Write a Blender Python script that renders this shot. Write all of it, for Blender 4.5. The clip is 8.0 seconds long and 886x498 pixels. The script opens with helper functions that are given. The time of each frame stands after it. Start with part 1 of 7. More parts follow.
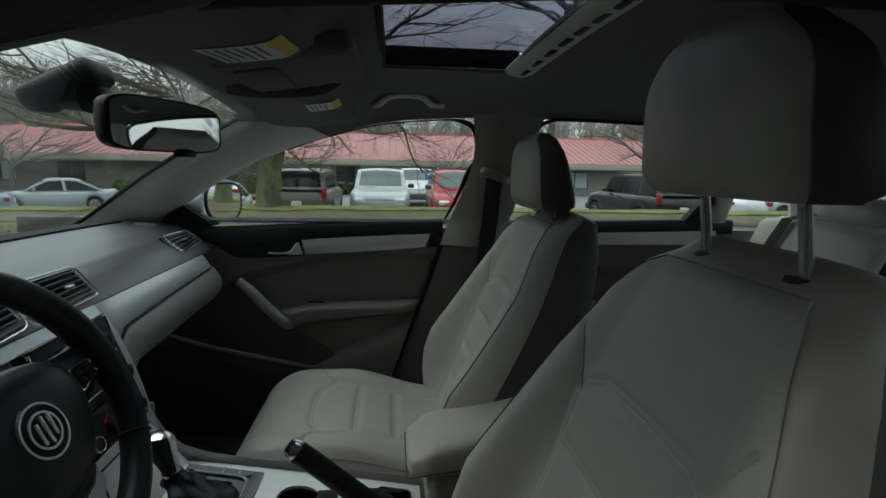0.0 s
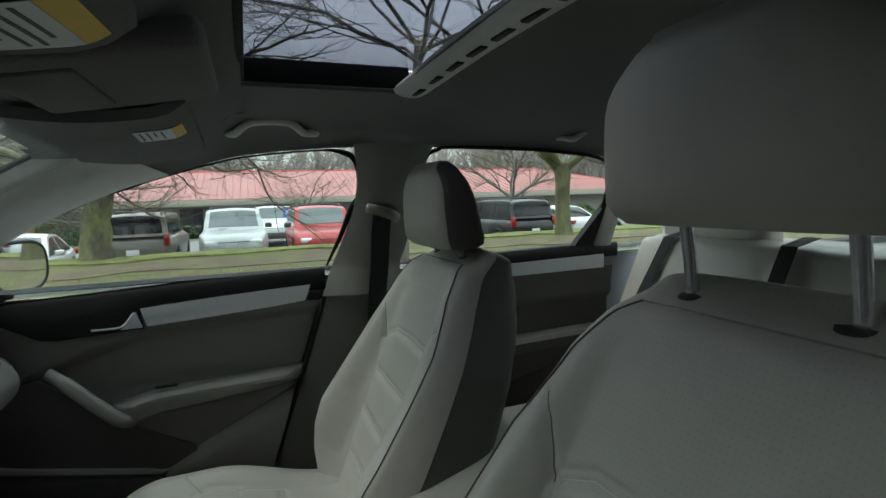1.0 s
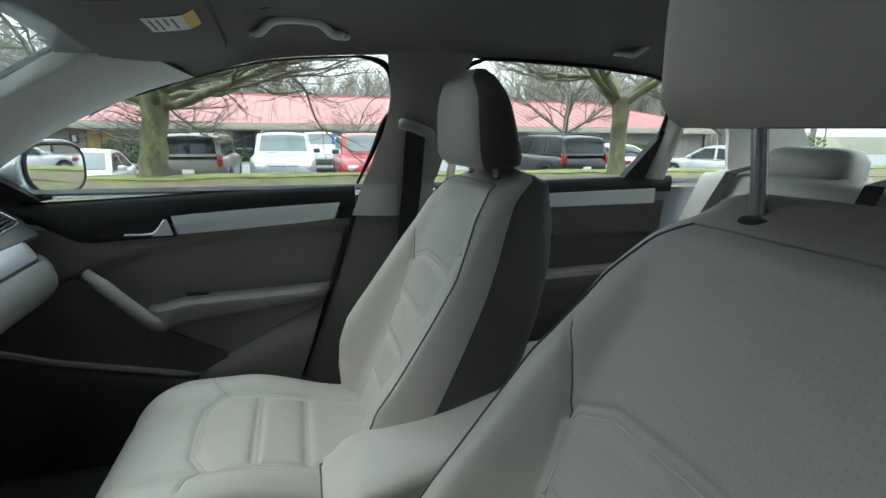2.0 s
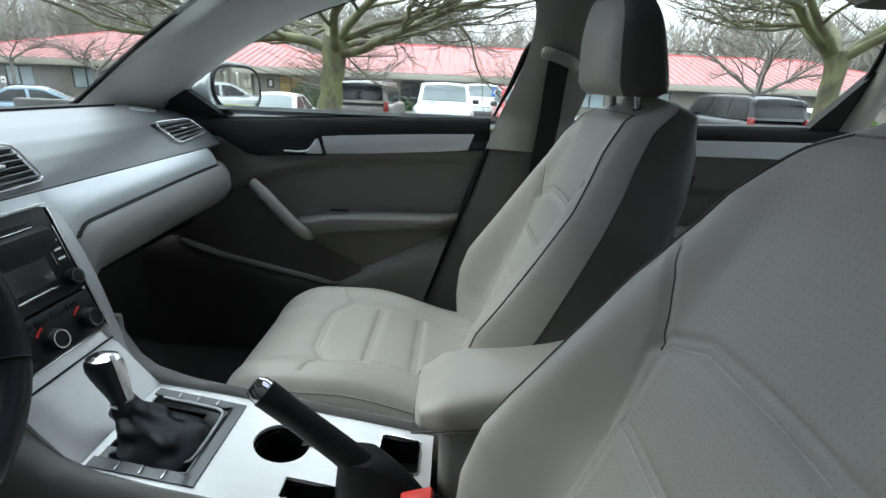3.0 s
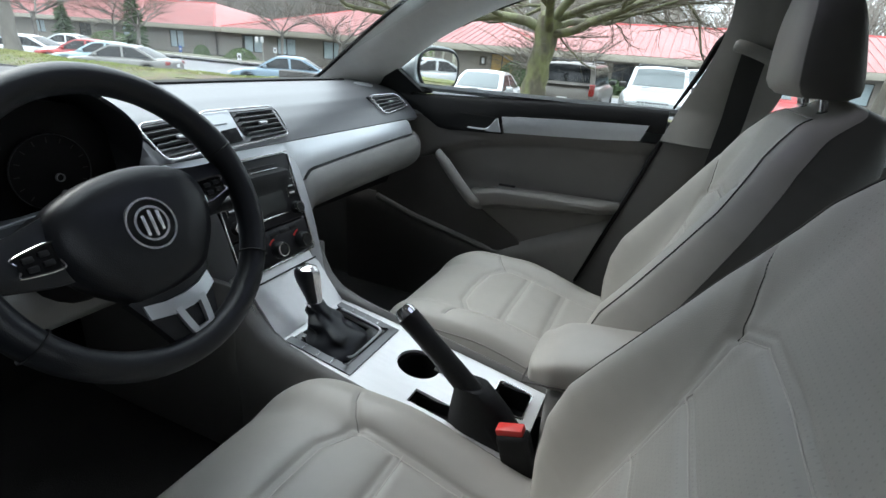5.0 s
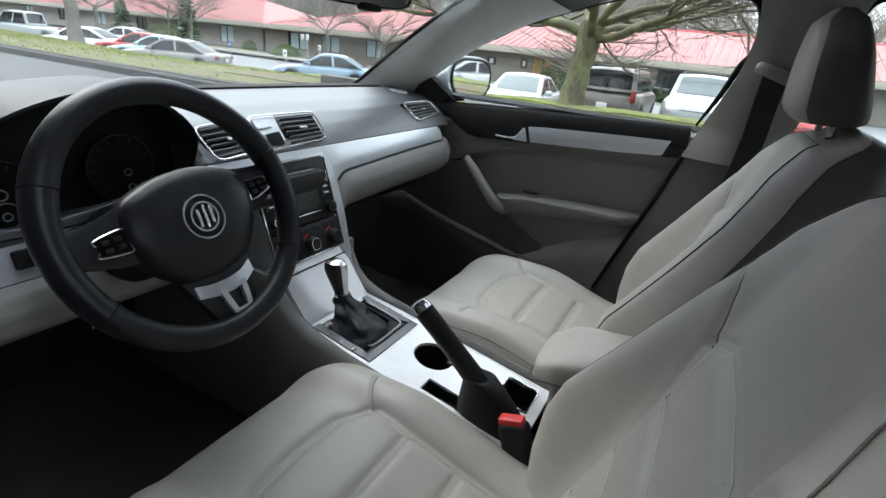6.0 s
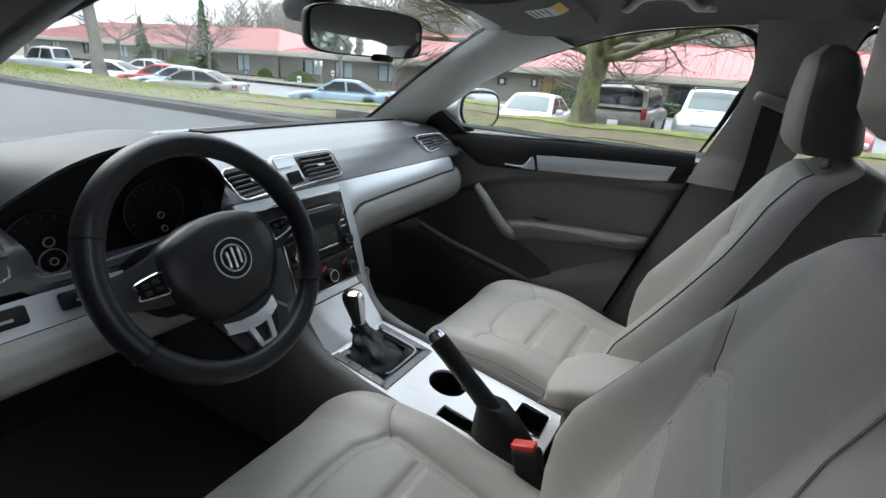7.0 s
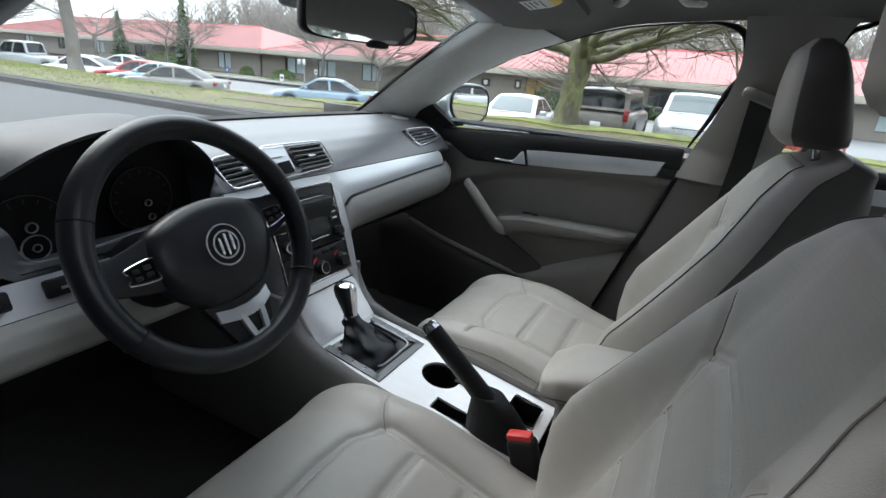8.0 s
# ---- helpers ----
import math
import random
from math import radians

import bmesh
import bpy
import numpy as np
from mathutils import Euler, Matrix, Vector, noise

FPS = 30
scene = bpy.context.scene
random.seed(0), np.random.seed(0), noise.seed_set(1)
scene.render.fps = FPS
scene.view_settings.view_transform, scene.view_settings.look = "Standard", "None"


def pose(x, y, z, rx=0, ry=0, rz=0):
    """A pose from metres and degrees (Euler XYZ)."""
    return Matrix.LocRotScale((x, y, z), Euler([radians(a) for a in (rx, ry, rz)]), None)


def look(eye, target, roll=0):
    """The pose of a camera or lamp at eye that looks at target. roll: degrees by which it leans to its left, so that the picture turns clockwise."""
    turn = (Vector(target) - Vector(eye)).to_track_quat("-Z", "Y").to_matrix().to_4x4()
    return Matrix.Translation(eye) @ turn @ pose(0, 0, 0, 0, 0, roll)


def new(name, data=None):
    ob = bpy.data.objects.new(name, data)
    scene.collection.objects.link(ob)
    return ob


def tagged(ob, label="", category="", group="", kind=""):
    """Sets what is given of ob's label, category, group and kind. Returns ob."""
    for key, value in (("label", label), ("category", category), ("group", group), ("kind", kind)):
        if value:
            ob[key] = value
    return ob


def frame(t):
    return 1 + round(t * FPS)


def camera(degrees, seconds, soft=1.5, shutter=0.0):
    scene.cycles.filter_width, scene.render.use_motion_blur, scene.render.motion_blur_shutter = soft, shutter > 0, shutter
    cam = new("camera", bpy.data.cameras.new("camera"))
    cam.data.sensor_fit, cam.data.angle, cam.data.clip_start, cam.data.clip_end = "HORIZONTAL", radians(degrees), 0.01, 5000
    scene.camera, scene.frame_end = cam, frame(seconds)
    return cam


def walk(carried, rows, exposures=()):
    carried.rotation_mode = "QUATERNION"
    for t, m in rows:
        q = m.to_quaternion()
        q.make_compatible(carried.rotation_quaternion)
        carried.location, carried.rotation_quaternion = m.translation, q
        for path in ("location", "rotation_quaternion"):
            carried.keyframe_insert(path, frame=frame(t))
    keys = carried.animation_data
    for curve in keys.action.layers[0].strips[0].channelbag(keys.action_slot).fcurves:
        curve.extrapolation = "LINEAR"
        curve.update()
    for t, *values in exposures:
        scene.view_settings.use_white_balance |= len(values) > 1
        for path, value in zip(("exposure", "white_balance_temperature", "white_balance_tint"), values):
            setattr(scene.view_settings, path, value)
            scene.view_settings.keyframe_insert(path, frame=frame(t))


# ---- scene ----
cam = camera(82.7, 8.0)
PATH = [
    (0, (-0.162, -0.872, 1.13), (0.035, 1.092, 0.807), 1.2),
    (0.5, (-0.15, -0.734, 1.134), (0.198, 1.222, 0.907), 0.6),
    (1, (-0.191, -0.665, 1.137), (0.526, 1.192, 0.936), -1.8),
    (1.2, (-0.189, -0.651, 1.136), (0.611, 1.167, 0.905), -2.2),
    (2.3, (-0.126, -0.613, 1.079), (0.235, 1.282, 0.552), 1.7),
    (2.5, (-0.119, -0.615, 1.065), (0.128, 1.289, 0.507), 2.3),
    (3, (-0.088, -0.629, 1.045), (-0.126, 1.268, 0.415), 2.4),
    (3.5, (-0.065, -0.651, 1.042), (-0.335, 1.213, 0.368), 2.2),
    (4, (-0.044, -0.675, 1.044), (-0.489, 1.149, 0.354), 2.7),
    (4.5, (-0.018, -0.696, 1.05), (-0.601, 1.078, 0.335), 3.5),
    (5, (0.003, -0.729, 1.066), (-0.715, 0.986, 0.329), 4.3),
    (5.2, (0.012, -0.741, 1.073), (-0.755, 0.95, 0.33), 4.6),
    (6.3, (0.066, -0.793, 1.115), (-0.784, 0.862, 0.381), 5.4),
    (6.5, (0.071, -0.802, 1.129), (-0.815, 0.848, 0.427), 4.3),
    (7, (0.07, -0.807, 1.135), (-0.828, 0.845, 0.456), 4.0),
    (7.5, (0.064, -0.809, 1.126), (-0.802, 0.865, 0.458), 4.8),
    (8, (0.053, -0.816, 1.113), (-0.788, 0.869, 0.441), 4.8),
]
walk(cam, [(t, look(eye, target, roll)) for t, eye, target, roll in PATH],
     exposures=[(0.0, -0.1, 6400, 1), (0.5, 0.52, 6400, 0), (1.2, 0.66, 6450, -2), (2.3, 1.36, 6180, 2), (4.0, 1.40, 6180, 7), (6.3, 1.40, 6320, 10), (8.0, 1.36, 6300, 11)])

# ---- world and sun: a bright overcast sky ----
world = bpy.data.worlds.new("overcast_sky")
scene.world = world
world.use_nodes = True
wn, wl = world.node_tree.nodes, world.node_tree.links
sky = wn.new("ShaderNodeTexSky")
sky.sky_type, sky.sun_disc = "NISHITA", False
sky.sun_elevation, sky.sun_rotation = radians(48), radians(270)
sky.air_density, sky.dust_density, sky.ozone_density = 1.6, 4.0, 1.0
veil = wn.new("ShaderNodeMix")
veil.data_type = "RGBA"
veil.inputs[0].default_value = 0.86
veil.inputs[7].default_value = (9.0, 9.6, 10.2, 1)
wl.new(sky.outputs[0], veil.inputs[6])
# an overcast sky is about three times as bright overhead as at the skyline
place, rise, lift = wn.new("ShaderNodeTexCoord"), wn.new("ShaderNodeSeparateXYZ"), wn.new("ShaderNodeMapRange")
lift.inputs["To Min"].default_value, lift.inputs["To Max"].default_value = 0.55, 1.6
dome = wn.new("ShaderNodeVectorMath")
dome.operation = "SCALE"
wl.new(place.outputs["Generated"], rise.inputs[0]), wl.new(rise.outputs["Z"], lift.inputs["Value"])
wl.new(veil.outputs[2], dome.inputs[0]), wl.new(lift.outputs[0], dome.inputs["Scale"])
wl.new(dome.outputs[0], wn["Background"].inputs["Color"])
wn["Background"].inputs["Strength"].default_value = 0.15
sun_data = bpy.data.lights.new("sun", "SUN")
sun_data.energy, sun_data.angle, sun_data.color = 0.6, radians(35), (1.0, 0.97, 0.93)
sun = new("sun", sun_data)
sun.rotation_euler = (0, radians(-42), radians(-8))

# ---- mesh tools ----
V = Vector


def smooth01(a, b, x):
    k = min(1.0, max(0.0, (x - a) / (b - a)))
    return k * k * (3 - 2 * k)


def curve1(points, x):
    """Piecewise smooth value of a short table of (x, value)."""
    if x <= points[0][0]:
        return points[0][1]
    for (a, fa), (b, fb) in zip(points, points[1:]):
        if x <= b:
            return fa + (fb - fa) * (x - a) / (b - a)
    return points[-1][1]


def spline(points, n):
    """A Catmull-Rom line through points, n steps a span."""
    pts = [V(p) for p in points]
    full = [2 * pts[0] - pts[1]] + pts + [2 * pts[-1] - pts[-2]]
    out = []
    for i in range(1, len(full) - 2):
        a, b, c, d = full[i - 1:i + 3]
        for k in range(n):
            t = k / n
            out.append(0.5 * (2 * b + (c - a) * t + (2 * a - 5 * b + 4 * c - d) * t * t + (3 * b - a - 3 * c + d) * t ** 3))
    return out + [pts[-1]]


def loft(bm, rings, closed=True, caps=True):
    vs = [[bm.verts.new(p) for p in ring] for ring in rings]
    n = len(vs[0])
    for a, b in zip(vs, vs[1:]):
        for i in range(n if closed else n - 1):
            j = (i + 1) % n
            bm.faces.new((a[i], a[j], b[j], b[i]))
    if caps and closed:
        bm.faces.new(list(reversed(vs[0])))
        bm.faces.new(vs[-1])
    return bm


def tube(bm, pts, r, n=10, flat=1.0, up=(0, 0, 1)):
    """A tube along pts; r one radius or one a point; flat squeezes it along the second axis."""
    pts = [V(p) for p in pts]
    rs = r if isinstance(r, (list, tuple)) else [r] * len(pts)
    rings, side = [], None
    for i, p in enumerate(pts):
        d = (pts[min(i + 1, len(pts) - 1)] - pts[max(i - 1, 0)]).normalized()
        if side is None:
            side = d.cross(V(up))
            if side.length < 1e-3:
                side = d.cross(V((1, 0, 0)))
        side = (side - d * side.dot(d)).normalized()
        other = d.cross(side)
        rings.append([p + rs[i] * (math.cos(a) * side + flat * math.sin(a) * other) for a in (2 * math.pi * k / n for k in range(n))])
    return loft(bm, rings)


def rbox(bm, centre, size, bevel=0.004, turn=None, seg=2):
    made = bmesh.ops.create_cube(bm, size=1.0)["verts"]
    bmesh.ops.scale(bm, vec=size, verts=made)
    if bevel:
        edges = list({e for v in made for e in v.link_edges})
        made = bmesh.ops.bevel(bm, geom=edges, offset=min(bevel, 0.49 * min(size)), segments=seg, affect="EDGES", profile=0.5)["verts"]
        made = list({v for v in made})
    m = Matrix.Translation(centre) @ (turn.to_4x4() if turn else Matrix.Identity(4))
    todo, seen = list(made), set(made)
    while todo:
        for e in todo.pop().link_edges:
            for w in e.verts:
                if w not in seen:
                    seen.add(w)
                    todo.append(w)
    bmesh.ops.transform(bm, matrix=m, verts=list(seen))
    return bm


def slab(bm, poly, thick, bevel=0.0):
    """A plate from a flat 3D outline, thickened behind its face normal."""
    pts = [V(p) for p in poly]
    nrm = V((0, 0, 0))
    for a, b in zip(pts, pts[1:] + pts[:1]):
        nrm += a.cross(b)
    nrm.normalize()
    rings = [[p - nrm * thick for p in pts]]
    if bevel:
        mid = sum(pts, V((0, 0, 0))) / len(pts)
        rings += [[p - nrm * bevel for p in pts], [p - (p - mid).normalized() * bevel for p in pts]]
    else:
        rings += [pts]
    return loft(bm, rings)


def sheet(bm, f, nu, nv, thick, back=None):
    """A surface f(u, v) of nu x nv cells with a thickness along back (or its own normal)."""
    grid = [[V(f(i / nu, j / nv)) for j in range(nv + 1)] for i in range(nu + 1)]
    front = [[bm.verts.new(p) for p in row] for row in grid]
    rear = []
    for i in range(nu + 1):
        row = []
        for j in range(nv + 1):
            if back:
                d = V(back)
            else:
                a = grid[min(i + 1, nu)][j] - grid[max(i - 1, 0)][j]
                b = grid[i][min(j + 1, nv)] - grid[i][max(j - 1, 0)]
                d = -a.cross(b).normalized()
            row.append(bm.verts.new(grid[i][j] + d * thick))
        rear.append(row)
    for i in range(nu):
        for j in range(nv):
            bm.faces.new((front[i][j], front[i + 1][j], front[i + 1][j + 1], front[i][j + 1]))
            bm.faces.new((rear[i][j], rear[i][j + 1], rear[i + 1][j + 1], rear[i + 1][j]))
    rim = [(i, 0) for i in range(nu + 1)] + [(nu, j) for j in range(1, nv + 1)] + [(i, nv) for i in range(nu - 1, -1, -1)] + [(0, j) for j in range(nv - 1, 0, -1)]
    for (a, b), (c, d) in zip(rim, rim[1:] + rim[:1]):
        bm.faces.new((front[a][b], rear[a][b], rear[c][d], front[c][d]))
    return bm


def ring_plate(bm, centre, axis, r0, r1, thick, n=40, up=(0, 0, 1)):
    """A flat ring (r0 inner, may be 0) facing axis."""
    ax = V(axis).normalized()
    s = ax.cross(V(up)).normalized()
    t = s.cross(ax)
    prof = [(r0, 0), (r1, 0), (r1, -thick), (r0, -thick)] if r0 > 0 else [(1e-4, 0), (r1, 0), (r1, -thick), (1e-4, -thick)]
    rings = [[V(centre) + ax * d + r * (math.cos(a) * s + math.sin(a) * t) for r, d in prof] for a in (2 * math.pi * k / n for k in range(n))]
    vs = [[bm.verts.new(p) for p in ring] for ring in rings]
    for i in range(n):
        a, b = vs[i], vs[(i + 1) % n]
        for k in range(4):
            bm.faces.new((a[k], b[k], b[(k + 1) % 4], a[(k + 1) % 4]))
    return bm


def lathe(bm, centre, axis, prof, n=24, up=(0, 0, 1)):
    """Turns a profile of (radius, distance along axis) round axis."""
    ax = V(axis).normalized()
    s = ax.cross(V(up))
    if s.length < 1e-3:
        s = ax.cross(V((1, 0, 0)))
    s.normalize()
    t = s.cross(ax)
    return loft(bm, [[V(centre) + ax * d + max(r, 1e-4) * (math.cos(a) * s + math.sin(a) * t) for a in (2 * math.pi * k / n for k in range(n))] for r, d in prof])


def part(name, bm, material, parent=None, label="", angle=38):
    me = bpy.data.meshes.new(name)
    bmesh.ops.recalc_face_normals(bm, faces=bm.faces)
    bm.to_mesh(me)
    bm.free()
    for p in me.polygons:
        p.use_smooth = True
    me.set_sharp_from_angle(angle=radians(angle))
    me.materials.append(material)
    ob = new(name, me)
    if parent:
        ob.parent = parent
    if label:
        tagged(ob, label)
    return ob


def thing(name, label, category, group="", kind="", at=(0, 0, 0)):
    ob = new(name)
    ob.location = at
    return tagged(ob, label, category, group, kind)


def B():
    return bmesh.new()


# ---- materials ----
def material(name, color, rough=0.5, metal=0.0, scale=40.0, vary=0.12, bump=0.1, big=3.0, fine=0.0, spec=0.5, coat=0.0, per_piece=0.0, stretch=(1, 1, 1), second=None, patch=1.0, ior=1.5):
    """A surface with variation at two scales and fine relief; fine: grain cells a metre."""
    m = bpy.data.materials.new(name)
    m.use_nodes = True
    n, l = m.node_tree.nodes, m.node_tree.links
    p = n["Principled BSDF"]
    p.inputs["Roughness"].default_value, p.inputs["Metallic"].default_value = rough, metal
    p.inputs["IOR"].default_value = ior
    p.inputs["Specular IOR Level"].default_value, p.inputs["Coat Weight"].default_value = spec, coat
    co = n.new("ShaderNodeTexCoord")
    mp = n.new("ShaderNodeMapping")
    mp.inputs["Scale"].default_value = stretch
    l.new(co.outputs["Object"], mp.inputs["Vector"])
    small, large = n.new("ShaderNodeTexNoise"), n.new("ShaderNodeTexNoise")
    small.inputs["Scale"].default_value, small.inputs["Detail"].default_value = scale, 5
    large.inputs["Scale"].default_value, large.inputs["Detail"].default_value = big, 3
    l.new(mp.outputs[0], small.inputs["Vector"]), l.new(mp.outputs[0], large.inputs["Vector"])
    add = n.new("ShaderNodeMath")
    add.operation = "ADD"
    l.new(small.outputs["Fac"], add.inputs[0]), l.new(large.outputs["Fac"], add.inputs[1])
    ramp = n.new("ShaderNodeMapRange")
    ramp.inputs["From Min"].default_value, ramp.inputs["From Max"].default_value = 0.6, 1.4
    ramp.inputs["To Min"].default_value, ramp.inputs["To Max"].default_value = 1 - vary, 1 + vary
    l.new(add.outputs[0], ramp.inputs["Value"])
    tint = n.new("ShaderNodeVectorMath")
    tint.operation = "SCALE"
    tint.inputs[0].default_value = color
    if per_piece:
        info = n.new("ShaderNodeObjectInfo")
        pr = n.new("ShaderNodeMapRange")
        pr.inputs["To Min"].default_value, pr.inputs["To Max"].default_value = 1 - per_piece, 1 + per_piece
        l.new(info.outputs["Random"], pr.inputs["Value"])
        mul = n.new("ShaderNodeMath")
        mul.operation = "MULTIPLY"
        l.new(ramp.outputs[0], mul.inputs[0]), l.new(pr.outputs[0], mul.inputs[1])
        l.new(mul.outputs[0], tint.inputs["Scale"])
    else:
        l.new(ramp.outputs[0], tint.inputs["Scale"])
    if second:
        spot, edge, two = n.new("ShaderNodeTexNoise"), n.new("ShaderNodeMapRange"), n.new("ShaderNodeMix")
        spot.inputs["Scale"].default_value, spot.inputs["Detail"].default_value = patch, 7
        edge.inputs["From Min"].default_value, edge.inputs["From Max"].default_value = 0.42, 0.60
        two.data_type = "RGBA"
        two.inputs[6].default_value, two.inputs[7].default_value = (*color, 1), (*second, 1)
        l.new(mp.outputs[0], spot.inputs["Vector"]), l.new(spot.outputs["Fac"], edge.inputs["Value"])
        l.new(edge.outputs[0], two.inputs[0]), l.new(two.outputs[2], tint.inputs[0])
    l.new(tint.outputs[0], p.inputs["Base Color"])
    rr = n.new("ShaderNodeMapRange")
    rr.inputs["To Min"].default_value, rr.inputs["To Max"].default_value = max(0.02, rough * 0.85), min(1, rough * 1.15)
    l.new(large.outputs["Fac"], rr.inputs["Value"]), l.new(rr.outputs[0], p.inputs["Roughness"])
    if bump:
        b = n.new("ShaderNodeBump")
        b.inputs["Strength"].default_value, b.inputs["Distance"].default_value = bump, 0.002 if fine else 0.01
        if fine:
            cells = n.new("ShaderNodeTexVoronoi")
            cells.inputs["Scale"].default_value = fine
            l.new(mp.outputs[0], cells.inputs["Vector"]), l.new(cells.outputs["Distance"], b.inputs["Height"])
        else:
            l.new(small.outputs["Fac"], b.inputs["Height"])
        l.new(b.outputs[0], p.inputs["Normal"])
    return m


def glass(name, tint, gloss=0.02):
    """A thin pane: it lets light through with a tint, and mirrors at a slant."""
    m = bpy.data.materials.new(name)
    m.use_nodes = True
    n, l = m.node_tree.nodes, m.node_tree.links
    n.remove(n["Principled BSDF"])
    t, g, mix, fr = n.new("ShaderNodeBsdfTransparent"), n.new("ShaderNodeBsdfGlossy"), n.new("ShaderNodeMixShader"), n.new("ShaderNodeLayerWeight")
    t.inputs["Color"].default_value = (*tint, 1)
    g.inputs["Roughness"].default_value = gloss
    steep, span = n.new("ShaderNodeMath"), n.new("ShaderNodeMapRange")
    steep.operation, steep.inputs[1].default_value = "POWER", 4.5
    span.inputs["To Min"].default_value, span.inputs["To Max"].default_value = 0.02, 0.45
    l.new(fr.outputs["Facing"], steep.inputs[0]), l.new(steep.outputs[0], span.inputs["Value"])
    l.new(span.outputs[0], mix.inputs[0]), l.new(t.outputs[0], mix.inputs[1]), l.new(g.outputs[0], mix.inputs[2])
    l.new(mix.outputs[0], n["Material Output"].inputs["Surface"])
    return m


M_LEATHER = material("grey_leather", (0.400, 0.383, 0.348), 0.42, 0, 30, 0.05, 0.13, 4, fine=900, spec=0.45)
M_LEATHER_SIDE = material("shaded_grey_side_leather", (0.105, 0.101, 0.093), 0.5, 0, 30, 0.06, 0.25, 4, fine=900, spec=0.35)


def perforate(m, pitch, half_width):
    """Adds rows of fine holes to a leather, in a band round the middle of the seat."""
    n, l = m.node_tree.nodes, m.node_tree.links
    p = n["Principled BSDF"]
    before = p.inputs["Base Color"].links[0].from_socket
    co, mp, cell, hole = n.new("ShaderNodeTexCoord"), n.new("ShaderNodeMapping"), n.new("ShaderNodeTexVoronoi"), n.new("ShaderNodeMapRange")
    mp.inputs["Rotation"].default_value = (0, radians(-90), 0)
    l.new(co.outputs["Object"], mp.inputs["Vector"])
    cell.voronoi_dimensions = "2D"
    cell.inputs["Scale"].default_value, cell.inputs["Randomness"].default_value = 1 / pitch, 0.0
    l.new(mp.outputs[0], cell.inputs["Vector"])
    hole.inputs["From Min"].default_value, hole.inputs["From Max"].default_value = 0.09, 0.18
    hole.inputs["To Min"].default_value, hole.inputs["To Max"].default_value = 0.86, 1.0
    l.new(cell.outputs["Distance"], hole.inputs["Value"])
    xyz, ab, band, mixf = n.new("ShaderNodeSeparateXYZ"), n.new("ShaderNodeMath"), n.new("ShaderNodeMath"), n.new("ShaderNodeMix")
    ab.operation, band.operation, band.inputs[1].default_value = "ABSOLUTE", "LESS_THAN", half_width
    l.new(co.outputs["Object"], xyz.inputs[0]), l.new(xyz.outputs["Y"], ab.inputs[0]), l.new(ab.outputs[0], band.inputs[0])
    mixf.inputs[2].default_value = 1.0
    l.new(band.outputs[0], mixf.inputs[0]), l.new(hole.outputs[0], mixf.inputs[3])
    dot = n.new("ShaderNodeVectorMath")
    dot.operation = "SCALE"
    l.new(before, dot.inputs[0]), l.new(mixf.outputs[0], dot.inputs["Scale"]), l.new(dot.outputs[0], p.inputs["Base Color"])
    return m


M_LEATHER_DOTS = perforate(material("perforated_grey_leather", (0.400, 0.383, 0.348), 0.42, 0, 30, 0.05, 0.13, 4, fine=900, spec=0.45), 0.0062, 0.135)
M_SEAMLINE = material("grey_seam_thread", (0.25, 0.238, 0.218), 0.7, 0, 300, 0.2, 0.2)
M_PALE_SEAM = material("highlit_stitching", (0.50, 0.482, 0.44), 0.55, 0, 300, 0.1, 0.1)
M_THREAD = material("seam_thread", (0.075, 0.071, 0.066), 0.7, 0, 300, 0.2, 0.2)
M_DARKSIDE = material("dark_seat_plastic", (0.035, 0.034, 0.033), 0.6, 0, 60, 0.1, 0.2, fine=700)
M_TAUPE = material("taupe_door_plastic", (0.098, 0.094, 0.089), 0.55, 0, 40, 0.06, 0.3, 4, fine=650)
M_TAUPE_SOFT = material("taupe_vinyl", (0.160, 0.153, 0.144), 0.5, 0, 40, 0.05, 0.3, 4, fine=800)
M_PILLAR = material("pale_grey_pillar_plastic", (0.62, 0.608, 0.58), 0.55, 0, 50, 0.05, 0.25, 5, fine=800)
M_PILLAR_DIM = material("dimmed_pillar_plastic", (0.225, 0.22, 0.208), 0.5, 0, 50, 0.05, 0.2, 5, fine=800)
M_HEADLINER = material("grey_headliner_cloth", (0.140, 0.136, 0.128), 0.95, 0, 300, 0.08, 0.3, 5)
M_BLACK = material("black_soft_plastic", (0.007, 0.0073, 0.008), 0.5, 0, 60, 0.12, 0.3, 4, fine=600, spec=0.3)
M_DASH = material("charcoal_dash_vinyl", (0.060, 0.064, 0.072), 0.42, 0, 60, 0.1, 0.08, 3, fine=500, spec=0.9, ior=1.75)
M_HOOD = material("black_grained_hood_vinyl", (0.050, 0.053, 0.060), 0.5, 0, 60, 0.1, 0.1, 3, fine=500, spec=0.4)
M_GLOSSBLACK = material("gloss_black", (0.012, 0.012, 0.013), 0.12, 0, 20, 0.1, 0.0)
M_SILVER = material("brushed_silver_trim", (0.66, 0.69, 0.72), 0.36, 0.62, 90, 0.05, 0.05, 3, stretch=(1, 0.06, 1))
M_FLANK = material("dull_silver_plastic", (0.40, 0.41, 0.425), 0.42, 0.3, 90, 0.05, 0.05, 3)
M_SILVER_LIGHT = material("pale_satin_trim", (0.82, 0.82, 0.83), 0.36, 0.40, 90, 0.04, 0.04, 3, stretch=(0.1, 1, 1))
M_CHROME = material("chrome", (0.8, 0.8, 0.81), 0.12, 1.0, 30, 0.03, 0.0)
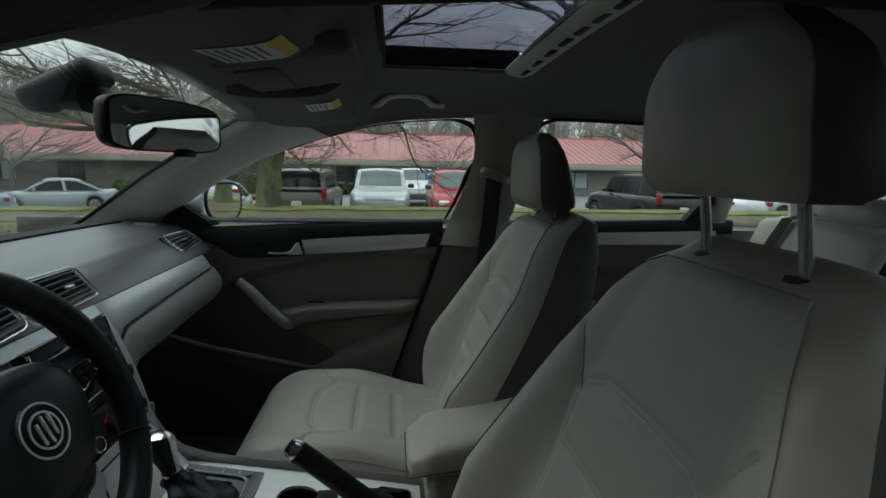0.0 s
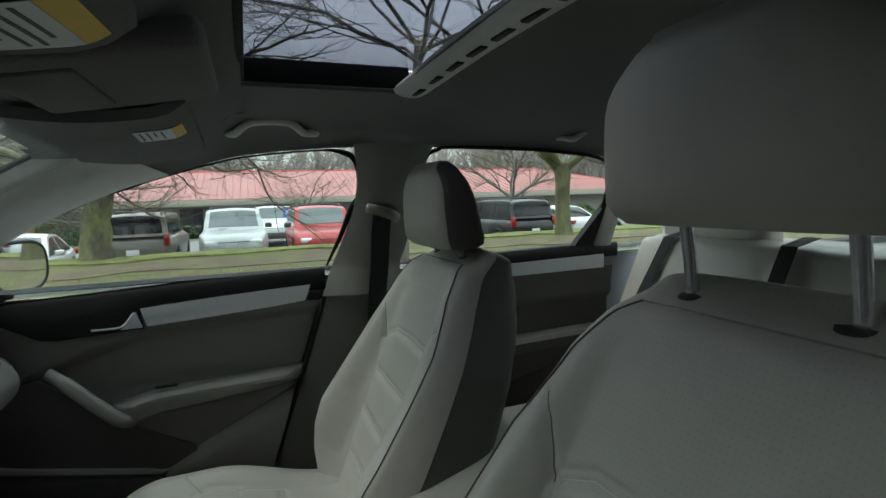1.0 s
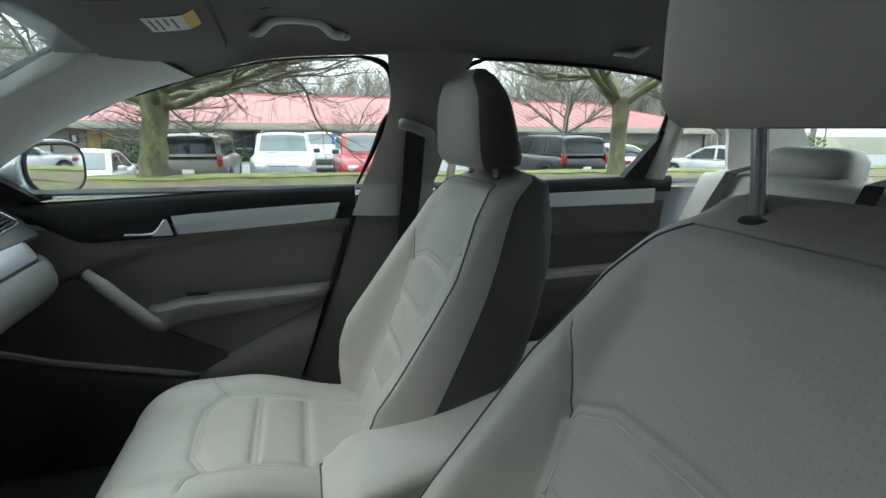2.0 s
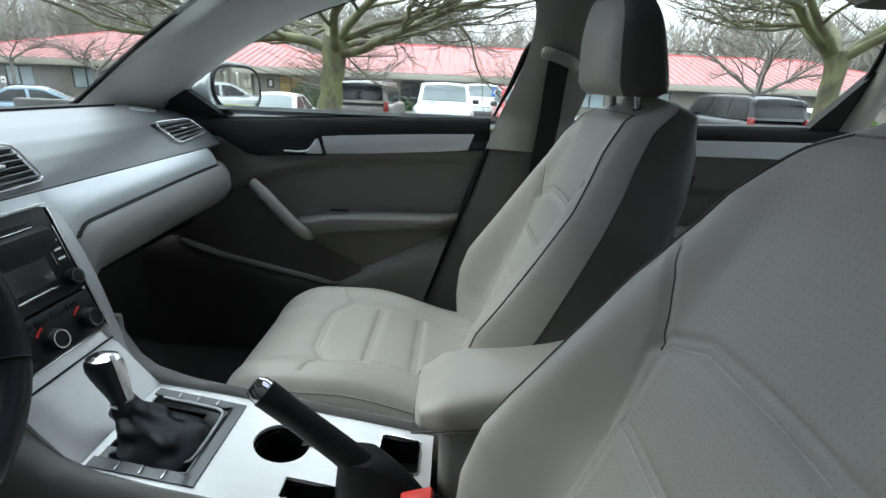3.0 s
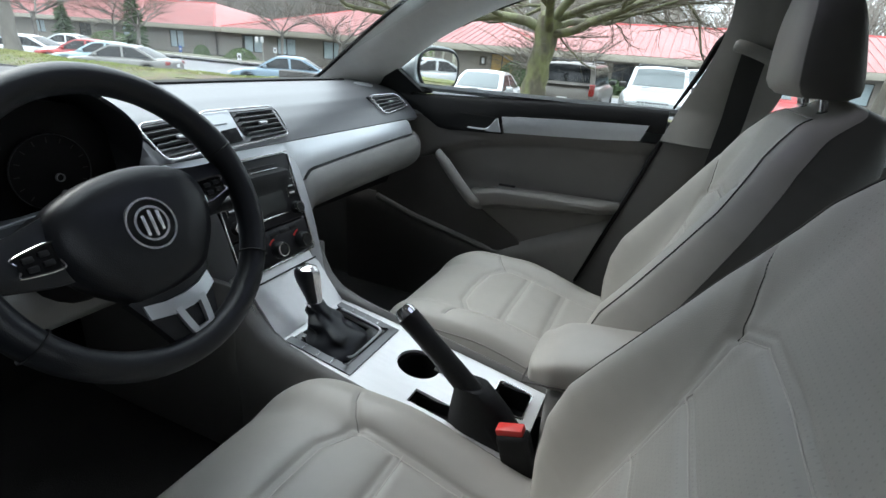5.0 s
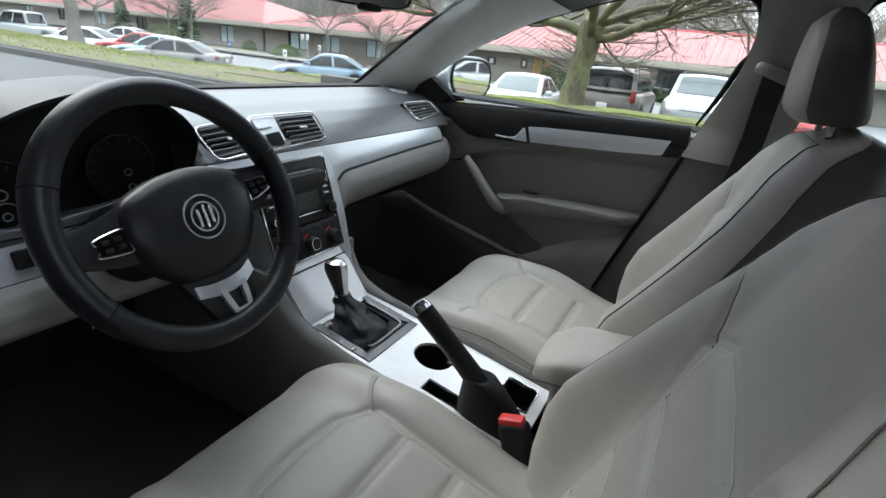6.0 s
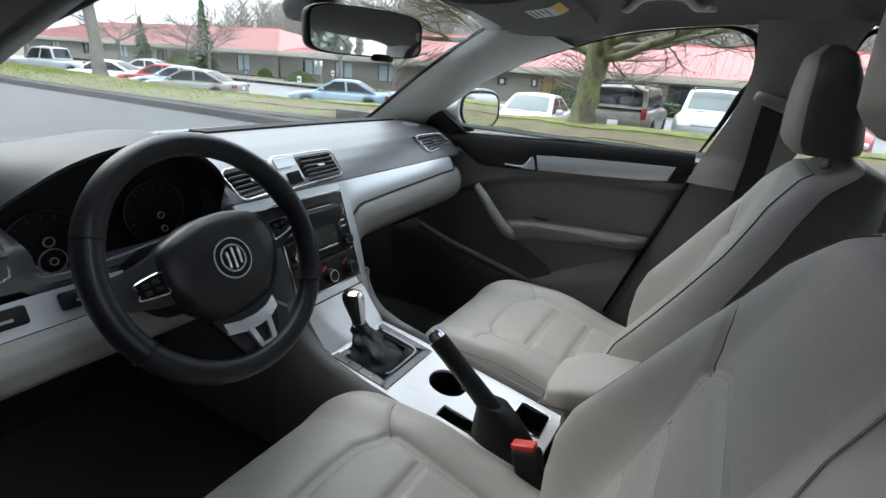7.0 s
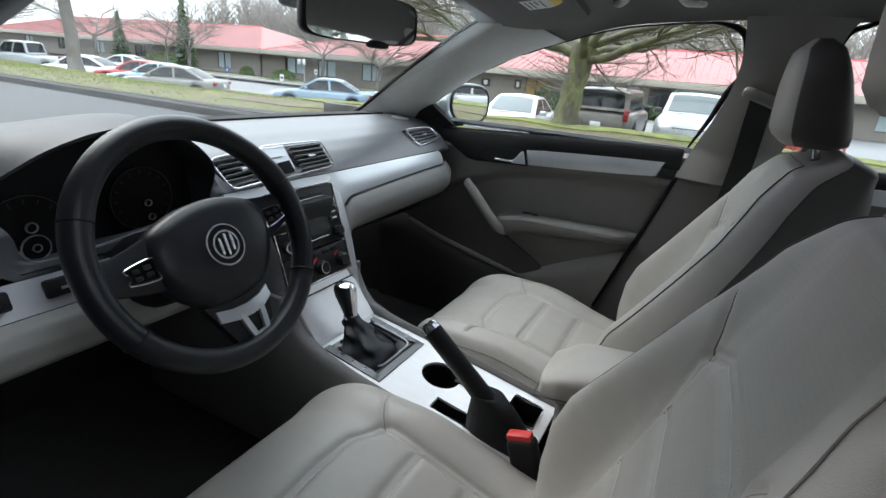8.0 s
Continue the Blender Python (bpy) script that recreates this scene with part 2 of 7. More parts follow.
M_BRIGHT = material("bright_satin_chrome", (0.80, 0.80, 0.82), 0.24, 0.75, 30, 0.03, 0.0)
M_PANEL_BLACK = material("satin_black_panel", (0.010, 0.010, 0.012), 0.45, 0, 20, 0.1, 0.0, spec=0.25)
M_DIM_RING = material("dim_grey_ring", (0.10, 0.10, 0.105), 0.4, 0.3, 20, 0.05, 0.0)
M_WHEEL = material("black_wheel_leather", (0.0085, 0.0098, 0.013), 0.36, 0, 60, 0.1, 0.12, 4, fine=800, spec=0.45)
M_CARPET = material("black_carpet", (0.034, 0.033, 0.032), 1.0, 0, 400, 0.4, 0.8, 6)
M_RED = material("red_button_plastic", (0.62, 0.03, 0.025), 0.4, 0, 40, 0.08, 0.1)
M_BELT = material("black_webbing", (0.016, 0.016, 0.017), 0.8, 0, 500, 0.2, 0.5)
M_SEAL = material("black_rubber_seal", (0.009, 0.009, 0.009), 0.7, 0, 60, 0.1, 0.2, spec=0.2)
M_SCREEN = material("dim_grey_screen", (0.045, 0.048, 0.047), 0.25, 0, 20, 0.05, 0.0)
M_WHITE_MARK = material("white_print", (0.7, 0.7, 0.7), 0.5, 0, 40, 0.05, 0.0)
M_YELLOW_MARK = material("yellow_label", (0.75, 0.52, 0.06), 0.5, 0, 40, 0.05, 0.0)
M_GLASS = glass("clear_window_glass", (0.93, 0.95, 0.94))
M_SUNROOF = glass("tinted_sunroof_glass", (0.45, 0.45, 0.495))
M_MIRROR = material("mirror_silver", (0.9, 0.9, 0.9), 0.02, 1.0, 10, 0.0, 0.0)
M_PAINT_OWN = material("pale_silver_car_paint", (0.62, 0.66, 0.68), 0.22, 0.4, 200, 0.03, 0.0, coat=0.6)
M_PALEPANEL = material("pale_grey_dash_plastic", (0.25, 0.244, 0.234), 0.5, 0, 50, 0.05, 0.25, 5, fine=800)
M_GLOVE = material("dimmed_glove_box_plastic", (0.165, 0.162, 0.156), 0.5, 0, 50, 0.05, 0.25, 5, fine=800)
M_CONSOLE = material("grey_console_plastic", (0.165, 0.161, 0.154), 0.5, 0, 40, 0.05, 0.3, 4, fine=800)
M_GRIP = material("grey_grip_vinyl", (0.26, 0.253, 0.240), 0.5, 0, 40, 0.05, 0.3, 4, fine=800)
M_MOULD = material("taupe_moulded_plastic", (0.165, 0.159, 0.150), 0.55, 0, 40, 0.06, 0.3, 4, fine=650)

# ---- the car's shell ----
def side_y(z):
    """Inner side of the car: upright below the belt, leaning in above it."""
    return 0.705 - 0.43 * max(0.0, z - 0.965)


def along(points, u):
    """Point at share u of a polyline of (x, z), as (x, z)."""
    n = len(points) - 1
    i = min(int(u * n), n - 1)
    k = u * n - i
    return tuple(a + (b - a) * k for a, b in zip(points[i], points[i + 1]))


def fine_line(points, n=8):
    return [(p.x, p.z) for p in spline([(x, 0, z) for x, z in points], n)]


A_LOW = fine_line([(-0.90, 0.925), (-0.815, 0.979), (-0.633, 1.092), (-0.466, 1.168), (-0.345, 1.207)])
A_UP = fine_line([(-1.08, 0.925), (-0.985, 0.985), (-0.81, 1.097), (-0.65, 1.19), (-0.49, 1.272)])
FRONT_TOP = [(-0.466, 1.168), (-0.345, 1.207), (-0.2, 1.243), (-0.03, 1.26), (0.03, 1.257)]
B_FRONT = [(0.0, 0.967), (0.03, 1.045), (0.053, 1.115), (0.068, 1.19), (0.066, 1.232), (0.03, 1.257)]
REAR_WIN = [(0.205, 0.967), (0.216, 1.004), (0.240, 1.16), (0.254, 1.243), (0.285, 1.264), (0.322, 1.271), (0.544, 1.267), (0.70, 1.257), (0.79, 1.247), (0.845, 1.222), (0.868, 1.16), (0.868, 0.985)]


def strip_part(name, low, up, mat, parent, sgn=1, inward_low=0.0, inward_up=0.0, bulge=0.0, thick=0.012, nu=32, nv=8, label=""):
    """A trim strip on the car's side between two lines of (x, z)."""
    def f(u, v):
        a, b = along(low, u), along(up, u)
        x, z = a[0] + (b[0] - a[0]) * v, a[1] + (b[1] - a[1]) * v
        y = side_y(z) - inward_low * (1 - v) - inward_up * v - bulge * math.sin(math.pi * v)
        return (x, sgn * y + (0.07 if sgn < 0 else 0.0), z)
    return part(name, sheet(B(), f, nu, nv, thick, (0, sgn, 0)), mat, parent, label)


shell_r = thing("trim_1", "pale grey moulded pillar trims of a sedan", "pillar trim", kind="structure")
strip_part("a_pillar_trim", A_LOW, A_UP, M_PILLAR, shell_r, 1, 0.004, 0.075, 0.022, label="pale grey plastic windscreen pillar trim")
B_UP_F = fine_line([(-0.014, 0.885), (0.014, 0.965), (0.045, 1.045), (0.066, 1.115), (0.074, 1.19), (0.062, 1.275)])
B_UP_R = fine_line([(0.20, 0.885), (0.205, 0.967), (0.216, 1.004), (0.235, 1.12), (0.252, 1.235), (0.27, 1.275)])
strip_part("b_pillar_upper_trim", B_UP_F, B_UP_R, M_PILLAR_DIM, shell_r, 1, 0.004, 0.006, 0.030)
B_LO_F = [(-0.20, 0.28), (-0.166, 0.447), (-0.12, 0.57), (-0.082, 0.676), (-0.045, 0.78), (-0.012, 0.882)]
B_LO_R = [(0.25, 0.28), (0.25, 0.447), (0.245, 0.57), (0.235, 0.676), (0.225, 0.78), (0.20, 0.882)]
strip_part("b_pillar_lower_trim", B_LO_F, B_LO_R, M_TAUPE, shell_r, 1, -0.004, -0.004, 0.018, label="darker taupe lower pillar cover")
C_F = [(0.874, 0.965), (0.874, 1.0), (0.876, 1.12), (0.862, 1.20), (0.83, 1.25)]
C_R = [(0.925, 0.965), (0.925, 1.0), (0.925, 1.12), (0.918, 1.20), (0.90, 1.25)]
strip_part("c_pillar_trim", C_F, C_R, M_PILLAR, shell_r, 1, 0.0, 0.02, 0.012)
D_F = [(1.10, 0.93), (1.16, 0.99), (1.10, 1.10), (1.02, 1.19), (0.95, 1.26)]
D_R = [(1.50, 0.93), (1.46, 0.99), (1.34, 1.10), (1.22, 1.19), (1.10, 1.27)]
strip_part("rear_quarter_trim", D_F, D_R, M_PILLAR, shell_r, 1, 0.01, 0.06, 0.01)
seal = thing("trim_2", "black rubber seal round the side windows", "window seal", kind="structure")
for nm, line, w in (("front_door_seal", FRONT_TOP[:-1] + [(0.025, 1.2575), (0.058, 1.240), (0.072, 1.20), (0.072, 1.15)] + B_FRONT[2::-1], 0.009), ("rear_door_seal", REAR_WIN[2:], 0.006)):
    bm = B()
    pts = fine_line(line, 6)
    tube(bm, [(x + 0.008 * smooth01(-0.02, 0.05, x) * (nm == "front_door_seal"), side_y(z) + 0.006, z) for x, z in pts], [w * (0.25 + 0.65 * smooth01(-0.02, 0.055, x)) if nm == "front_door_seal" else w for x, z in pts], 8, 0.8, (0, 1, 0))
    part(nm, bm, M_SEAL, seal)
bm = B()
tube(bm, [(x - 0.004, side_y(z) - 0.078, z + 0.003) for x, z in A_UP], 0.0055, 6)
part("screen_gasket", bm, M_SEAL, seal, "black gasket along the windscreen")
bm = B()
slab(bm, [(x, side_y(z) - 0.002, z) for x, z in [(0.795, 0.968), (0.87, 0.968), (0.882, 1.115)]], 0.02)
part("quarter_cover", bm, M_BLACK, seal, "black triangular window cover")
bm = B()
tube(bm, [(x + 0.002, 0.708, z) for x, z in B_LO_F[1:]], 0.006, 8, 1, (0, 1, 0))
part("door_gap_seal", bm, M_SEAL, seal)

# driver's side: the frame of the open doorway
M_FLANGE = material("shaded_doorway_edge", (0.022, 0.018, 0.017), 0.75, 0, 60, 0.12, 0.2, 4)
shell_l = thing("trim_3", "pale grey pillar trims beside the open doorway", "pillar trim", kind="structure")
strip_part("a_pillar_trim", A_LOW, A_UP, M_TAUPE, shell_l, -1, 0.004, 0.075, 0.022)
strip_part("b_pillar_trim", [(x + 0.16, z) for x, z in B_UP_F], [(x + 0.10, z) for x, z in B_UP_R], M_PILLAR, shell_l, -1, 0.0, 0.0, 0.01)
strip_part("b_pillar_cover", [(0.19, z) for x, z in B_LO_F], [(0.32, z) for x, z in B_LO_R], M_TAUPE, shell_l, -1, 0.0, 0.0, 0.0)
strip_part("c_pillar_trim", C_F, C_R, M_PILLAR, shell_l, -1, 0.0, 0.02, 0.012)
strip_part("rear_quarter_trim", D_F, D_R, M_PILLAR, shell_l, -1, 0.01, 0.06, 0.01)

# edge and frame flange over the open doorway; dark brown holds their shade
FLANGE = spline([(-0.95, -0.60, 1.035), (-0.747, -0.53, 1.117), (-0.607, -0.51, 1.157), (-0.498, -0.50, 1.188), (-0.418, -0.50, 1.212), (-0.311, -0.50, 1.238), (-0.16, -0.50, 1.251), (0.0, -0.50, 1.262), (0.15, -0.51, 1.262), (0.24, -0.52, 1.24), (0.31, -0.55, 1.10)], 6)
part("doorway_edge", tube(B(), FLANGE, 0.011, 10), M_FLANGE, shell_l, "unlit doorway edge, shade put into dark brown")
part("doorway_flange", sheet(B(), lambda u, v: V(FLANGE[round(u * (len(FLANGE) - 1))]) + V((0, -0.075 * v, 0.055 * v)), len(FLANGE) - 1, 4, 0.006, (0, -0.7, 0.7)), M_FLANGE, shell_l, "unlit door frame flange, shade put into dark brown", 60)

# headliner in one piece with the opening of the sunroof
ROOF_EDGE = fine_line([(-0.56, 1.125), (-0.466, 1.168), (-0.345, 1.207), (-0.2, 1.247), (-0.03, 1.263), (0.10, 1.268), (0.25, 1.268), (0.40, 1.274), (0.544, 1.270), (0.70, 1.260), (0.80, 1.250), (0.88, 1.224), (1.0, 1.18), (1.2, 1.11)], 6)


def roof_z(x, y):
    front = 0.062 * smooth01(-0.185, -0.30, x) + 0.013 * smooth01(-0.30, -0.545, x)
    rear = 0.11 * smooth01(0.55, 1.25, x)
    return 1.352 - 0.03 * (y / 0.45) ** 2 - front - rear


SR_X0, SR_X1, SR_Y = -0.186, 0.090, 0.285
bm = B()
for x0, x1, y0, y1 in ((-0.545, SR_X0, -0.45, 0.45), (SR_X1, 1.25, -0.45, 0.45), (SR_X0, SR_X1, SR_Y, 0.45), (SR_X0, SR_X1, -0.45, -SR_Y)):
    sheet(bm, lambda u, v: (x0 + (x1 - x0) * u, y0 + (y1 - y0) * v, roof_z(x0 + (x1 - x0) * u, y0 + (y1 - y0) * v)), 24, 16, 0.006, (0, 0, 1))
for sgn in (1, -1):
    def rail(u, v):
        x, z = along(ROOF_EDGE, u)
        off = 0.07 if sgn < 0 else 0.0
        a, b = V((x, sgn * (side_y(z) + 0.004) + off, z)), V((x, sgn * 0.45, roof_z(x, 0.45)))
        mid = V((x, sgn * 0.45 + (a.y - sgn * 0.45) * 0.72, b.z - 0.012))
        return a * (1 - v) ** 2 + 2 * mid * v * (1 - v) + b * v * v
    sheet(bm, rail, 70, 10, 0.006, (0, sgn * 0.4, 1))
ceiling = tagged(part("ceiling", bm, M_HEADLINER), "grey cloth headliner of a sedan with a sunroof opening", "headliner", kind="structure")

sunroof = thing("window_3", "tinted glass sunroof in a black frame, closed", "sunroof", kind="structure")
bm = B()
for a, b in (((SR_X0, -SR_Y), (SR_X1 + 0.02, -SR_Y)), ((SR_X0, SR_Y), (SR_X1 + 0.02, SR_Y)), ((SR_X0, -SR_Y), (SR_X0, SR_Y)), ((SR_X1 + 0.3, -SR_Y), (SR_X1 + 0.3, SR_Y))):
    cx, cy = (a[0] + b[0]) / 2, (a[1] + b[1]) / 2
    low = 1.3475 if cx < 0.3 else 1.368
    rbox(bm, (cx, cy, (low + 1.388) / 2), (abs(b[0] - a[0]) + 0.012, abs(b[1] - a[1]) + 0.012, 1.388 - low), 0.004)
part("roof_frame", bm, M_SEAL, sunroof, "black frame of the roof opening")
bm = B()
rbox(bm, (0.02, 0, 1.3890), (0.50, 0.60, 0.005), 0.001)
part("pane", bm, M_SUNROOF, sunroof, "grey tinted glass pane")
shade = thing("roof_blind", "grey sliding sunroof blind with slotted front bar, open", "sunroof blind")
bm = B()
tube(bm, spline([(0.118, -0.285, 1.345), (0.128, 0, 1.356), (0.118, 0.285, 1.345)], 10), 0.034, 12, 0.42, (0, 0, 1))
part("front_bar", bm, M_PILLAR, shade, "pale grey rounded bar")
for k in range(7):
    y = -0.24 + 0.08 * k
    bm = rbox(B(), (0.118 + 0.008 * (1 - (y / 0.28) ** 2), y, 1.3305 + 0.011 * (1 - (y / 0.28) ** 2)), (0.012, 0.05, 0.005), 0.002)
    part("slot", bm, M_BLACK, shade, "black slot")
bm = B()
rbox(bm, (0.27, 0, 1.372), (0.25, 0.55, 0.006), 0.002)
part("blind_panel", bm, M_HEADLINER, shade)

# floor, firewall, tail of the cabin, outer skin
bm = B()
rbox(bm, (0.0, 0, 0.235), (2.6, 1.62, 0.05), 0.01)
rbox(bm, (-1.26, 0, 0.55), (0.04, 1.44, 0.66), 0.01)
rbox(bm, (0.1, 0.01, 0.32), (2.2, 0.26, 0.16), 0.05)
tagged(part("floor", bm, M_CARPET), "black carpeted footwells and tunnel", "carpet", kind="structure")
bm = B()
rbox(bm, (1.45, 0, 0.93), (0.55, 1.36, 0.03), 0.01)
rbox(bm, (1.30, 0, 0.6), (0.03, 1.40, 0.66), 0.01)
tagged(part("parcel_shelf", bm, M_TAUPE), "taupe shelf behind the rear bench", "parcel shelf", kind="structure")
body = thing("car_body", "pale silver outer body panels of a sedan", "car body", kind="structure")
bm = B()
sheet(bm, lambda u, v: (-1.22 - 1.05 * u, -0.72 + 1.44 * v, 0.885 - 0.03 * u - 0.17 * u * u - 0.05 * (2 * v - 1) ** 2), 16, 16, 0.01, (0, 0, -1))
part("bonnet", bm, M_PAINT_OWN, body)
for sgn in (1, -1):
    for x0, x1 in (((-1.25, 1.9),) if sgn > 0 else ((-1.25, -0.88), (0.24, 1.9))):
        bm = B()
        sheet(bm, lambda u, v: (x0 + (x1 - x0) * u, sgn * (0.86 + 0.05 * math.sin(math.pi * v)), 0.22 + 0.70 * v), 10, 10, 0.01, (0, -sgn, 0))
        part("side_panel", bm, M_PAINT_OWN, body)
bm = B()
for x0, x1, y0, y1 in ((-0.42, -0.22, -0.55, 0.55), (0.26, 1.05, -0.55, 0.55), (-0.22, 0.26, 0.31, 0.55), (-0.22, 0.26, -0.55, -0.31)):
    sheet(bm, lambda u, v: (x0 + (x1 - x0) * u, y0 + (y1 - y0) * v, 1.405 - 0.05 * ((y0 + (y1 - y0) * v) / 0.55) ** 2 - 0.1 * (x0 + (x1 - x0) * u - 0.3) ** 2), 8, 8, 0.004, (0, 0, -1))
part("roof_skin", bm, M_PAINT_OWN, body)
bm = B()
rbox(bm, (1.75, 0, 0.88), (0.5, 1.5, 0.05), 0.02)
part("boot_lid", bm, M_PAINT_OWN, body)
bm = B()
for sgn in (1, -1):
    sheet(bm, lambda u, v: (-0.9 + 2.1 * u, sgn * (0.71 + 0.15 * v), 0.965 - 0.03 * v), 12, 3, 0.01, (0, 0, -1)) if sgn > 0 else None
part("belt_panel", bm, M_PAINT_OWN, body)

windscreen = thing("window_1", "curved clear windscreen", "windscreen", kind="structure")


def screen(u, v):
    y = -0.66 + 1.32 * u
    w = 0.66 - 0.15 * v
    y *= w / 0.66
    bow = 0.07 * (y / 0.66) ** 2
    return (-1.27 + 0.76 * v + bow, y, 0.90 + 0.385 * v - 0.03 * v * (y / 0.5) ** 2)


pane = part("pane", sheet(B(), screen, 24, 12, 0.005, (0.4, 0, -0.9)), M_GLASS, windscreen)
pane.visible_shadow = False
rear_glass = thing("window_2", "clear rear window", "rear window", kind="structure")
pane = part("pane", sheet(B(), lambda u, v: (1.68 - 0.52 * v, (-0.58 + 1.16 * u) * (1 - 0.1 * v), 0.94 + 0.30 * v), 8, 6, 0.005, (-0.4, 0, -0.9)), M_GLASS, rear_glass)
pane.visible_shadow = False

# ---- passenger doors ----
M_POCKET_DARK = material("dark_door_plastic", (0.072, 0.068, 0.064), 0.5, 0, 40, 0.08, 0.2, fine=600)


def belt_z(x):
    return 0.963 - 0.03 * smooth01(0.0, -0.85, x) + 0.012 * smooth01(0.2, 0.9, x)


BAND_EDGE = [(-0.86, 0.70), (-0.70, 0.750), (-0.654, 0.771), (-0.533, 0.812), (-0.404, 0.833), (-0.303, 0.844), (-0.137, 0.853), (0.0, 0.855)]


def make_door(name, label, x0, x1, rear_line, front):
    d = thing(name, label, "car door", kind="structure")

    def xr(z):
        return curve1([(zz, xx) for xx, zz in rear_line], z) - 0.006

    def panel(u, v):
        z = 0.28 + (belt_z((x0 + x1) / 2) - 0.075 - 0.28) * v
        x = x0 + (xr(z) - x0) * u
        edge = curve1(BAND_EDGE, x) if front else 0.80
        y = 0.718 - 0.006 * smooth01(0.83, 0.90, z) + 0.020 * smooth01(edge + 0.004, edge - 0.022, z) * smooth01(0.62, 0.70, z)
        return (x, y, z)
    part("door_panel", sheet(B(), panel, 60, 90, 0.02, (0, 1, 0)), M_TAUPE_SOFT, d, "taupe grained door panel")
    # black belt rail with a rounded top
    rings = []
    for k in range(25):
        x = x0 + (xr(0.92) - x0 + 0.012) * k / 24
        zt = belt_z(x)
        zb = 0.902 - 0.055 * smooth01(-0.40, -0.50, x) * smooth01(-0.74, -0.62, x) - 0.012 * smooth01(-0.45, -0.7, x) if front else 0.925
        rings.append([(x, 0.752, zt - 0.004), (x, 0.722, zt), (x, 0.709, zt - 0.003), (x, 0.7025, zt - 0.012), (x, 0.703, zb + 0.01), (x, 0.706, zb), (x, 0.752, zb)])
    part("belt_rail", loft(B(), rings), M_BLACK, d, "black soft-touch belt rail")
    # lower moulding with a dipping upper edge
    dip = (lambda x: curve1([(-0.86, 0.60), (-0.72, 0.555), (-0.42, 0.487), (-0.34, 0.53), (-0.10, 0.648), (0, 0.67)], x)) if front else (lambda x: curve1([(0.2, 0.50), (0.45, 0.52), (0.8, 0.60), (0.95, 0.64)], x))

    def low(u, v, xa, xb):
        guess = xa + (xb(0.6) - xa) * u
        x = xa + (xb(0.24 + (dip(guess) - 0.24) * v) - xa) * u
        zt = dip(x)
        z = 0.24 + (zt - 0.24) * v
        return (x, 0.690 + 0.024 * smooth01(0.90, 1.0, v) + 0.01 * (1 - v), z)
    if front:
        part("map_pocket", sheet(B(), lambda u, v: low(u, v, x0 - 0.11, lambda z: -0.422), 30, 14, 0.02, (0, 1, 0)), M_POCKET_DARK, d, "dark plastic pocket at the foot of the door")
        part("lower_moulding", sheet(B(), lambda u, v: low(u, v, -0.418, xr), 24, 14, 0.02, (0, 1, 0)), M_MOULD, d, "taupe hard plastic lower moulding")
    else:
        part("lower_moulding", sheet(B(), lambda u, v: low(u, v, x0, xr), 40, 14, 0.02, (0, 1, 0)), M_MOULD, d, "taupe hard plastic lower moulding")
    return d, xr


door1, door1_rear = make_door("door_1", "taupe front passenger door with silver trim strip, closed", -0.86, 0.0, B_LO_F, True)
SPK_TOP = [(-0.86, 0.72), (-0.72, 0.735), (-0.665, 0.752), (-0.60, 0.700), (-0.52, 0.632), (-0.43, 0.578), (-0.352, 0.534)]
SPK_LOW = [(-0.86, 0.52), (-0.72, 0.515), (-0.60, 0.49), (-0.45, 0.46), (-0.40, 0.47), (-0.37, 0.49), (-0.345, 0.520)]


def speaker(u, v):
    a, b = along(SPK_LOW, u), along(SPK_TOP, u)
    x, z = a[0] + (b[0] - a[0]) * v, a[1] + (b[1] - a[1]) * v
    return (x, 0.7085 + 0.004 * smooth01(0.62, 0.70, z), z)


part("speaker_panel", sheet(B(), speaker, 30, 16, 0.035, (0, 1, 0)), M_POCKET_DARK, door1, "dark plastic panel beside the grip", 60)
part("pocket_lip", tube(B(), [(x, 0.698, curve1([(-0.86, 0.60), (-0.72, 0.555), (-0.42, 0.487), (-0.34, 0.53)], x) - 0.004) for x in (-0.85 + 0.46 * k / 24 for k in range(25))], [0.0085 * (1 - smooth01(0.85, 1.0, k / 24)) + 0.001 for k in range(25)], 8), M_MOULD, door1, "taupe lip of the door pocket")
TRIM_TOP = [(-0.443, 0.897), (-0.30, 0.907), (-0.15, 0.915), (-0.046, 0.919)]
TRIM_LOW = [(-0.431, 0.853), (-0.30, 0.860), (-0.15, 0.870), (-0.062, 0.878)]


def trim(u, v):
    a, b = along(TRIM_LOW, u), along(TRIM_TOP, u)
    return (a[0] + (b[0] - a[0]) * v, 0.699 - 0.003 * math.sin(math.pi * v), a[1] + (b[1] - a[1]) * v)


part("trim_strip", sheet(B(), trim, 24, 6, 0.012, (0, 1, 0)), M_SILVER, door1, "brushed silver trim strip")
bm = B()
slab(bm, [(-0.60, 0.706, 0.872), (-0.595, 0.706, 0.852), (-0.56, 0.706, 0.842), (-0.437, 0.706, 0.848), (-0.449, 0.706, 0.892), (-0.58, 0.706, 0.895)][::-1], 0.005)
part("handle_bowl", bm, M_BLACK, door1, "black recess of the door opener")
bm = B()
slab(bm, [(-0.485, 0.698, 0.853), (-0.44, 0.698, 0.854), (-0.452, 0.698, 0.892)][::-1], 0.012, 0.002)
tube(bm, spline([(-0.545, 0.700, 0.856), (-0.50, 0.697, 0.856), (-0.478, 0.696, 0.862), (-0.457, 0.697, 0.889)], 5), 0.0026, 8)
part("door_opener", bm, M_SILVER, door1, "satin chrome door opener")
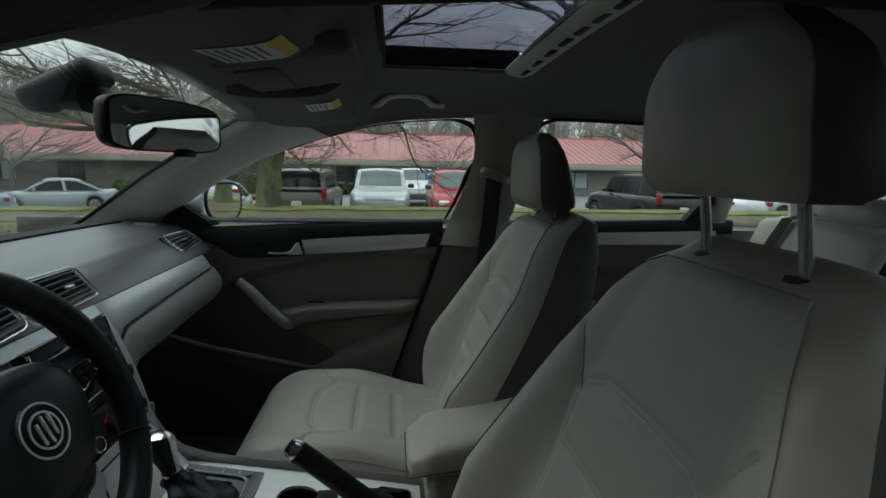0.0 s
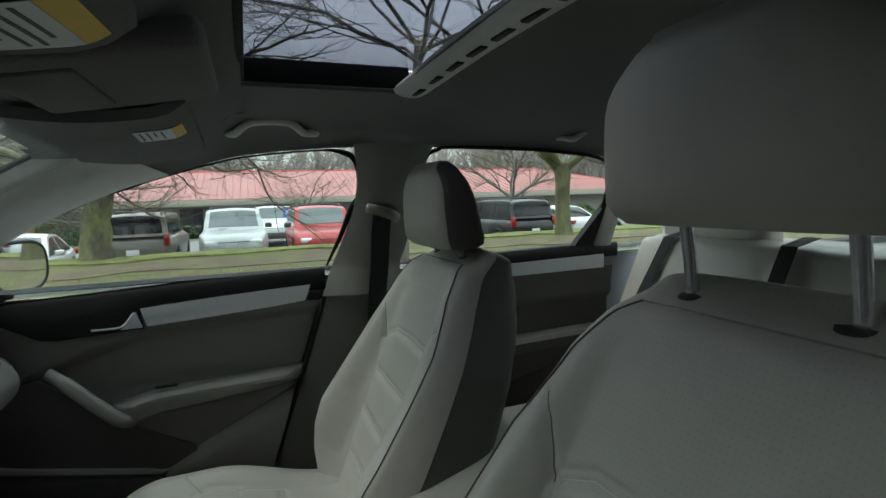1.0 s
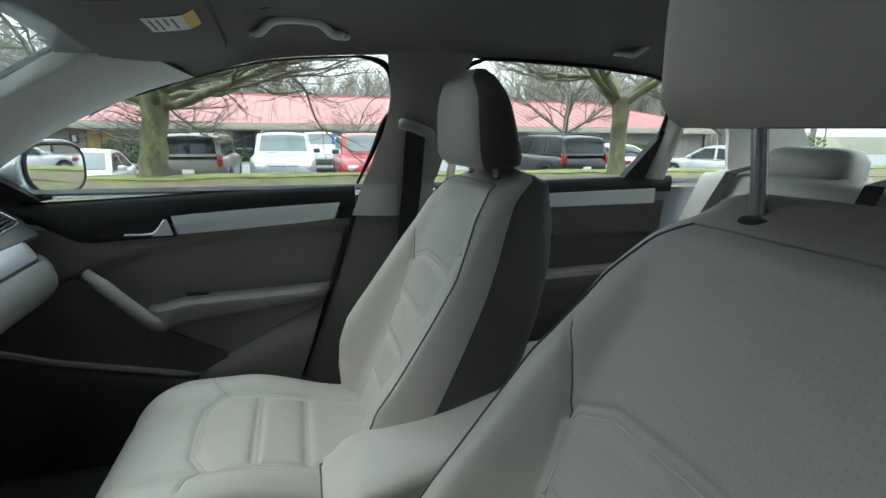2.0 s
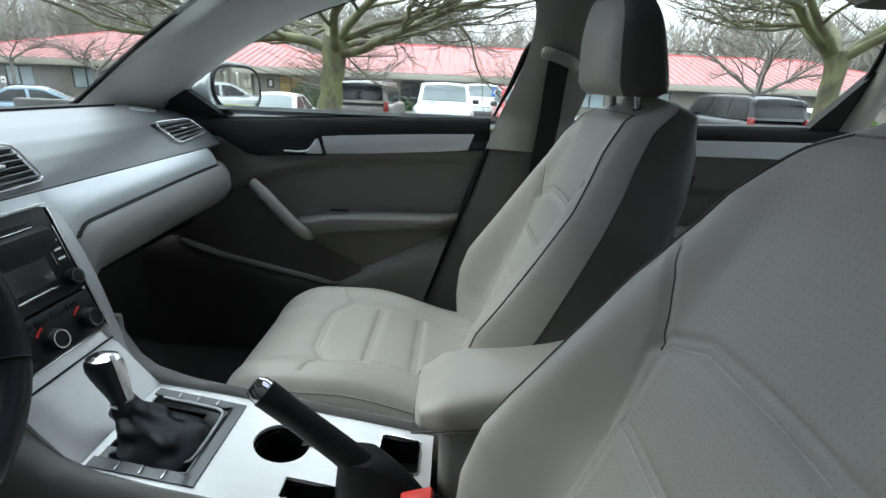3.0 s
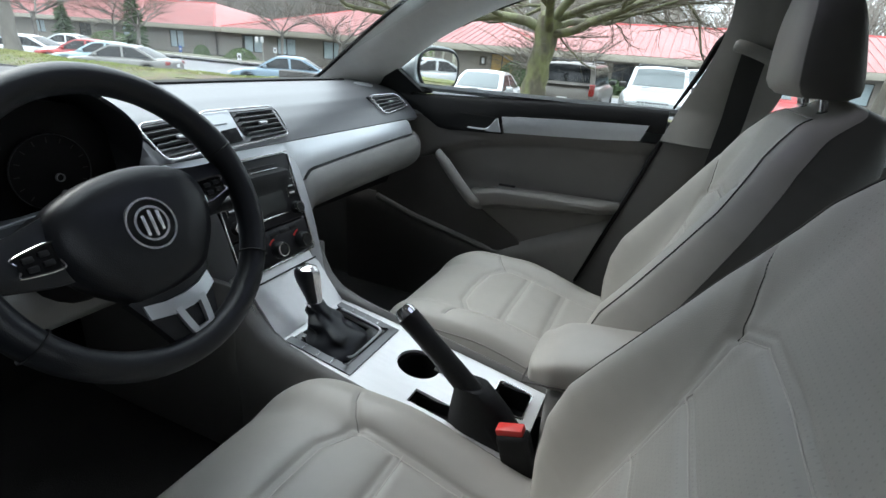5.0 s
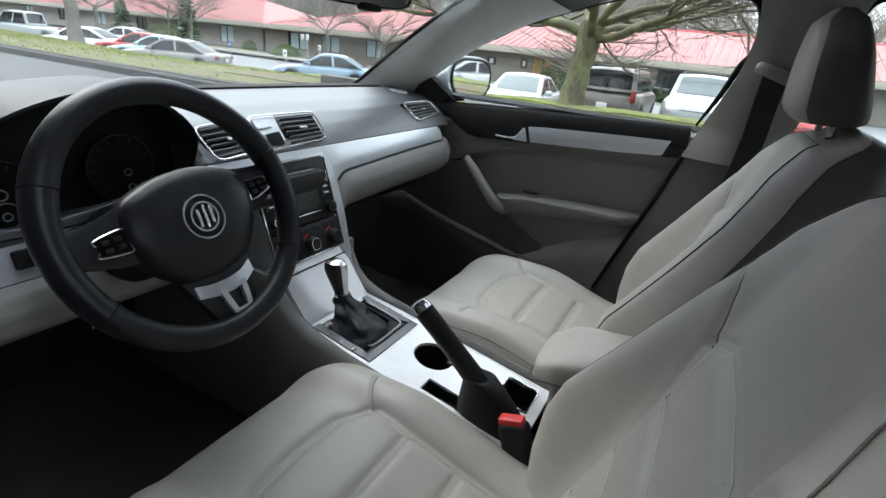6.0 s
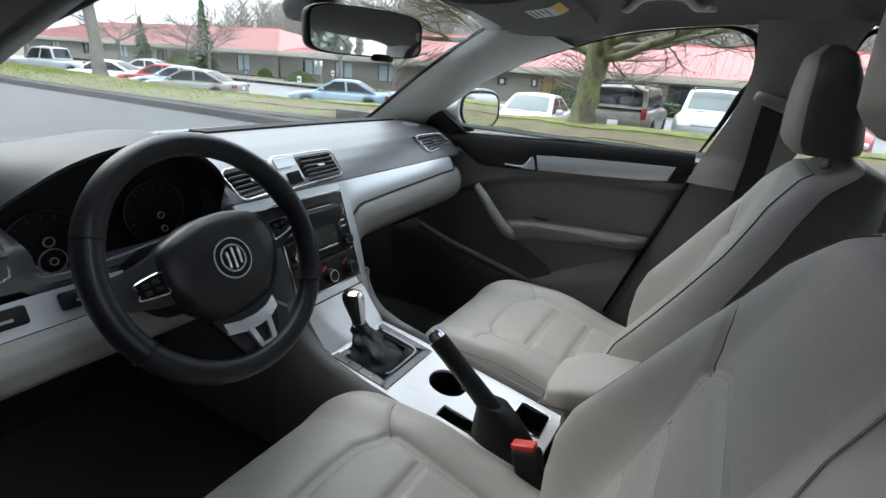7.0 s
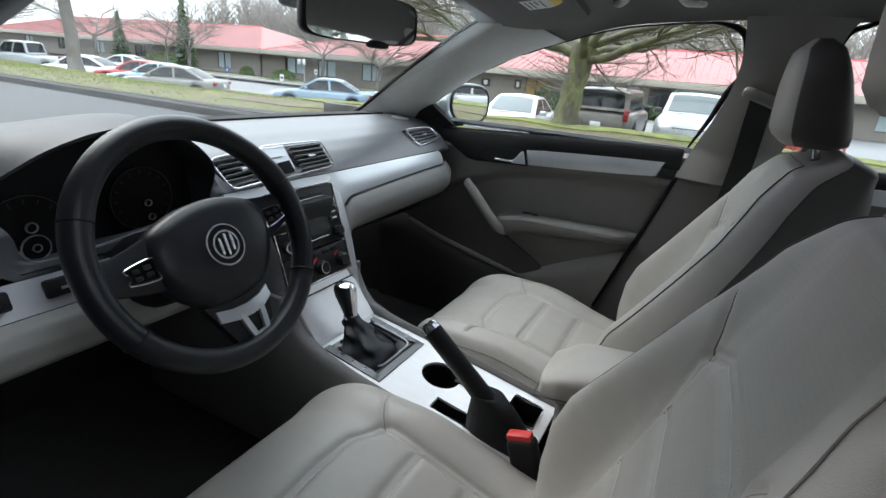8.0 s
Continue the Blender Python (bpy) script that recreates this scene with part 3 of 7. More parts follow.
# armrest and pull grip
rings = []
for k in range(31):
    u = k / 30
    x = -0.515 + 0.445 * u
    top = 0.672 + 0.016 * smooth01(0, 0.25, u) + 0.014 * u
    deep = 0.058 * smooth01(-0.1, 0.12, u) * (1 - 0.8 * smooth01(0.86, 1.0, u))
    h = 0.062 - 0.034 * u
    rings.append([(x, 0.728, top), (x, 0.725 - 0.8 * deep, top + 0.001), (x, 0.722 - deep, top - 0.006), (x, 0.720 - deep, top - 0.014), (x, 0.722 - 0.9 * deep, top - h * 0.8), (x, 0.728 - 0.35 * deep, top - h - 0.008), (x, 0.735, top - h - 0.012)])
part("armrest", loft(B(), rings), M_TAUPE_SOFT, door1, "padded taupe armrest")
bm = B()
tube(bm, spline([(-0.635, 0.700, 0.765), (-0.60, 0.672, 0.748), (-0.55, 0.664, 0.698), (-0.50, 0.664, 0.648), (-0.478, 0.69, 0.628)], 8), [0.015] * 8 + [0.0175] * 25, 12, 0.70, (0, 1, 0))
part("pull_grip", bm, M_GRIP, door1, "grey pull grip")
bm = B()
rbox(bm, (-0.40, 0.690, 0.7035), (0.05, 0.012, 0.006), 0.002)
part("window_switch", bm, M_BLACK, door1)
door2, door2_rear = make_door("door_2", "taupe rear passenger door with silver trim strip, closed", 0.24, 0.95, [(0.93, 0.28), (0.955, 0.6), (0.965, 0.95)], False)
bm = B()
sheet(bm, lambda u, v: (0.28 + 0.63 * u, 0.699, 0.887 + 0.004 * u + (0.035 + 0.01 * u) * v), 10, 4, 0.012, (0, 1, 0))
part("trim_strip", bm, M_SILVER, door2, "brushed silver trim strip")
rings = []
for k in range(16):
    u = k / 15
    x = 0.36 + 0.52 * u
    top = 0.69 + 0.01 * u
    rings.append([(x, 0.73, top), (x, 0.67, top), (x, 0.662, top - 0.012), (x, 0.675, top - 0.045), (x, 0.73, top - 0.06)])
part("armrest", loft(B(), rings), M_TAUPE_SOFT, door2, "padded taupe armrest")
# driver's side rear door, plain
door3 = thing("door_3", "taupe rear door behind the driver, closed", "car door", kind="structure")
part("door_panel", sheet(B(), lambda u, v: (0.30 + 0.65 * u, -0.722, 0.28 + 0.68 * v), 8, 8, 0.02, (0, -1, 0)), M_TAUPE_SOFT, door3)

bm = B()
win = [(-0.77, 0.925), (-0.90, 0.925), (-0.815, 0.985), (-0.633, 1.098), (-0.466, 1.174), (-0.345, 1.213), (-0.2, 1.249), (-0.03, 1.266), (0.04, 1.262), (0.074, 1.235), (0.06, 1.11), (0.005, 0.95)]
slab(bm, [(x, side_y(z) + 0.014, z) for x, z in win], 0.004)
part("pane", bm, M_GLASS, door1).visible_shadow = False
bm = B()
slab(bm, [(x, side_y(z) + 0.014, z) for x, z in [(0.19, 0.95)] + [(x, z + 0.004) for x, z in REAR_WIN[1:]] + [(0.86, 0.95)]], 0.004)
part("pane", bm, M_GLASS, door2).visible_shadow = False
bm = B()
slab(bm, [(x, side_y(z) + 0.014 - 0.02, z) for x, z in [(1.02, 0.95), (0.955, 1.10), (0.93, 1.19), (1.02, 1.17), (1.11, 1.09), (1.16, 0.98)]], 0.004)
part("quarter_pane", bm, M_GLASS, door2).visible_shadow = False
bm = B()
slab(bm, [(-0.86, 0.700, 0.935), (-0.70, 0.700, 0.94), (-0.80, 0.680, 1.015)], 0.02)
part("mirror_corner", bm, M_BLACK, door1, "black corner cover at the mirror")

# ---- door mirror ----
wing = thing("wing_mirror", "silver wing mirror on a black foot", "wing mirror")
def glass_edge(a):
    """Outline of the mirror glass: y across, z up."""
    c, q = math.cos(a), math.sin(a)
    y = 0.104 * power2(c, 0.62) - (0.030 * (q < 0) * abs(q) if c < 0 else 0.0) * -1
    return y, 0.060 * power2(q, 0.68) + 0.006 * (c < 0) * abs(c) * q


def power2(c, p):
    return math.copysign(abs(c) ** p, c)


EDGE_A = [2 * math.pi * i / 40 for i in range(40)]
G_C = V((-0.712, 0.826, 1.003))
rings = []
for d, f, dy in ((0.130, 0.35, -0.03), (0.122, 0.66, -0.026), (0.098, 0.92, -0.018), (0.060, 1.06, -0.010), (0.025, 1.12, -0.004), (0.006, 1.12, 0), (0.001, 1.10, 0)):
    rings.append([G_C + V((0.2 * y * f - d, y * f + dy, z * f * (1.05 if z > 0 else 1.0))) for y, z in map(glass_edge, EDGE_A)])
part("housing", loft(B(), rings), M_PAINT_OWN, wing, "pale silver painted housing", 60)
bm = B()
rim = [G_C + V((0.2 * y + 0.004, y, z)) for y, z in map(glass_edge, EDGE_A)]
tube(bm, rim + rim[:1], 0.0048, 8)
part("bezel", bm, M_BLACK, wing, "black bezel")
bm = B()
loft(bm, [[p + V((d, 0, 0)) for p in rim] for d in (-0.002, 0.002)])
part("mirror_glass", bm, M_MIRROR, wing, "mirror glass")
bm = B()
loft(bm, [[V((x + dx, y, z)) for dx, z in ((-0.05, 0.93), (0.05, 0.93), (0.055, 0.955), (0.02, 0.985), (-0.05, 0.98))] for x, y in ((-0.79, 0.70), (-0.785, 0.75), (-0.775, 0.82))])
part("foot", bm, M_BLACK, wing, "black foot")
# dark trim that closes the sides of the footwells
for sgn in (1, -1):
    kick = thing("trim_4" if sgn > 0 else "trim_5", "dark taupe footwell side trim", "footwell trim", kind="structure")
    part("kick_panel", rbox(B(), (-1.06, sgn * 0.735, 0.58), (0.42 if sgn > 0 else 0.44, 0.03, 0.76), 0.005), M_TAUPE, kick)

# ---- seats ----
def power(c, p):
    return math.copysign(abs(c) ** p, c)


def line_gap(p, pts):
    """Distance of a flat point from a polyline."""
    best = 9.0
    for a, b in zip(pts, pts[1:]):
        ax, ay, bx, by = *a, *b
        dx, dy = bx - ax, by - ay
        k = min(1, max(0, ((p[0] - ax) * dx + (p[1] - ay) * dy) / (dx * dx + dy * dy)))
        best = min(best, math.hypot(p[0] - ax - k * dx, p[1] - ay - k * dy))
    return best


UP, FWD = V((0.375, 0, 0.927)), V((-0.927, 0, 0.375))
BACK_FOOT = V((0.03, 0, 0.40))
BACK_W = [(0, 0.215), (0.05, 0.243), (0.10, 0.262), (0.18, 0.270), (0.25, 0.271), (0.36, 0.259), (0.44, 0.246), (0.50, 0.225), (0.56, 0.202), (0.62, 0.170), (0.66, 0.149)]
BOLSTER = [(0, 0.018), (0.04, 0.044), (0.08, 0.064), (0.14, 0.083), (0.20, 0.086), (0.28, 0.068), (0.36, 0.051), (0.42, 0.039), (0.47, 0.028), (0.52, 0.019), (0.58, 0.011), (0.64, 0.0)]
BACK_PANEL = [(0.128, -0.02), (0.138, 0.16), (0.140, 0.30), (0.147, 0.400), (0.138, 0.416), (0.095, 0.436), (0.0, 0.440), (-0.095, 0.436), (-0.138, 0.416), (-0.147, 0.400), (-0.140, 0.30), (-0.138, 0.16), (-0.128, -0.02)]
BACK_SEAMS = [BACK_PANEL, [(0.140, 0.325), (-0.140, 0.325)], [(0.139, 0.225), (-0.139, 0.225)], [(0.136, 0.125), (-0.136, 0.125)]]
CREASE = [(0.147, 0.402), (0.153, 0.430), (0.163, 0.466), (0.178, 0.492)]


def in_panel(w, s):
    lim = curve1([(-0.02, 0.128), (0.16, 0.138), (0.30, 0.140), (0.400, 0.147), (0.416, 0.138), (0.436, 0.095), (0.4401, 0.0)], s)
    return abs(w) < lim and s < 0.44


def twin(g):
    """Relief of a twin-stitched seam: a groove either side of a low ridge."""
    return -0.0030 * math.exp(-((g - 0.0052) / 0.0034) ** 2)


def groove(g, deep=0.0055, wide=0.0050):
    return -deep * math.exp(-(g / wide) ** 2)


def back_point(s, a, grow=0.0):
    w = curve1(BACK_W, s)
    end = smooth01(0.60, 0.665, s)
    front = curve1([(0.40, 0.091), (0.55, 0.0935), (0.66, 0.073)], s) - 0.035 * end
    rear = -0.070 - 0.012 * smooth01(0.0, 0.3, s) + 0.022 * smooth01(0.5, 0.66, s) + 0.020 * end
    c, sn = math.cos(a), math.sin(a)
    y = w * power(c, 0.55)
    mid, half = (front + rear) / 2, (front - rear) / 2 + grow
    d = mid + half * power(sn, 0.55)
    if sn > 0:
        k, rise = abs(y) / w, smooth01(0, 0.3, sn)
        d += curve1(BOLSTER, s) * smooth01(0.54, 0.80, k) * (1 - 0.45 * smooth01(0.88, 1.0, k)) * smooth01(0, 0.25, sn)
        g = min(line_gap((y, s), l) for l in BACK_SEAMS)
        d += (twin(g) + groove(line_gap((abs(y), s), CREASE))) * rise
        d -= 0.013 * smooth01(0.75, 0.40, k) * smooth01(0.62, 0.54, s)
        if in_panel(y, s):
            d += 0.005 * smooth01(0.0, 0.022, g)
    return BACK_FOOT + UP * s + FWD * d + V((0, y * (1 + grow / w), 0))


CUSH_PANEL = [(-0.02, 0.122), (-0.25, 0.128), (-0.315, 0.136), (-0.330, 0.130), (-0.358, 0.082), (-0.363, 0.0), (-0.358, -0.082), (-0.330, -0.130), (-0.315, -0.136), (-0.25, -0.128), (-0.02, -0.122)]
CUSH_SEAMS = [CUSH_PANEL, [(-0.250, 0.128), (-0.250, -0.128)], [(-0.155, 0.126), (-0.155, -0.126)]]
CUSH_CREASE = [(-0.322, 0.134), (-0.338, 0.150), (-0.352, 0.172), (-0.360, 0.195)]
NOSE = -0.5217


def nose_fall(x):
    """0 on the seat's top, rising round the front edge like a quarter ellipse."""
    q = min(1.0, max(0.0, (NOSE + 0.127 - x) / 0.127))
    return 1 - math.sqrt(1 - 0.97 * q * q)


def cushion_w(x):
    return 0.2428 - 0.0534 * nose_fall(x) - 0.03 * smooth01(-0.03, 0.09, x)


def cushion_point(x, a, grow=0.0):
    nose = nose_fall(x)
    w = cushion_w(x)
    top = 0.4725 + 0.0426 * smooth01(-0.05, -0.30, x) - 0.078 * nose - 0.02 * smooth01(-0.02, 0.08, x)
    bot = 0.29 + 0.04 * nose
    c, s = math.cos(a), math.sin(a)
    y = w * power(c, 0.5)
    z = (top + bot) / 2 + ((top - bot) / 2 + grow) * power(s, 0.42)
    if s > 0:
        k, rise = abs(y) / w, smooth01(0, 0.3, s)
        z += (0.026 * (1 - nose) - 0.020 * smooth01(-0.3, 0.0, x)) * smooth01(0.48, 0.76, k) * (1 - 0.5 * smooth01(0.86, 1, k)) * smooth01(0, 0.25, s)
        g = min(line_gap((x, y), l) for l in CUSH_SEAMS)
        z += (twin(g) + groove(line_gap((x, abs(y)), CUSH_CREASE), 0.0035)) * rise + 0.0035 * smooth01(0, 0.022, g)
    return V((x, y, z))


def even_angles(p, n_face, n_rest, reach):
    """Angles round a section that lie evenly across its face, then round the rest of it."""
    face = [math.acos(power(reach - 2 * reach * k / n_face, 1 / p)) for k in range(n_face + 1)]
    a0 = face[-1]
    return face + [a0 + (2 * math.pi - a0 + face[0]) * k / n_rest for k in range(1, n_rest)]


def dense(pts, n=14):
    return [(a[0] + (b[0] - a[0]) * k / n, a[1] + (b[1] - a[1]) * k / n) for a, b in zip(pts, pts[1:]) for k in range(n)] + [pts[-1]]


def shifted(pts, d):
    """The line moved sideways by d."""
    out = []
    for i, p in enumerate(pts):
        a, b = pts[max(0, i - 1)], pts[min(len(pts) - 1, i + 1)]
        tx, ty = b[0] - a[0], b[1] - a[1]
        q = math.hypot(tx, ty) or 1
        out.append((p[0] - ty / q * d, p[1] + tx / q * d))
    return out


def on_back(y, s, grow=0.0012):
    a = math.acos(min(0.999, abs(y) / curve1(BACK_W, s)) ** (1 / 0.55))
    return back_point(s, a if y >= 0 else math.pi - a, grow)


def on_cushion(x, y, grow=0.0012):
    a = math.acos(min(0.999, abs(y) / cushion_w(x)) ** 2)
    return cushion_point(x, a if y >= 0 else math.pi - a, grow)


def make_seat(label, at, edges=(1, -1)):
    """edges: the sides whose bolster shows dark thread and piping."""
    seat = thing("front_seat", label, "car seat", "front seats", at=at)
    n_face = 170
    ang = even_angles(0.55, n_face, 46, 0.991)
    n = len(ang)
    rings = [[back_point(0.66 * i / 190, a) for a in ang] for i in range(191)]
    top = sum(rings[-1], V((0, 0, 0))) / n
    rings += [[top + (p - top) * f + UP * d for p in rings[190]] for f, d in ((0.93, 0.006), (0.8, 0.010), (0.5, 0.012), (0.1, 0.012))]
    # facing, sides and rear meet along a piped edge; sides and rear carry painted shade
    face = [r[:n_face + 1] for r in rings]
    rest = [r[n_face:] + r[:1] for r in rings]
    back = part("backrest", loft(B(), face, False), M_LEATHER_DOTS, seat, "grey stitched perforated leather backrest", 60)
    part("side_panel", loft(B(), rest, False), M_LEATHER_SIDE, back, "grey leather seat side, shade put into its colour", 60)
    for sgn in edges:
        q = 0 if sgn > 0 else n_face
        part("edge_piping", tube(B(), [r[q] for r in rings[8:188:2]], 0.0013, 6), M_THREAD, back, "dark edge piping")
    ang = even_angles(0.5, 150, 50, 0.985)
    n = len(ang)
    rings = [[cushion_point(0.07 + (NOSE - 0.07) * (1 - (1 - i / 170) ** 1.35), a) for a in ang] for i in range(171)]
    nose = sum(rings[-1], V((0, 0, 0))) / n
    rings += [[nose + (p - nose) * f + V((-d, 0, 0)) for p in rings[170]] for f, d in ((0.97, 0.003), (0.9, 0.006), (0.75, 0.008), (0.5, 0.010), (0.1, 0.011))]
    cush = part("cushion", loft(B(), rings), M_LEATHER, seat, "grey stitched leather cushion", 60)
    # dark thread along the edges of the bolsters
    for sgn in (1, -1):
        bm = B()
        tube(bm, [on_back(sgn * curve1(BACK_W, q) * curve1([(0.04, 0.872), (0.45, 0.872), (0.60, 0.78), (0.625, 0.70)], q), q, 0.0010) for q in (0.04 + 0.585 * i / 60 for i in range(61))], 0.0013, 6)
        part("side_seam", bm, M_THREAD if sgn in edges else M_LEATHER, back)
        bm = B()
        tube(bm, [on_cushion(x, sgn * 0.945 * cushion_w(x), 0.0010) for x in (0.02 - 0.52 * i / 60 for i in range(61))], 0.0013, 5)
        part("side_seam", bm, M_SEAMLINE, cush)
        part("crease_seam", tube(B(), [on_back(sgn * y, q, 0.0006) for y, q in dense(CREASE)], 0.0009, 5), M_THREAD if sgn in edges else M_LEATHER, back)
        part("crease_seam", tube(B(), [on_cushion(x, sgn * y, 0.0004) for x, y in dense(CUSH_CREASE)], 0.0010, 4), M_SEAMLINE, cush)
    # fine stitches in the panel seams; their pale colour holds the ridges' highlight
    for line in BACK_SEAMS:
        part("panel_seam", tube(B(), [on_back(y, max(0.0, q), 0.0003) for y, q in shifted(dense(line, 20), 0.0052)], 0.0011, 5), M_PALE_SEAM, back)
    for line in CUSH_SEAMS:
        part("panel_seam", tube(B(), [on_cushion(x, y, 0.0003) for x, y in shifted(dense(line, 20), 0.0052)], 0.0010, 5), M_PALE_SEAM, cush)
    bm = B()
    tube(bm, [on_back(0.118 * (1 - i / 30), 0.625, 0.0008) for i in range(61)], 0.0012, 5)
    part("top_seam", bm, M_SEAMLINE, back)
    # shell and base
    bm = B()
    sheet(bm, lambda u, v: BACK_FOOT + UP * (0.02 + 0.56 * v) + FWD * (-0.090 + 0.018 * smooth01(0.7, 1, v)) + V((0, (-0.20 + 0.40 * u) * (1 - 0.28 * v * v), 0)), 10, 12, 0.012)
    part("back_shell", bm, M_DARKSIDE, seat, "dark plastic seat back shell")
    for sgn in (1, -1):
        bm = B()
        rbox(bm, (-0.17, sgn * 0.262, 0.335), (0.52, 0.022, 0.10), 0.012, seg=3)
        part("side_cover", bm, M_TAUPE, seat, "taupe plastic side cover")
        bm = B()
        rbox(bm, (-0.18, sgn * 0.20, 0.265), (0.50, 0.04, 0.03), 0.006)
        part("seat_rail", bm, M_DARKSIDE, seat)
    # headrest
    rings = []
    zs = [1.034, 1.036, 1.042, 1.055, 1.08, 1.11, 1.13, 1.145, 1.16, 1.173, 1.185, 1.194, 1.201, 1.206, 1.210, 1.212]
    for i, z in enumerate(zs):
        k = (z - 1.034) / 0.178
        x0 = 0.150 - 0.006 * math.sin(math.pi * k) + 0.004 * k + 0.016 * smooth01(0.86, 1, k) ** 2 + 0.016 * smooth01(0.08, 0, k)
        x1 = 0.268 - 0.050 * k ** 1.4 - 0.016 * smooth01(0.90, 1, k) ** 2 - 0.016 * smooth01(0.06, 0, k)
        w = 0.138 - 0.008 * k - 0.052 * smooth01(0.45, 1.0, k) ** 3 - 0.016 * smooth01(0.08, 0, k)
        rings.append([V(((x0 + x1) / 2 + (x1 - x0) / 2 * power(math.cos(a), 0.55), w * power(math.sin(a), 0.5), z)) for a in (2 * math.pi * q / 56 for q in range(56))])
    mid = sum(rings[-1], V((0, 0, 0))) / 56
    rings.append([mid + (p - mid) * 0.3 + V((0, 0, 0.001)) for p in rings[-1]])
    # a: 0 at the rear, 28 at the front
    lo, hi = 18, 38
    head = part("headrest", loft(B(), [r[lo:hi + 1] for r in rings], False), M_LEATHER, seat, "padded grey leather headrest", 60)
    part("headrest_side", loft(B(), [r[hi:] + r[:lo + 1] for r in rings], False), M_LEATHER_SIDE, head, "headrest side and rear, shade put into the grey", 60)
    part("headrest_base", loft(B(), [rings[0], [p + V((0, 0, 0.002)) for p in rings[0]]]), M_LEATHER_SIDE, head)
    for q in (lo, hi):
        part("headrest_seam", tube(B(), [r[q] for r in rings], 0.0009, 5), M_SEAMLINE, head)
    for y in (0.074, -0.074):
        bm = B()
        tube(bm, [(0.236, y, 0.93), (0.226, y, 1.0), (0.208, y, 1.10)], 0.0065, 12)
        part("post", bm, M_BRIGHT, head, "chrome headrest post")
        bm = B()
        lathe(bm, (0.236, y, 1.010), (-0.1, 0, 1), [(0.020, 0), (0.021, 0.003), (0.017, 0.006), (0.008, 0.007)], 18)
        part("collar", bm, M_DARKSIDE, back, "black post collar")
    return seat, head


seat_p, head_p = make_seat("light grey stitched leather passenger seat with headrest", (0.0, 0.369, 0.0))
seat_d, head_d = make_seat("light grey stitched leather driver's seat, headrest raised", (0.001, -0.358, 0.016), (1,))
head_d.location, head_d.scale = (0.0, 0, 0.055), (1, 1.05, 1)

# ---- rear bench ----
bench = thing("rear_bench", "light grey leather rear bench with stitched panels", "rear seat")
R_UP, R_FWD = V((0.42, 0, 0.907)), V((-0.907, 0, 0.42))
REAR_SEAMS = [[(y0, 0.0), (y0 * 1.0, 0.52)] for y0 in (-0.56, -0.20, 0.20, 0.56)] + [[(0.20, 0.40), (0.56, 0.40)], [(-0.56, 0.40), (-0.20, 0.40)]]


def rear_back(u, v):
    y, s = -0.64 + 1.28 * u, 0.62 * v
    g = min(line_gap((y, s), l) for l in REAR_SEAMS)
    d = 0.075 - 0.03 * math.cos(3 * math.pi * y / 1.14) * 0.4 - 0.006 * math.exp(-(g / 0.008) ** 2) - 0.06 * smooth01(0.93, 1, v)
    return V((0.84, 0, 0.43)) + R_UP * s + R_FWD * d + V((0, y, 0))


part("backrest", sheet(B(), rear_back, 90, 40, 0.12, -R_FWD), M_LEATHER, bench, "grey leather rear backrest", 60)


def rear_cushion(u, v):
    y, x = -0.64 + 1.28 * u, 0.92 - 0.50 * v
    return (x, y, 0.475 + 0.012 * math.cos(3 * math.pi * y / 1.14) + 0.02 * smooth01(0, 0.6, v) - 0.09 * smooth01(0.85, 1, v) ** 2)


part("cushion", sheet(B(), rear_cushion, 50, 24, 0.16, (0, 0, -1)), M_LEATHER, bench, "grey leather rear cushion", 60)
for y in (0.38, -0.38):
    bm = B()
    rings = [[V((1.115 + 0.055 * power(math.cos(a), 0.6) * f + 0.01 * k, y + 0.125 * power(math.sin(a), 0.55) * f, 0.985 + 0.085 * k)) for a in (2 * math.pi * q / 32 for q in range(32))] for k, f in ((0, 0.85), (0.1, 1), (0.6, 0.98), (0.9, 0.85), (1.0, 0.6))]
    part("headrest", loft(bm, rings), M_LEATHER, bench, "grey leather rear headrest", 60)


def webbing(bm, pts, w, across):
    a = V(across).normalized() * w / 2
    rings = []
    pts = [V(p) for p in pts]
    for i, p in enumerate(pts):
        d = (pts[min(i + 1, len(pts) - 1)] - pts[max(i - 1, 0)]).normalized()
        nrm = d.cross(a).normalized() * 0.0008
        rings.append([p - a - nrm, p + a - nrm, p + a + nrm, p - a + nrm])
    return loft(bm, rings)


for y0, y1 in ((0.50, 0.58), (0.14, 0.16)):
    strap = thing("rear_seat_belt", "black seat belt lying over the rear backrest", "seat belt", "rear seat belts")
    bm = B()
    webbing(bm, [V((0.84, y1 + (y0 - y1) * k / 12, 0.43)) + R_UP * (0.05 + 0.58 * k / 12) + R_FWD * (0.096 - 0.065 * smooth01(0.93, 1, k / 12)) for k in range(13)], 0.040, (0, 1, 0))
    part("strap", bm, M_BELT, strap)

# ---- front passenger's belt, on the pillar ----
belt = thing("seat_belt", "black seat belt hanging from a grey pillar guide", "seat belt")
bm = B()
webbing(bm, [(0.136, 0.606, 1.105), (0.135, 0.628, 1.06), (0.134, 0.655, 0.96), (0.126, 0.672, 0.86), (0.115, 0.676, 0.70), (0.105, 0.672, 0.55), (0.10, 0.677, 0.36)], 0.050, (1, 0.0, 0.06))
part("strap", bm, M_BELT, belt, "black woven strap")
bm = B()
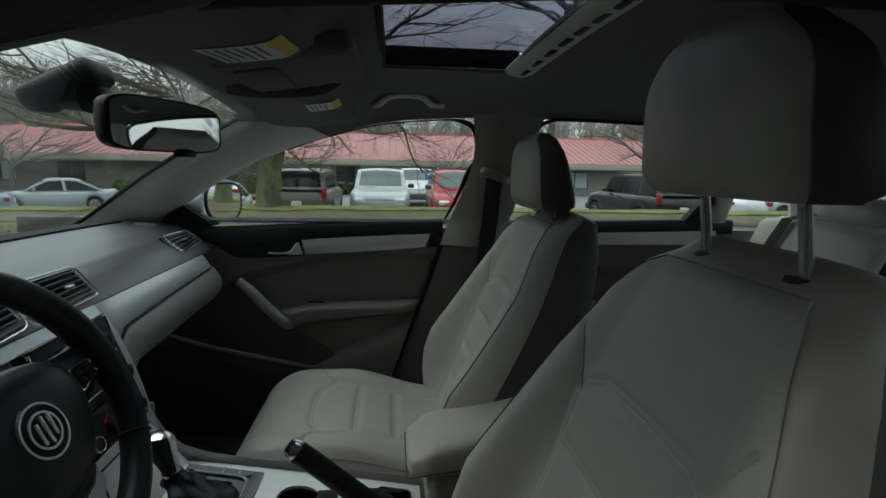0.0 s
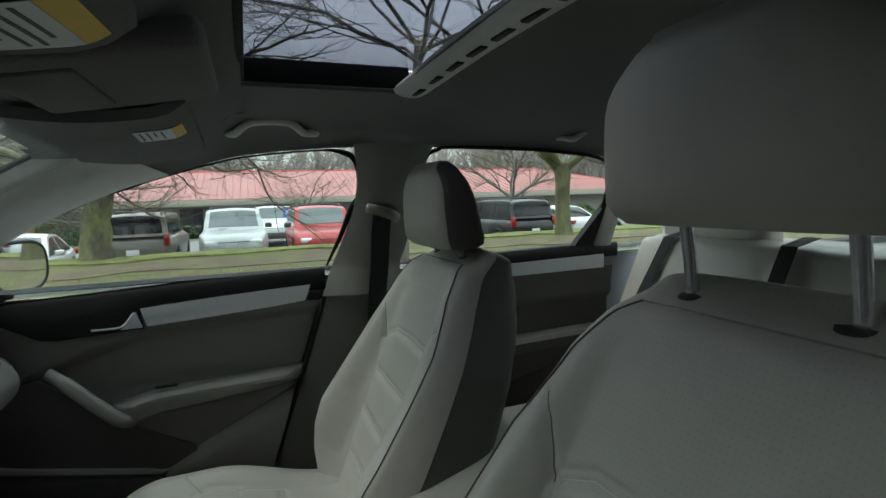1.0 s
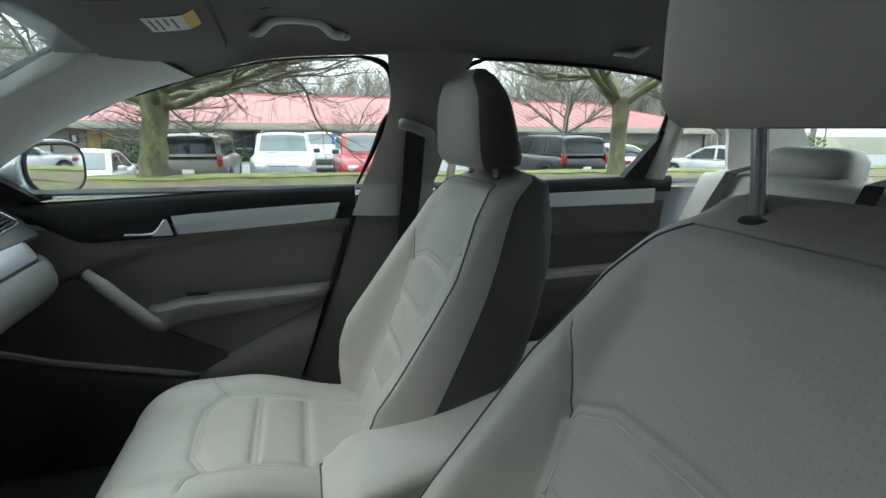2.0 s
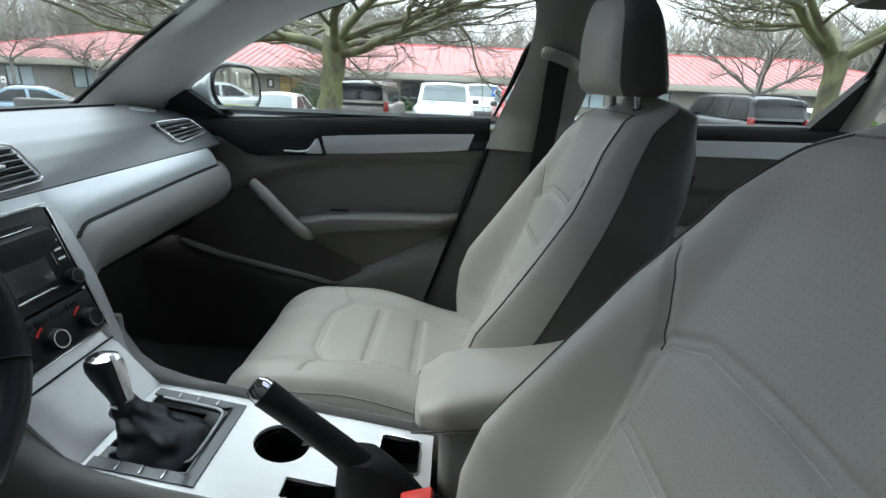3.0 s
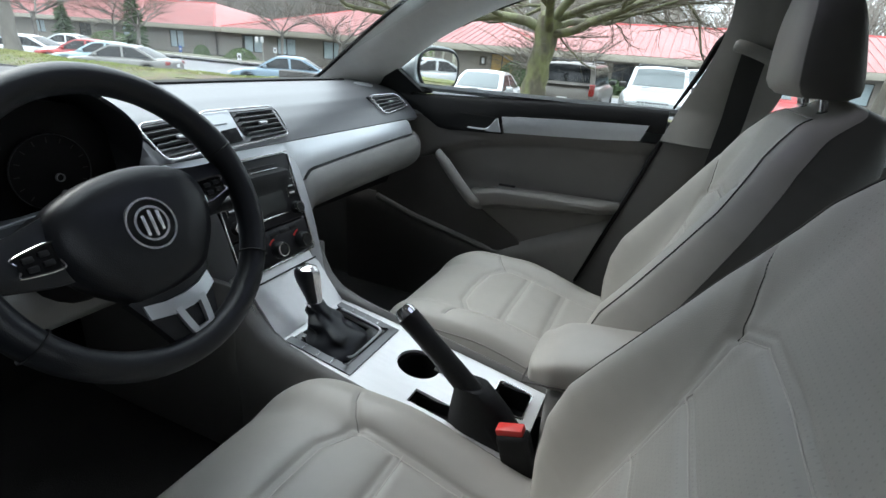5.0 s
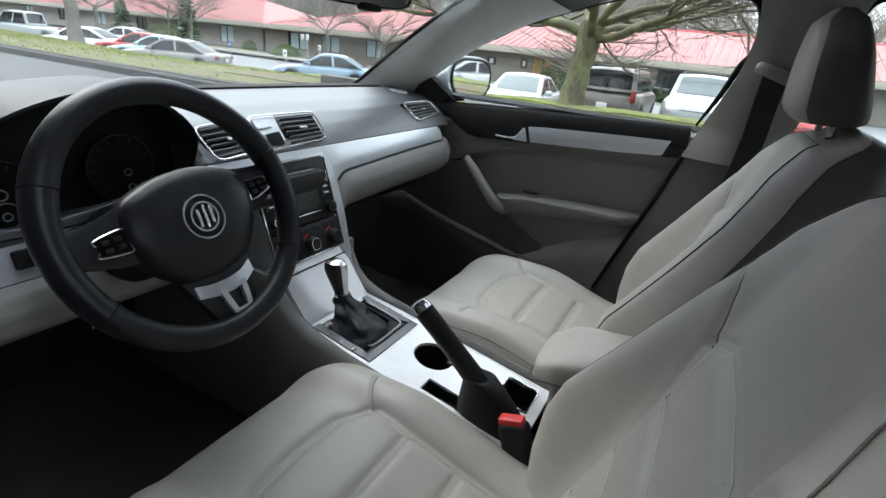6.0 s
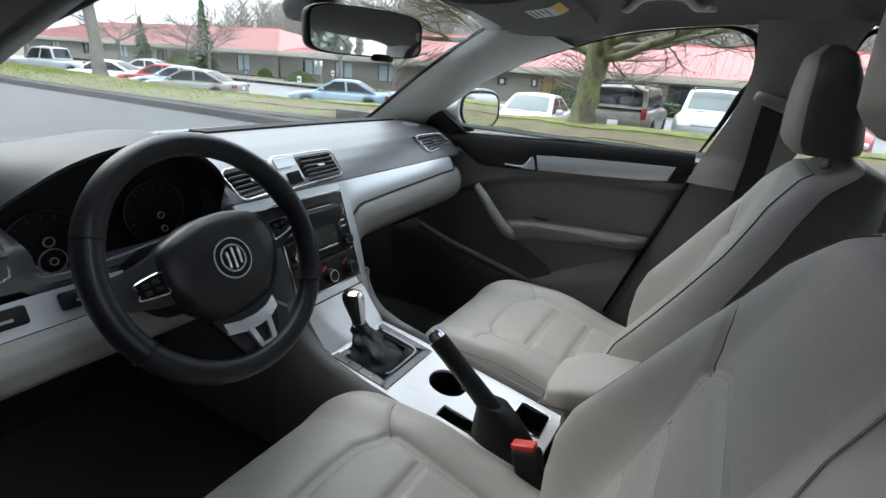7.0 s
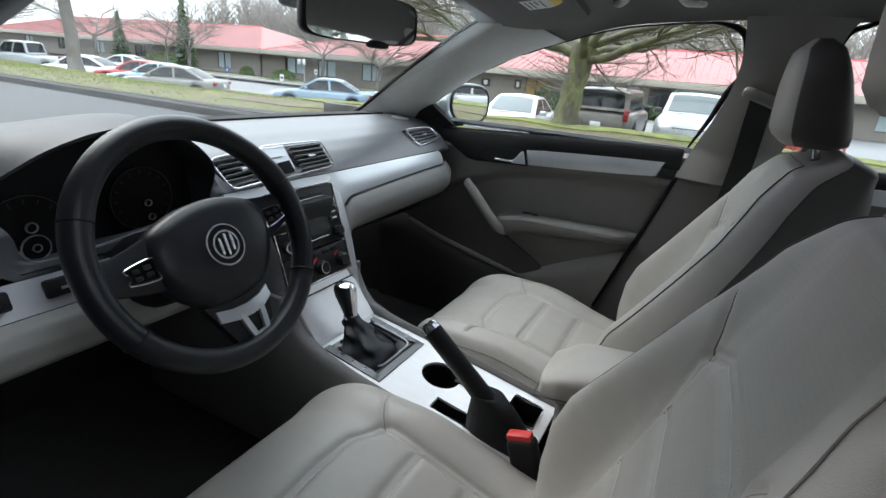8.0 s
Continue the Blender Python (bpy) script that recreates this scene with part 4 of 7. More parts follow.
tube(bm, spline([(0.094, 0.608, 1.118), (0.12, 0.598, 1.112), (0.16, 0.600, 1.098), (0.178, 0.62, 1.088)], 6), [0.009] + [0.0135] * 17 + [0.009], 12, 0.7, (0, 1, 0))
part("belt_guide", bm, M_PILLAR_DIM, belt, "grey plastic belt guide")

# ---- seat belt buckle between the seats ----
def make_buckle(at, tilt):
    ob = thing("belt_buckle", "black seat belt buckle with a red button", "belt buckle", at=at)
    turn = Euler((0, radians(tilt), 0)).to_matrix()
    bm = B()
    rbox(bm, (0, 0, -0.045), (0.050, 0.030, 0.11), 0.009, seg=3)
    bm.transform(turn.to_4x4())
    part("buckle_body", bm, M_BLACK, ob)
    bm = B()
    rbox(bm, (-0.002, 0, 0.013), (0.042, 0.021, 0.012), 0.003)
    bm.transform(turn.to_4x4())
    part("press_button", bm, M_RED, ob, "red press button")
    bm = B()
    rbox(bm, (0.0, 0, -0.15), (0.02, 0.012, 0.12), 0.004)
    bm.transform(turn.to_4x4())
    part("stalk", bm, M_BLACK, ob)


make_buckle((-0.112, -0.128, 0.535), -18)

# ---- rear-view mirror ----
rv = thing("rear_view_mirror", "black-framed interior rear-view mirror on a stalk", "rear-view mirror")
RM = Matrix.Translation((-0.482, -0.098, 1.178)) @ Euler((0, radians(0.4), radians(-107 + 90))).to_matrix().to_4x4()
shape = [V((0, 0.114 * power(math.cos(a), 0.35), 0.034 * power(math.sin(a), 0.35) + (0.004 if math.sin(a) > 0 else -0.002) * (1 - abs(math.cos(a))))) for a in (2 * math.pi * q / 40 for q in range(40))]
bm = B()
loft(bm, [[RM @ (p * f + V((d, 0, 0))) for p in shape] for f, d in ((0.55, -0.034), (0.85, -0.028), (0.98, -0.012), (1.0, 0.0), (0.985, 0.004), (0.93, 0.003))])
rbox(bm, RM @ V((0.0, 0.03, -0.036)), (0.02, 0.045, 0.012), 0.005)
part("mirror_frame", bm, M_BLACK, rv, "black plastic frame")
bm = B()
loft(bm, [[RM @ (p * 0.935 + V((d, 0, 0))) for p in shape] for d in (0.001, 0.0052)])
part("mirror_glass", bm, M_MIRROR, rv, "mirror glass")
bm = B()
tube(bm, spline([RM @ V((-0.03, 0, 0.0)), (-0.55, -0.07, 1.205), (-0.60, -0.05, 1.225), (-0.66, -0.04, 1.235)], 6), [0.011] * 6 + [0.014] * 7 + [0.03] * 6, 12)
part("stalk", bm, M_BLACK, rv, "black stalk")
bm = B()
rbox(bm, (-0.645, -0.045, 1.236), (0.12, 0.07, 0.04), 0.016, Euler((0, radians(-26), 0)).to_matrix(), 3)
part("sensor_cover", bm, M_BLACK, rv, "black sensor cover on the windscreen")

# ---- sun visors, roof console, grab handles ----
def make_visor(y0, y1, label):
    ob = thing("sun_visor", label, "sun visor", "sun visors")
    sgn = 1 if y1 > 0 else -1
    bm = B()
    def f(u, v):
        y, x = y0 + (y1 - y0) * u, -0.475 + 0.213 * v
        return (x, y, roof_z(x, y) - 0.020 - 0.012 * math.sin(math.pi * v))
    sheet(bm, f, 20, 10, 0.016, (0, 0, 1))
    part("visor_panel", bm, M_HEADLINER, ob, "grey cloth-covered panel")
    yl = 0.25 if y1 > 0 else -0.275
    def g(u, v, x0, x1, a, b):
        y, x = a + (b - a) * u, x0 + (x1 - x0) * v
        k = (x + 0.475) / 0.213
        return (x, y, roof_z(x, y) - 0.0215 - 0.012 * math.sin(math.pi * k))
    ya, yb = (yl - 0.05, yl + 0.06) if y1 < 0 else (yl - 0.025, yl + 0.045)
    part("warning_label", sheet(B(), lambda u, v: g(u, v, -0.362 if y1 < 0 else -0.345, -0.292, ya, yb), 8, 8, 0.0006, (0, 0, 1)), M_WHITE_MARK, ob, "white printed warning label")
    part("label_band", sheet(B(), lambda u, v: g(u, v, -0.2915, -0.276, ya, yb), 8, 4, 0.0006, (0, 0, 1)), M_YELLOW_MARK, ob, "yellow warning band")
    for k in range(6 if y1 < 0 else 4):
        x = (-0.355 if y1 < 0 else -0.338) + 0.010 * k
        part("print_bar", sheet(B(), lambda u, v: V(g(u, v, x, x + 0.003, ya + 0.008, yb - 0.010 - 0.02 * (k % 3 == 2))) - V((0, 0, 0.0006)), 6, 1, 0.0004, (0, 0, 1)), M_TAUPE, ob, "grey bar of unreadable print")


make_visor(0.145, 0.475, "grey passenger sun visor folded up, with warning label")
make_visor(-0.53, -0.192, "grey driver's sun visor folded up, with warning label")
roofc = thing("roof_console", "grey overhead console in front of the sunroof", "overhead console")
bm = B()
rbox(bm, (-0.315, -0.02, 1.283), (0.20, 0.25, 0.030), 0.013, Euler((0, radians(-9), 0)).to_matrix(), 4)
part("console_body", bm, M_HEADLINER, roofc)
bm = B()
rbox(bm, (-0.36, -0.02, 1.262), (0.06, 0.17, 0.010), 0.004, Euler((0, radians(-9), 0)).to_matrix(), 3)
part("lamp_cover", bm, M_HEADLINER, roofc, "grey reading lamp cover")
for xa, xb in ((-0.225, -0.04), (0.64, 0.81)):
    ob = thing("grab_handle", "grey plastic grab handle above a side window", "grab handle", "grab handles")
    bm = B()
    za, zb = 1.300, 1.300
    tube(bm, spline([(xa, 0.545, za - 0.004), (xa + 0.02, 0.515, za - 0.012), (xa + 0.055, 0.500, za + 0.010), (xb - 0.055, 0.500, zb + 0.012), (xb - 0.02, 0.515, zb - 0.008), (xb, 0.545, zb)], 6), 0.0105, 10, 0.8)
    part("handle_bar", bm, M_PILLAR, ob)
    for x in (xa, xb):
        bm = B()
        rbox(bm, (x, 0.545, 1.300), (0.035, 0.02, 0.026), 0.007, seg=3)
        part("mount", bm, M_PILLAR, ob)

# ---- dashboard ----
dash = thing("dashboard", "charcoal dashboard with silver trim and pale grey lower panels", "dashboard")


def dash_profile(y):
    """(x, z) from the windscreen to the lip over the trim strip."""
    bow = 0.13 * (abs(y) / 0.66) ** 2.2
    return [(-1.24 + bow, 0.895), (-1.16 + bow, 0.935), (-1.08 + bow * 0.9, 0.953), (-0.98 + bow * 0.5, 0.960), (-0.90, 0.957), (-0.82, 0.943), (-0.775, 0.926), (-0.748, 0.905), (-0.728, 0.884), (-0.714, 0.866), (-0.722, 0.856)]


RECESS = [(-0.875, 0.945), (-0.865, 0.915), (-0.855, 0.87), (-0.84, 0.83), (-0.80, 0.812), (-0.722, 0.806)]


def dash_top(u, v):
    """The upper dashboard, sunk behind the wheel for the instruments."""
    y = -0.70 + 1.40 * u
    pts = dash_profile(y)
    x, z = along(pts, v)
    rx, rz = along(pts[:5] + RECESS, v)
    k = smooth01(-0.545, -0.525, y) * smooth01(-0.205, -0.225, y)
    return (x + (rx - x) * k, y, z + (rz - z) * k)


part("dash_top", sheet(B(), dash_top, 140, 50, -0.012), M_DASH, dash, "charcoal grained soft upper dashboard", 60)
# slot for the demister along the windscreen
def demister(y0, y1, x0, wide):
    bm = B()
    rings = []
    for k in range(25):
        y = y0 + (y1 - y0) * k / 24
        x = x0 + 0.05 * (abs(y) / 0.66) ** 2.2
        rings.append([(x - wide / 2, y, 0.9625), (x + wide / 2, y, 0.9635), (x + wide / 2, y, 0.955), (x - wide / 2, y, 0.953)])
    loft(bm, rings)
    part("demister_slot", bm, M_SEAL, dash, "black demister slot")


demister(-0.07, 0.60, -0.985, 0.060)
demister(-0.62, -0.07, -0.985, 0.012)
bm = B()
lathe(bm, (-0.865, 0.625, 0.950), (0.1, 0, 1), [(0.030, -0.003), (0.030, 0.002), (0.022, 0.004), (0.002, 0.004)], 20)
part("tweeter_grille", bm, M_SILVER, dash, "small silver tweeter cover")

def strip_deep(y):
    """Height of the trim strip at y."""
    u = max(0.0, min(1.0, (y - 0.085) / 0.575))
    return 0.036 + 0.026 * (1 - u) ** 1.4 + 0.06 * (1 - smooth01(0, 0.13, u)) ** 1.6


# silver strip: passenger side, with the surround of the centre stack
def strip(u, v):
    y = 0.085 + 0.575 * u
    deep = strip_deep(y)
    z = 0.864 - deep * v
    return (-0.713 + 0.022 * v + 0.004 * math.sin(math.pi * v) - 0.02 * smooth01(0.93, 1, u), y, z)


part("trim_strip", sheet(B(), strip, 40, 8, -0.01), M_SILVER, dash, "brushed silver trim strip", 60)
bm = B()
tube(bm, [(-0.688 - 0.02 * smooth01(0.93, 1, k / 30), 0.125 + 0.525 * k / 30, 0.864 - strip_deep(0.125 + 0.525 * k / 30) - 0.003) for k in range(31)], 0.0028, 6)
part("strip_groove", bm, M_BLACK, dash, "dark groove under the strip")


GLOVE_LINE = fine_line([(-0.690, 0.826), (-0.674, 0.815), (-0.661, 0.79), (-0.665, 0.76), (-0.690, 0.732), (-0.735, 0.708), (-0.80, 0.690), (-0.90, 0.672), (-1.05, 0.65)], 6)


def glove(u, v):
    y = 0.104 + 0.583 * u
    x, z = along(GLOVE_LINE, v)
    lift = (0.864 - strip_deep(y) - 0.828) * (1 - 0.6 * v)
    return (x - 0.03 * smooth01(0.88, 1.0, u), y, z + lift)


part("glove_box", sheet(B(), glove, 40, 40, -0.012), M_GLOVE, dash, "pale grey glove box front", 60)

def brow(u, v):
    return (-0.714 + 0.012 * v, -0.20 + 0.29 * u, 0.864 - 0.018 * v)


part("vent_lip", sheet(B(), brow, 20, 4, -0.01), M_SILVER, dash, "silver lip under the centre vents")

# the column of silver round the radio and down to the console
SIDE_LINE = spline([(-0.722, 0.110, 0.850), (-0.690, 0.108, 0.80), (-0.655, 0.100, 0.72), (-0.628, 0.094, 0.63), (-0.606, 0.090, 0.585), (-0.585, 0.088, 0.56)], 6)
for sgn, nm in ((1, "stack_flank"), (-1, "stack_flank")):
    bm = B()
    rings = []
    for p in SIDE_LINE:
        y1 = p.y if sgn > 0 else -0.03 - p.y
        y0 = 0.066 if sgn > 0 else -0.132
        rings.append([(p.x + 0.004, y0, p.z), (p.x + 0.012, (y0 + y1) / 2, p.z), (p.x + 0.006, y1, p.z), (p.x - 0.06, y1 + 0.012 * sgn, p.z - 0.015), (p.x - 0.06, y0, p.z - 0.015)])
    part(nm, loft(bm, rings), M_FLANK, dash, "satin silver side of the centre stack", 60)

# radio and climate panel
ST_O, ST_N = V((-0.690, -0.033, 0.845)), V((0.95, 0, 0.31)).normalized()
ST_D = V((0.31, 0, -0.95)).normalized()


def stack(y, d, out=0.0):
    """Point on the stack's face: y across, d down from its top, out of it."""
    return ST_O + V((0, y, 0)) + ST_D * d + ST_N * out


STM = Matrix((V((0, 1, 0)), ST_D, ST_N)).transposed()


def face_box(bm, y, d, w, h, t, bevel=0.002, out=0.0):
    return rbox(bm, stack(y, d, out), (w, h, t), bevel, STM)


radio = thing("radio_unit", "black car radio with a grey screen and chrome knobs", "car radio")
bm = B()
face_box(bm, 0.0, 0.060, 0.196, 0.132, 0.03, 0.006, -0.006)
part("radio_front", bm, M_PANEL_BLACK, radio, "gloss black radio front")
bm = B()
for y, d, w, h in ((0.0, -0.008, 0.198, 0.003), (0.099, 0.095, 0.003, 0.195), (-0.099, 0.095, 0.003, 0.195)):
    face_box(bm, y, d, w, h, 0.006, 0.001, 0.007)
part("bezel", bm, M_CHROME, radio, "thin chrome bezel")
bm = B()
face_box(bm, 0.0, 0.062, 0.110, 0.072, 0.003, 0.001, 0.0095)
part("screen", bm, M_SCREEN, radio, "unlit grey display")
bm = B()
face_box(bm, 0.0, 0.012, 0.11, 0.005, 0.003, 0.001, 0.009)
part("disc_slot", bm, M_BLACK, radio)
for d, w, h in ((0.019, 0.12, 0.0015), (0.107, 0.12, 0.003)):
    part("chrome_line", face_box(B(), 0.0, d, w, h, 0.003, 0.0005, 0.009), M_CHROME, radio, "chrome line")
for sgn in (1, -1):
    for k in range(4):
        bm = B()
        face_box(bm, sgn * 0.078, 0.032 + 0.0135 * k, 0.020, 0.011, 0.005, 0.002, 0.009)
        key = part("key", bm, M_BLACK, radio)
        bm = B()
        face_box(bm, sgn * 0.078, 0.032 + 0.0135 * k, 0.013, 0.003, 0.001, 0.0, 0.0119)
        part("key_mark", bm, M_WHITE_MARK, key)
    bm = B()
    face_box(bm, sgn * 0.066, 0.052, 0.0015, 0.056, 0.003, 0.0005, 0.0105)
    face_box(bm, sgn * 0.090, 0.052, 0.0015, 0.056, 0.003, 0.0005, 0.0105)
    part("key_frame", bm, M_CHROME, radio, "chrome key frame")
    knob = B()
    lathe(knob, stack(sgn * 0.078, 0.104, 0.008), ST_N, [(0.0125, 0), (0.0125, 0.010), (0.010, 0.014), (0.002, 0.0145)], 24)
    kn = part("knob", knob, M_BLACK, radio, "black knob with chrome ring")
    bm = B()
    ring_plate(bm, stack(sgn * 0.078, 0.104, 0.0225), ST_N, 0.0085, 0.0118, 0.004, 24)
    part("knob_ring", bm, M_CHROME, kn)

climate = thing("climate_panel", "black climate control panel with three round knobs", "climate control")
bm = B()
face_box(bm, 0.0, 0.160, 0.196, 0.066, 0.03, 0.006, -0.006)
part("panel_front", bm, M_PANEL_BLACK, climate, "gloss black panel")
bm = B()
face_box(bm, 0.0, 0.194, 0.198, 0.003, 0.006, 0.001, 0.007)
part("bezel", bm, M_CHROME, climate, "thin chrome bezel")
for k in range(5):
    bm = B()
    face_box(bm, -0.056 + 0.028 * k, 0.138, 0.022, 0.009, 0.005, 0.002, 0.008)
    part("key", bm, M_BLACK, climate)
for y in (-0.068, 0.0, 0.068):
    bm = B()
    lathe(bm, stack(y, 0.169, 0.008), ST_N, [(0.017, 0), (0.017, 0.006), (0.0148, 0.014), (0.0126, 0.016), (0.002, 0.0165)], 28)
    kn = part("knob", bm, M_BLACK, climate, "black ribbed knob")
    bm = B()
    ring_plate(bm, stack(y, 0.169, 0.0255), ST_N, 0.0112, 0.0132, 0.006, 28)
    part("knob_ring", bm, M_CHROME, kn, "chrome ring")
    bm = B()
    for q in range(3):
        a = radians(105 + 14 * q)
        rbox(bm, stack(y + 0.0225 * math.cos(a), 0.169 - 0.0225 * math.sin(a), 0.0095), (0.0055, 0.003, 0.001), 0.0, STM @ Euler((0, 0, -(a - math.pi / 2))).to_matrix())
    part("warm_scale", bm, M_RED, kn, "red scale marks")

# air vents
def vent(name, label, pts, n_slats, parent, lean=(0.81, 0, 0.59), outline=None):
    """pts: four corners, top left, top right, bottom right, bottom left, seen from the cabin; outline: those of its frame."""
    ax = V(lean).normalized()
    tl, tr, br, bl = (V(p) for p in pts)
    ob = part(name, slab(B(), [p for p in (tl, bl, br, tr)], 0.012), M_GLOSSBLACK, parent, label)
    frame_pts = []
    slat_ends = tl, tr, br, bl
    tl, tr, br, bl = outline or slat_ends
    for a, b, c in ((bl, tl, tr), (tl, tr, br), (tr, br, bl), (br, bl, tl)):
        u, w = (a - b).normalized(), (c - b).normalized()
        frame_pts += [b + u * 0.014, b + u * 0.004 + w * 0.004, b + w * 0.014]
    bm = B()
    tube(bm, [p + ax * 0.006 for p in frame_pts + frame_pts[:1]], 0.0019, 8)
    part("vent_frame", bm, M_BRIGHT, ob, "chrome vent frame")
    tl, tr, br, bl = slat_ends
    for k in range(n_slats):
        f = (k + 0.7) / (n_slats + 0.4)
        a, b = tl + (bl - tl) * f, tr + (br - tr) * f
        d = (b - a).normalized()
        a, b = a + d * 0.006, b - d * 0.006
        bm = B()
        up = ax.cross(d).normalized()
        loft(bm, [[p + ax * 0.0085 + up * 0.0010, p + ax * 0.0085 - up * 0.0005, p + ax * 0.0005 - up * 0.0022, p + ax * 0.0005 - up * 0.0012] for p in (a, b)])
        part("slat", bm, M_DASH, ob)
    mid = (tl + tr + br + bl) / 4
    bm = B()
    rbox(bm, mid + ax * 0.009, (0.008, 0.020, 0.005), 0.002)
    part("vent_tab", bm, M_SILVER, ob, "silver adjusting tab")
    return ob


def on_face(y, z):
    """Point just proud of the dash's slanted upper face."""
    return V((-0.714 - (z - 0.866) * 0.74 - 0.001, y, z))


vent("air_vent", "centre air vent", [on_face(-0.198, 0.920), on_face(-0.077, 0.926), on_face(-0.072, 0.872), on_face(-0.180, 0.866)], 6, dash)
vent("air_vent", "centre air vent", [on_face(0.002, 0.927), on_face(0.112, 0.927), on_face(0.118, 0.876), on_face(0.004, 0.872)], 6, dash, outline=[on_face(-0.074, 0.930), on_face(0.113, 0.929), on_face(0.119, 0.875), on_face(-0.071, 0.869)])
vent("air_vent", "side air vent", [on_face(0.500, 0.930) + V((-0.008, 0, 0)), on_face(0.640, 0.930) + V((-0.004, 0, 0)), on_face(0.672, 0.896), on_face(0.522, 0.884)], 5, dash)
vent("air_vent", "side air vent", [on_face(-0.672, 0.896), on_face(-0.56, 0.906), on_face(-0.548, 0.83) + V((-0.03, 0, 0)), on_face(-0.672, 0.83) + V((-0.03, 0, 0))], 5, dash)
bm = B()
slab(bm, [on_face(-0.075, 0.930), on_face(-0.073, 0.868), on_face(0.004, 0.870), on_face(0.002, 0.931)], 0.02, 0.003)
clockp = part("clock_panel", bm, M_SILVER, dash, "silver panel with clock and hazard button")
bm = B()
slab(bm, [on_face(-0.044, 0.898) + V((0.004, 0, 0.003)), on_face(-0.046, 0.877) + V((0.004, 0, 0.003)), on_face(-0.008, 0.878) + V((0.004, 0, 0.003)), on_face(-0.008, 0.900) + V((0.004, 0, 0.003))], 0.006, 0.001)
part("clock_face", bm, M_GLOSSBLACK, clockp, "black clock face")
bm = B()
slab(bm, [on_face(-0.062, 0.924) + V((0.003, 0, 0.002)), on_face(-0.061, 0.908) + V((0.003, 0, 0.002)), on_face(-0.02, 0.909) + V((0.003, 0, 0.002)), on_face(-0.021, 0.925) + V((0.003, 0, 0.002))], 0.004, 0.001)
part("hazard_button", bm, M_SILVER, clockp)

# ---- instrument hood and gauges ----
cluster = thing("instrument_cluster", "black instrument cluster with two round dials under a hood", "instrument cluster")
HOOD = spline([(-0.628, 0, 0.82), (-0.618, 0, 0.87), (-0.590, 0, 0.908), (-0.550, 0, 0.935), (-0.515, 0, 0.954), (-0.480, 0, 0.971), (-0.443, 0, 0.984), (-0.405, 0, 0.993), (-0.350, 0, 0.999), (-0.319, 0, 0.996), (-0.291, 0, 0.985), (-0.262, 0, 0.966), (-0.240, 0, 0.946), (-0.224, 0, 0.920), (-0.217, 0, 0.87), (-0.215, 0, 0.82)], 6)


def hood(u, v):
    """From the lip over the dials up to a low crest, then back to the dash."""
    p = HOOD[round(u * (len(HOOD) - 1))]
    b = smooth01(0.85, 0.925, p.z)
    lip = V((-0.730 + 0.030 * b, p.x, p.z))
    crest = lip + (V((-0.10, 0, 0.006 + 0.55 * max(0.0, 0.990 - p.z) * (u < 0.5))) * b + V((-0.03, -0.012 if u < 0.5 else 0.012, 0.012)) * (1 - b))
    back = V((-1.0, p.x, 0.950)) * b + (lip + V((-0.12, 0, 0))) * (1 - b)
    if v < 0.5:
        k = v / 0.5
        return lip.lerp(crest, k) + V((0, 0, 0.005)) * math.sin(math.pi * k) * b
    k = (v - 0.5) / 0.5
    return crest.lerp(back, k) + V((0, 0, 0.010)) * math.sin(math.pi * k) * b


part("hood", sheet(B(), hood, 90, 20, 0.010, (-0.3, 0, -0.6)), M_HOOD, cluster, "black grained instrument hood", 60)
bm = B()
slab(bm, [(-0.785, y, z) for y, z in [(-0.545, 0.80), (-0.21, 0.80), (-0.222, 0.92), (-0.26, 0.955), (-0.36, 0.972), (-0.47, 0.955), (-0.545, 0.90)]], 0.01)
part("backing", bm, M_BLACK, cluster, "black dial backing")
for y, z, r in ((-0.316, 0.868, 0.053), (-0.484, 0.848, 0.054), (-0.481, 0.826, 0.019), (-0.482, 0.856, 0.008), (-0.312, 0.861, 0.006), (-0.308, 0.836, 0.006), (-0.481, 0.826, 0.006)):
    bm = B()
    lathe(bm, (-0.775 + (0.006 if r < 0.05 else 0) + (0.003 if r < 0.007 else 0), y, z), (1, 0, 0), [(r, 0), (r, 0.004), (r * 0.96, 0.005), (0.001, 0.003)], 40)
    dial = part("dial", bm, M_SEAL, cluster, "dark dial face")
    bm = B()
    ring_plate(bm, (-0.768 + (0.006 if r < 0.05 else 0) + (0.003 if r < 0.007 else 0), y, z), (1, 0, 0), r * (0.986 if r > 0.05 else 0.93 if r > 0.01 else 0.78), r * 1.0, 0.004, 48)
    part("dial_ring", bm, M_DIM_RING if r > 0.05 else M_FLANK, dial, "thin silver dial ring")
    if r > 0.05:
        for q in range(13):
            a = radians(225 - 22.5 * q)
            bm = B()
            rbox(bm, (-0.7685, y + 0.84 * r * math.cos(a), z + 0.84 * r * math.sin(a)), (0.0006, 0.007, 0.0012), 0, Euler((a, 0, 0)).to_matrix())
            part("tick", bm, M_POCKET_DARK, dial)

# face of the dash round the instruments, down to the strip
SURROUND = spline([(-0.550, 0, 0.915), (-0.534, 0, 0.885), (-0.522, 0, 0.860), (-0.518, 0, 0.840), (-0.508, 0, 0.824), (-0.485, 0, 0.8195), (-0.430, 0, 0.822), (-0.370, 0, 0.828), (-0.300, 0, 0.834), (-0.225, 0, 0.840)], 6)


def face_x(z):
    return -0.718 - 0.74 * max(0.0, z - 0.866)


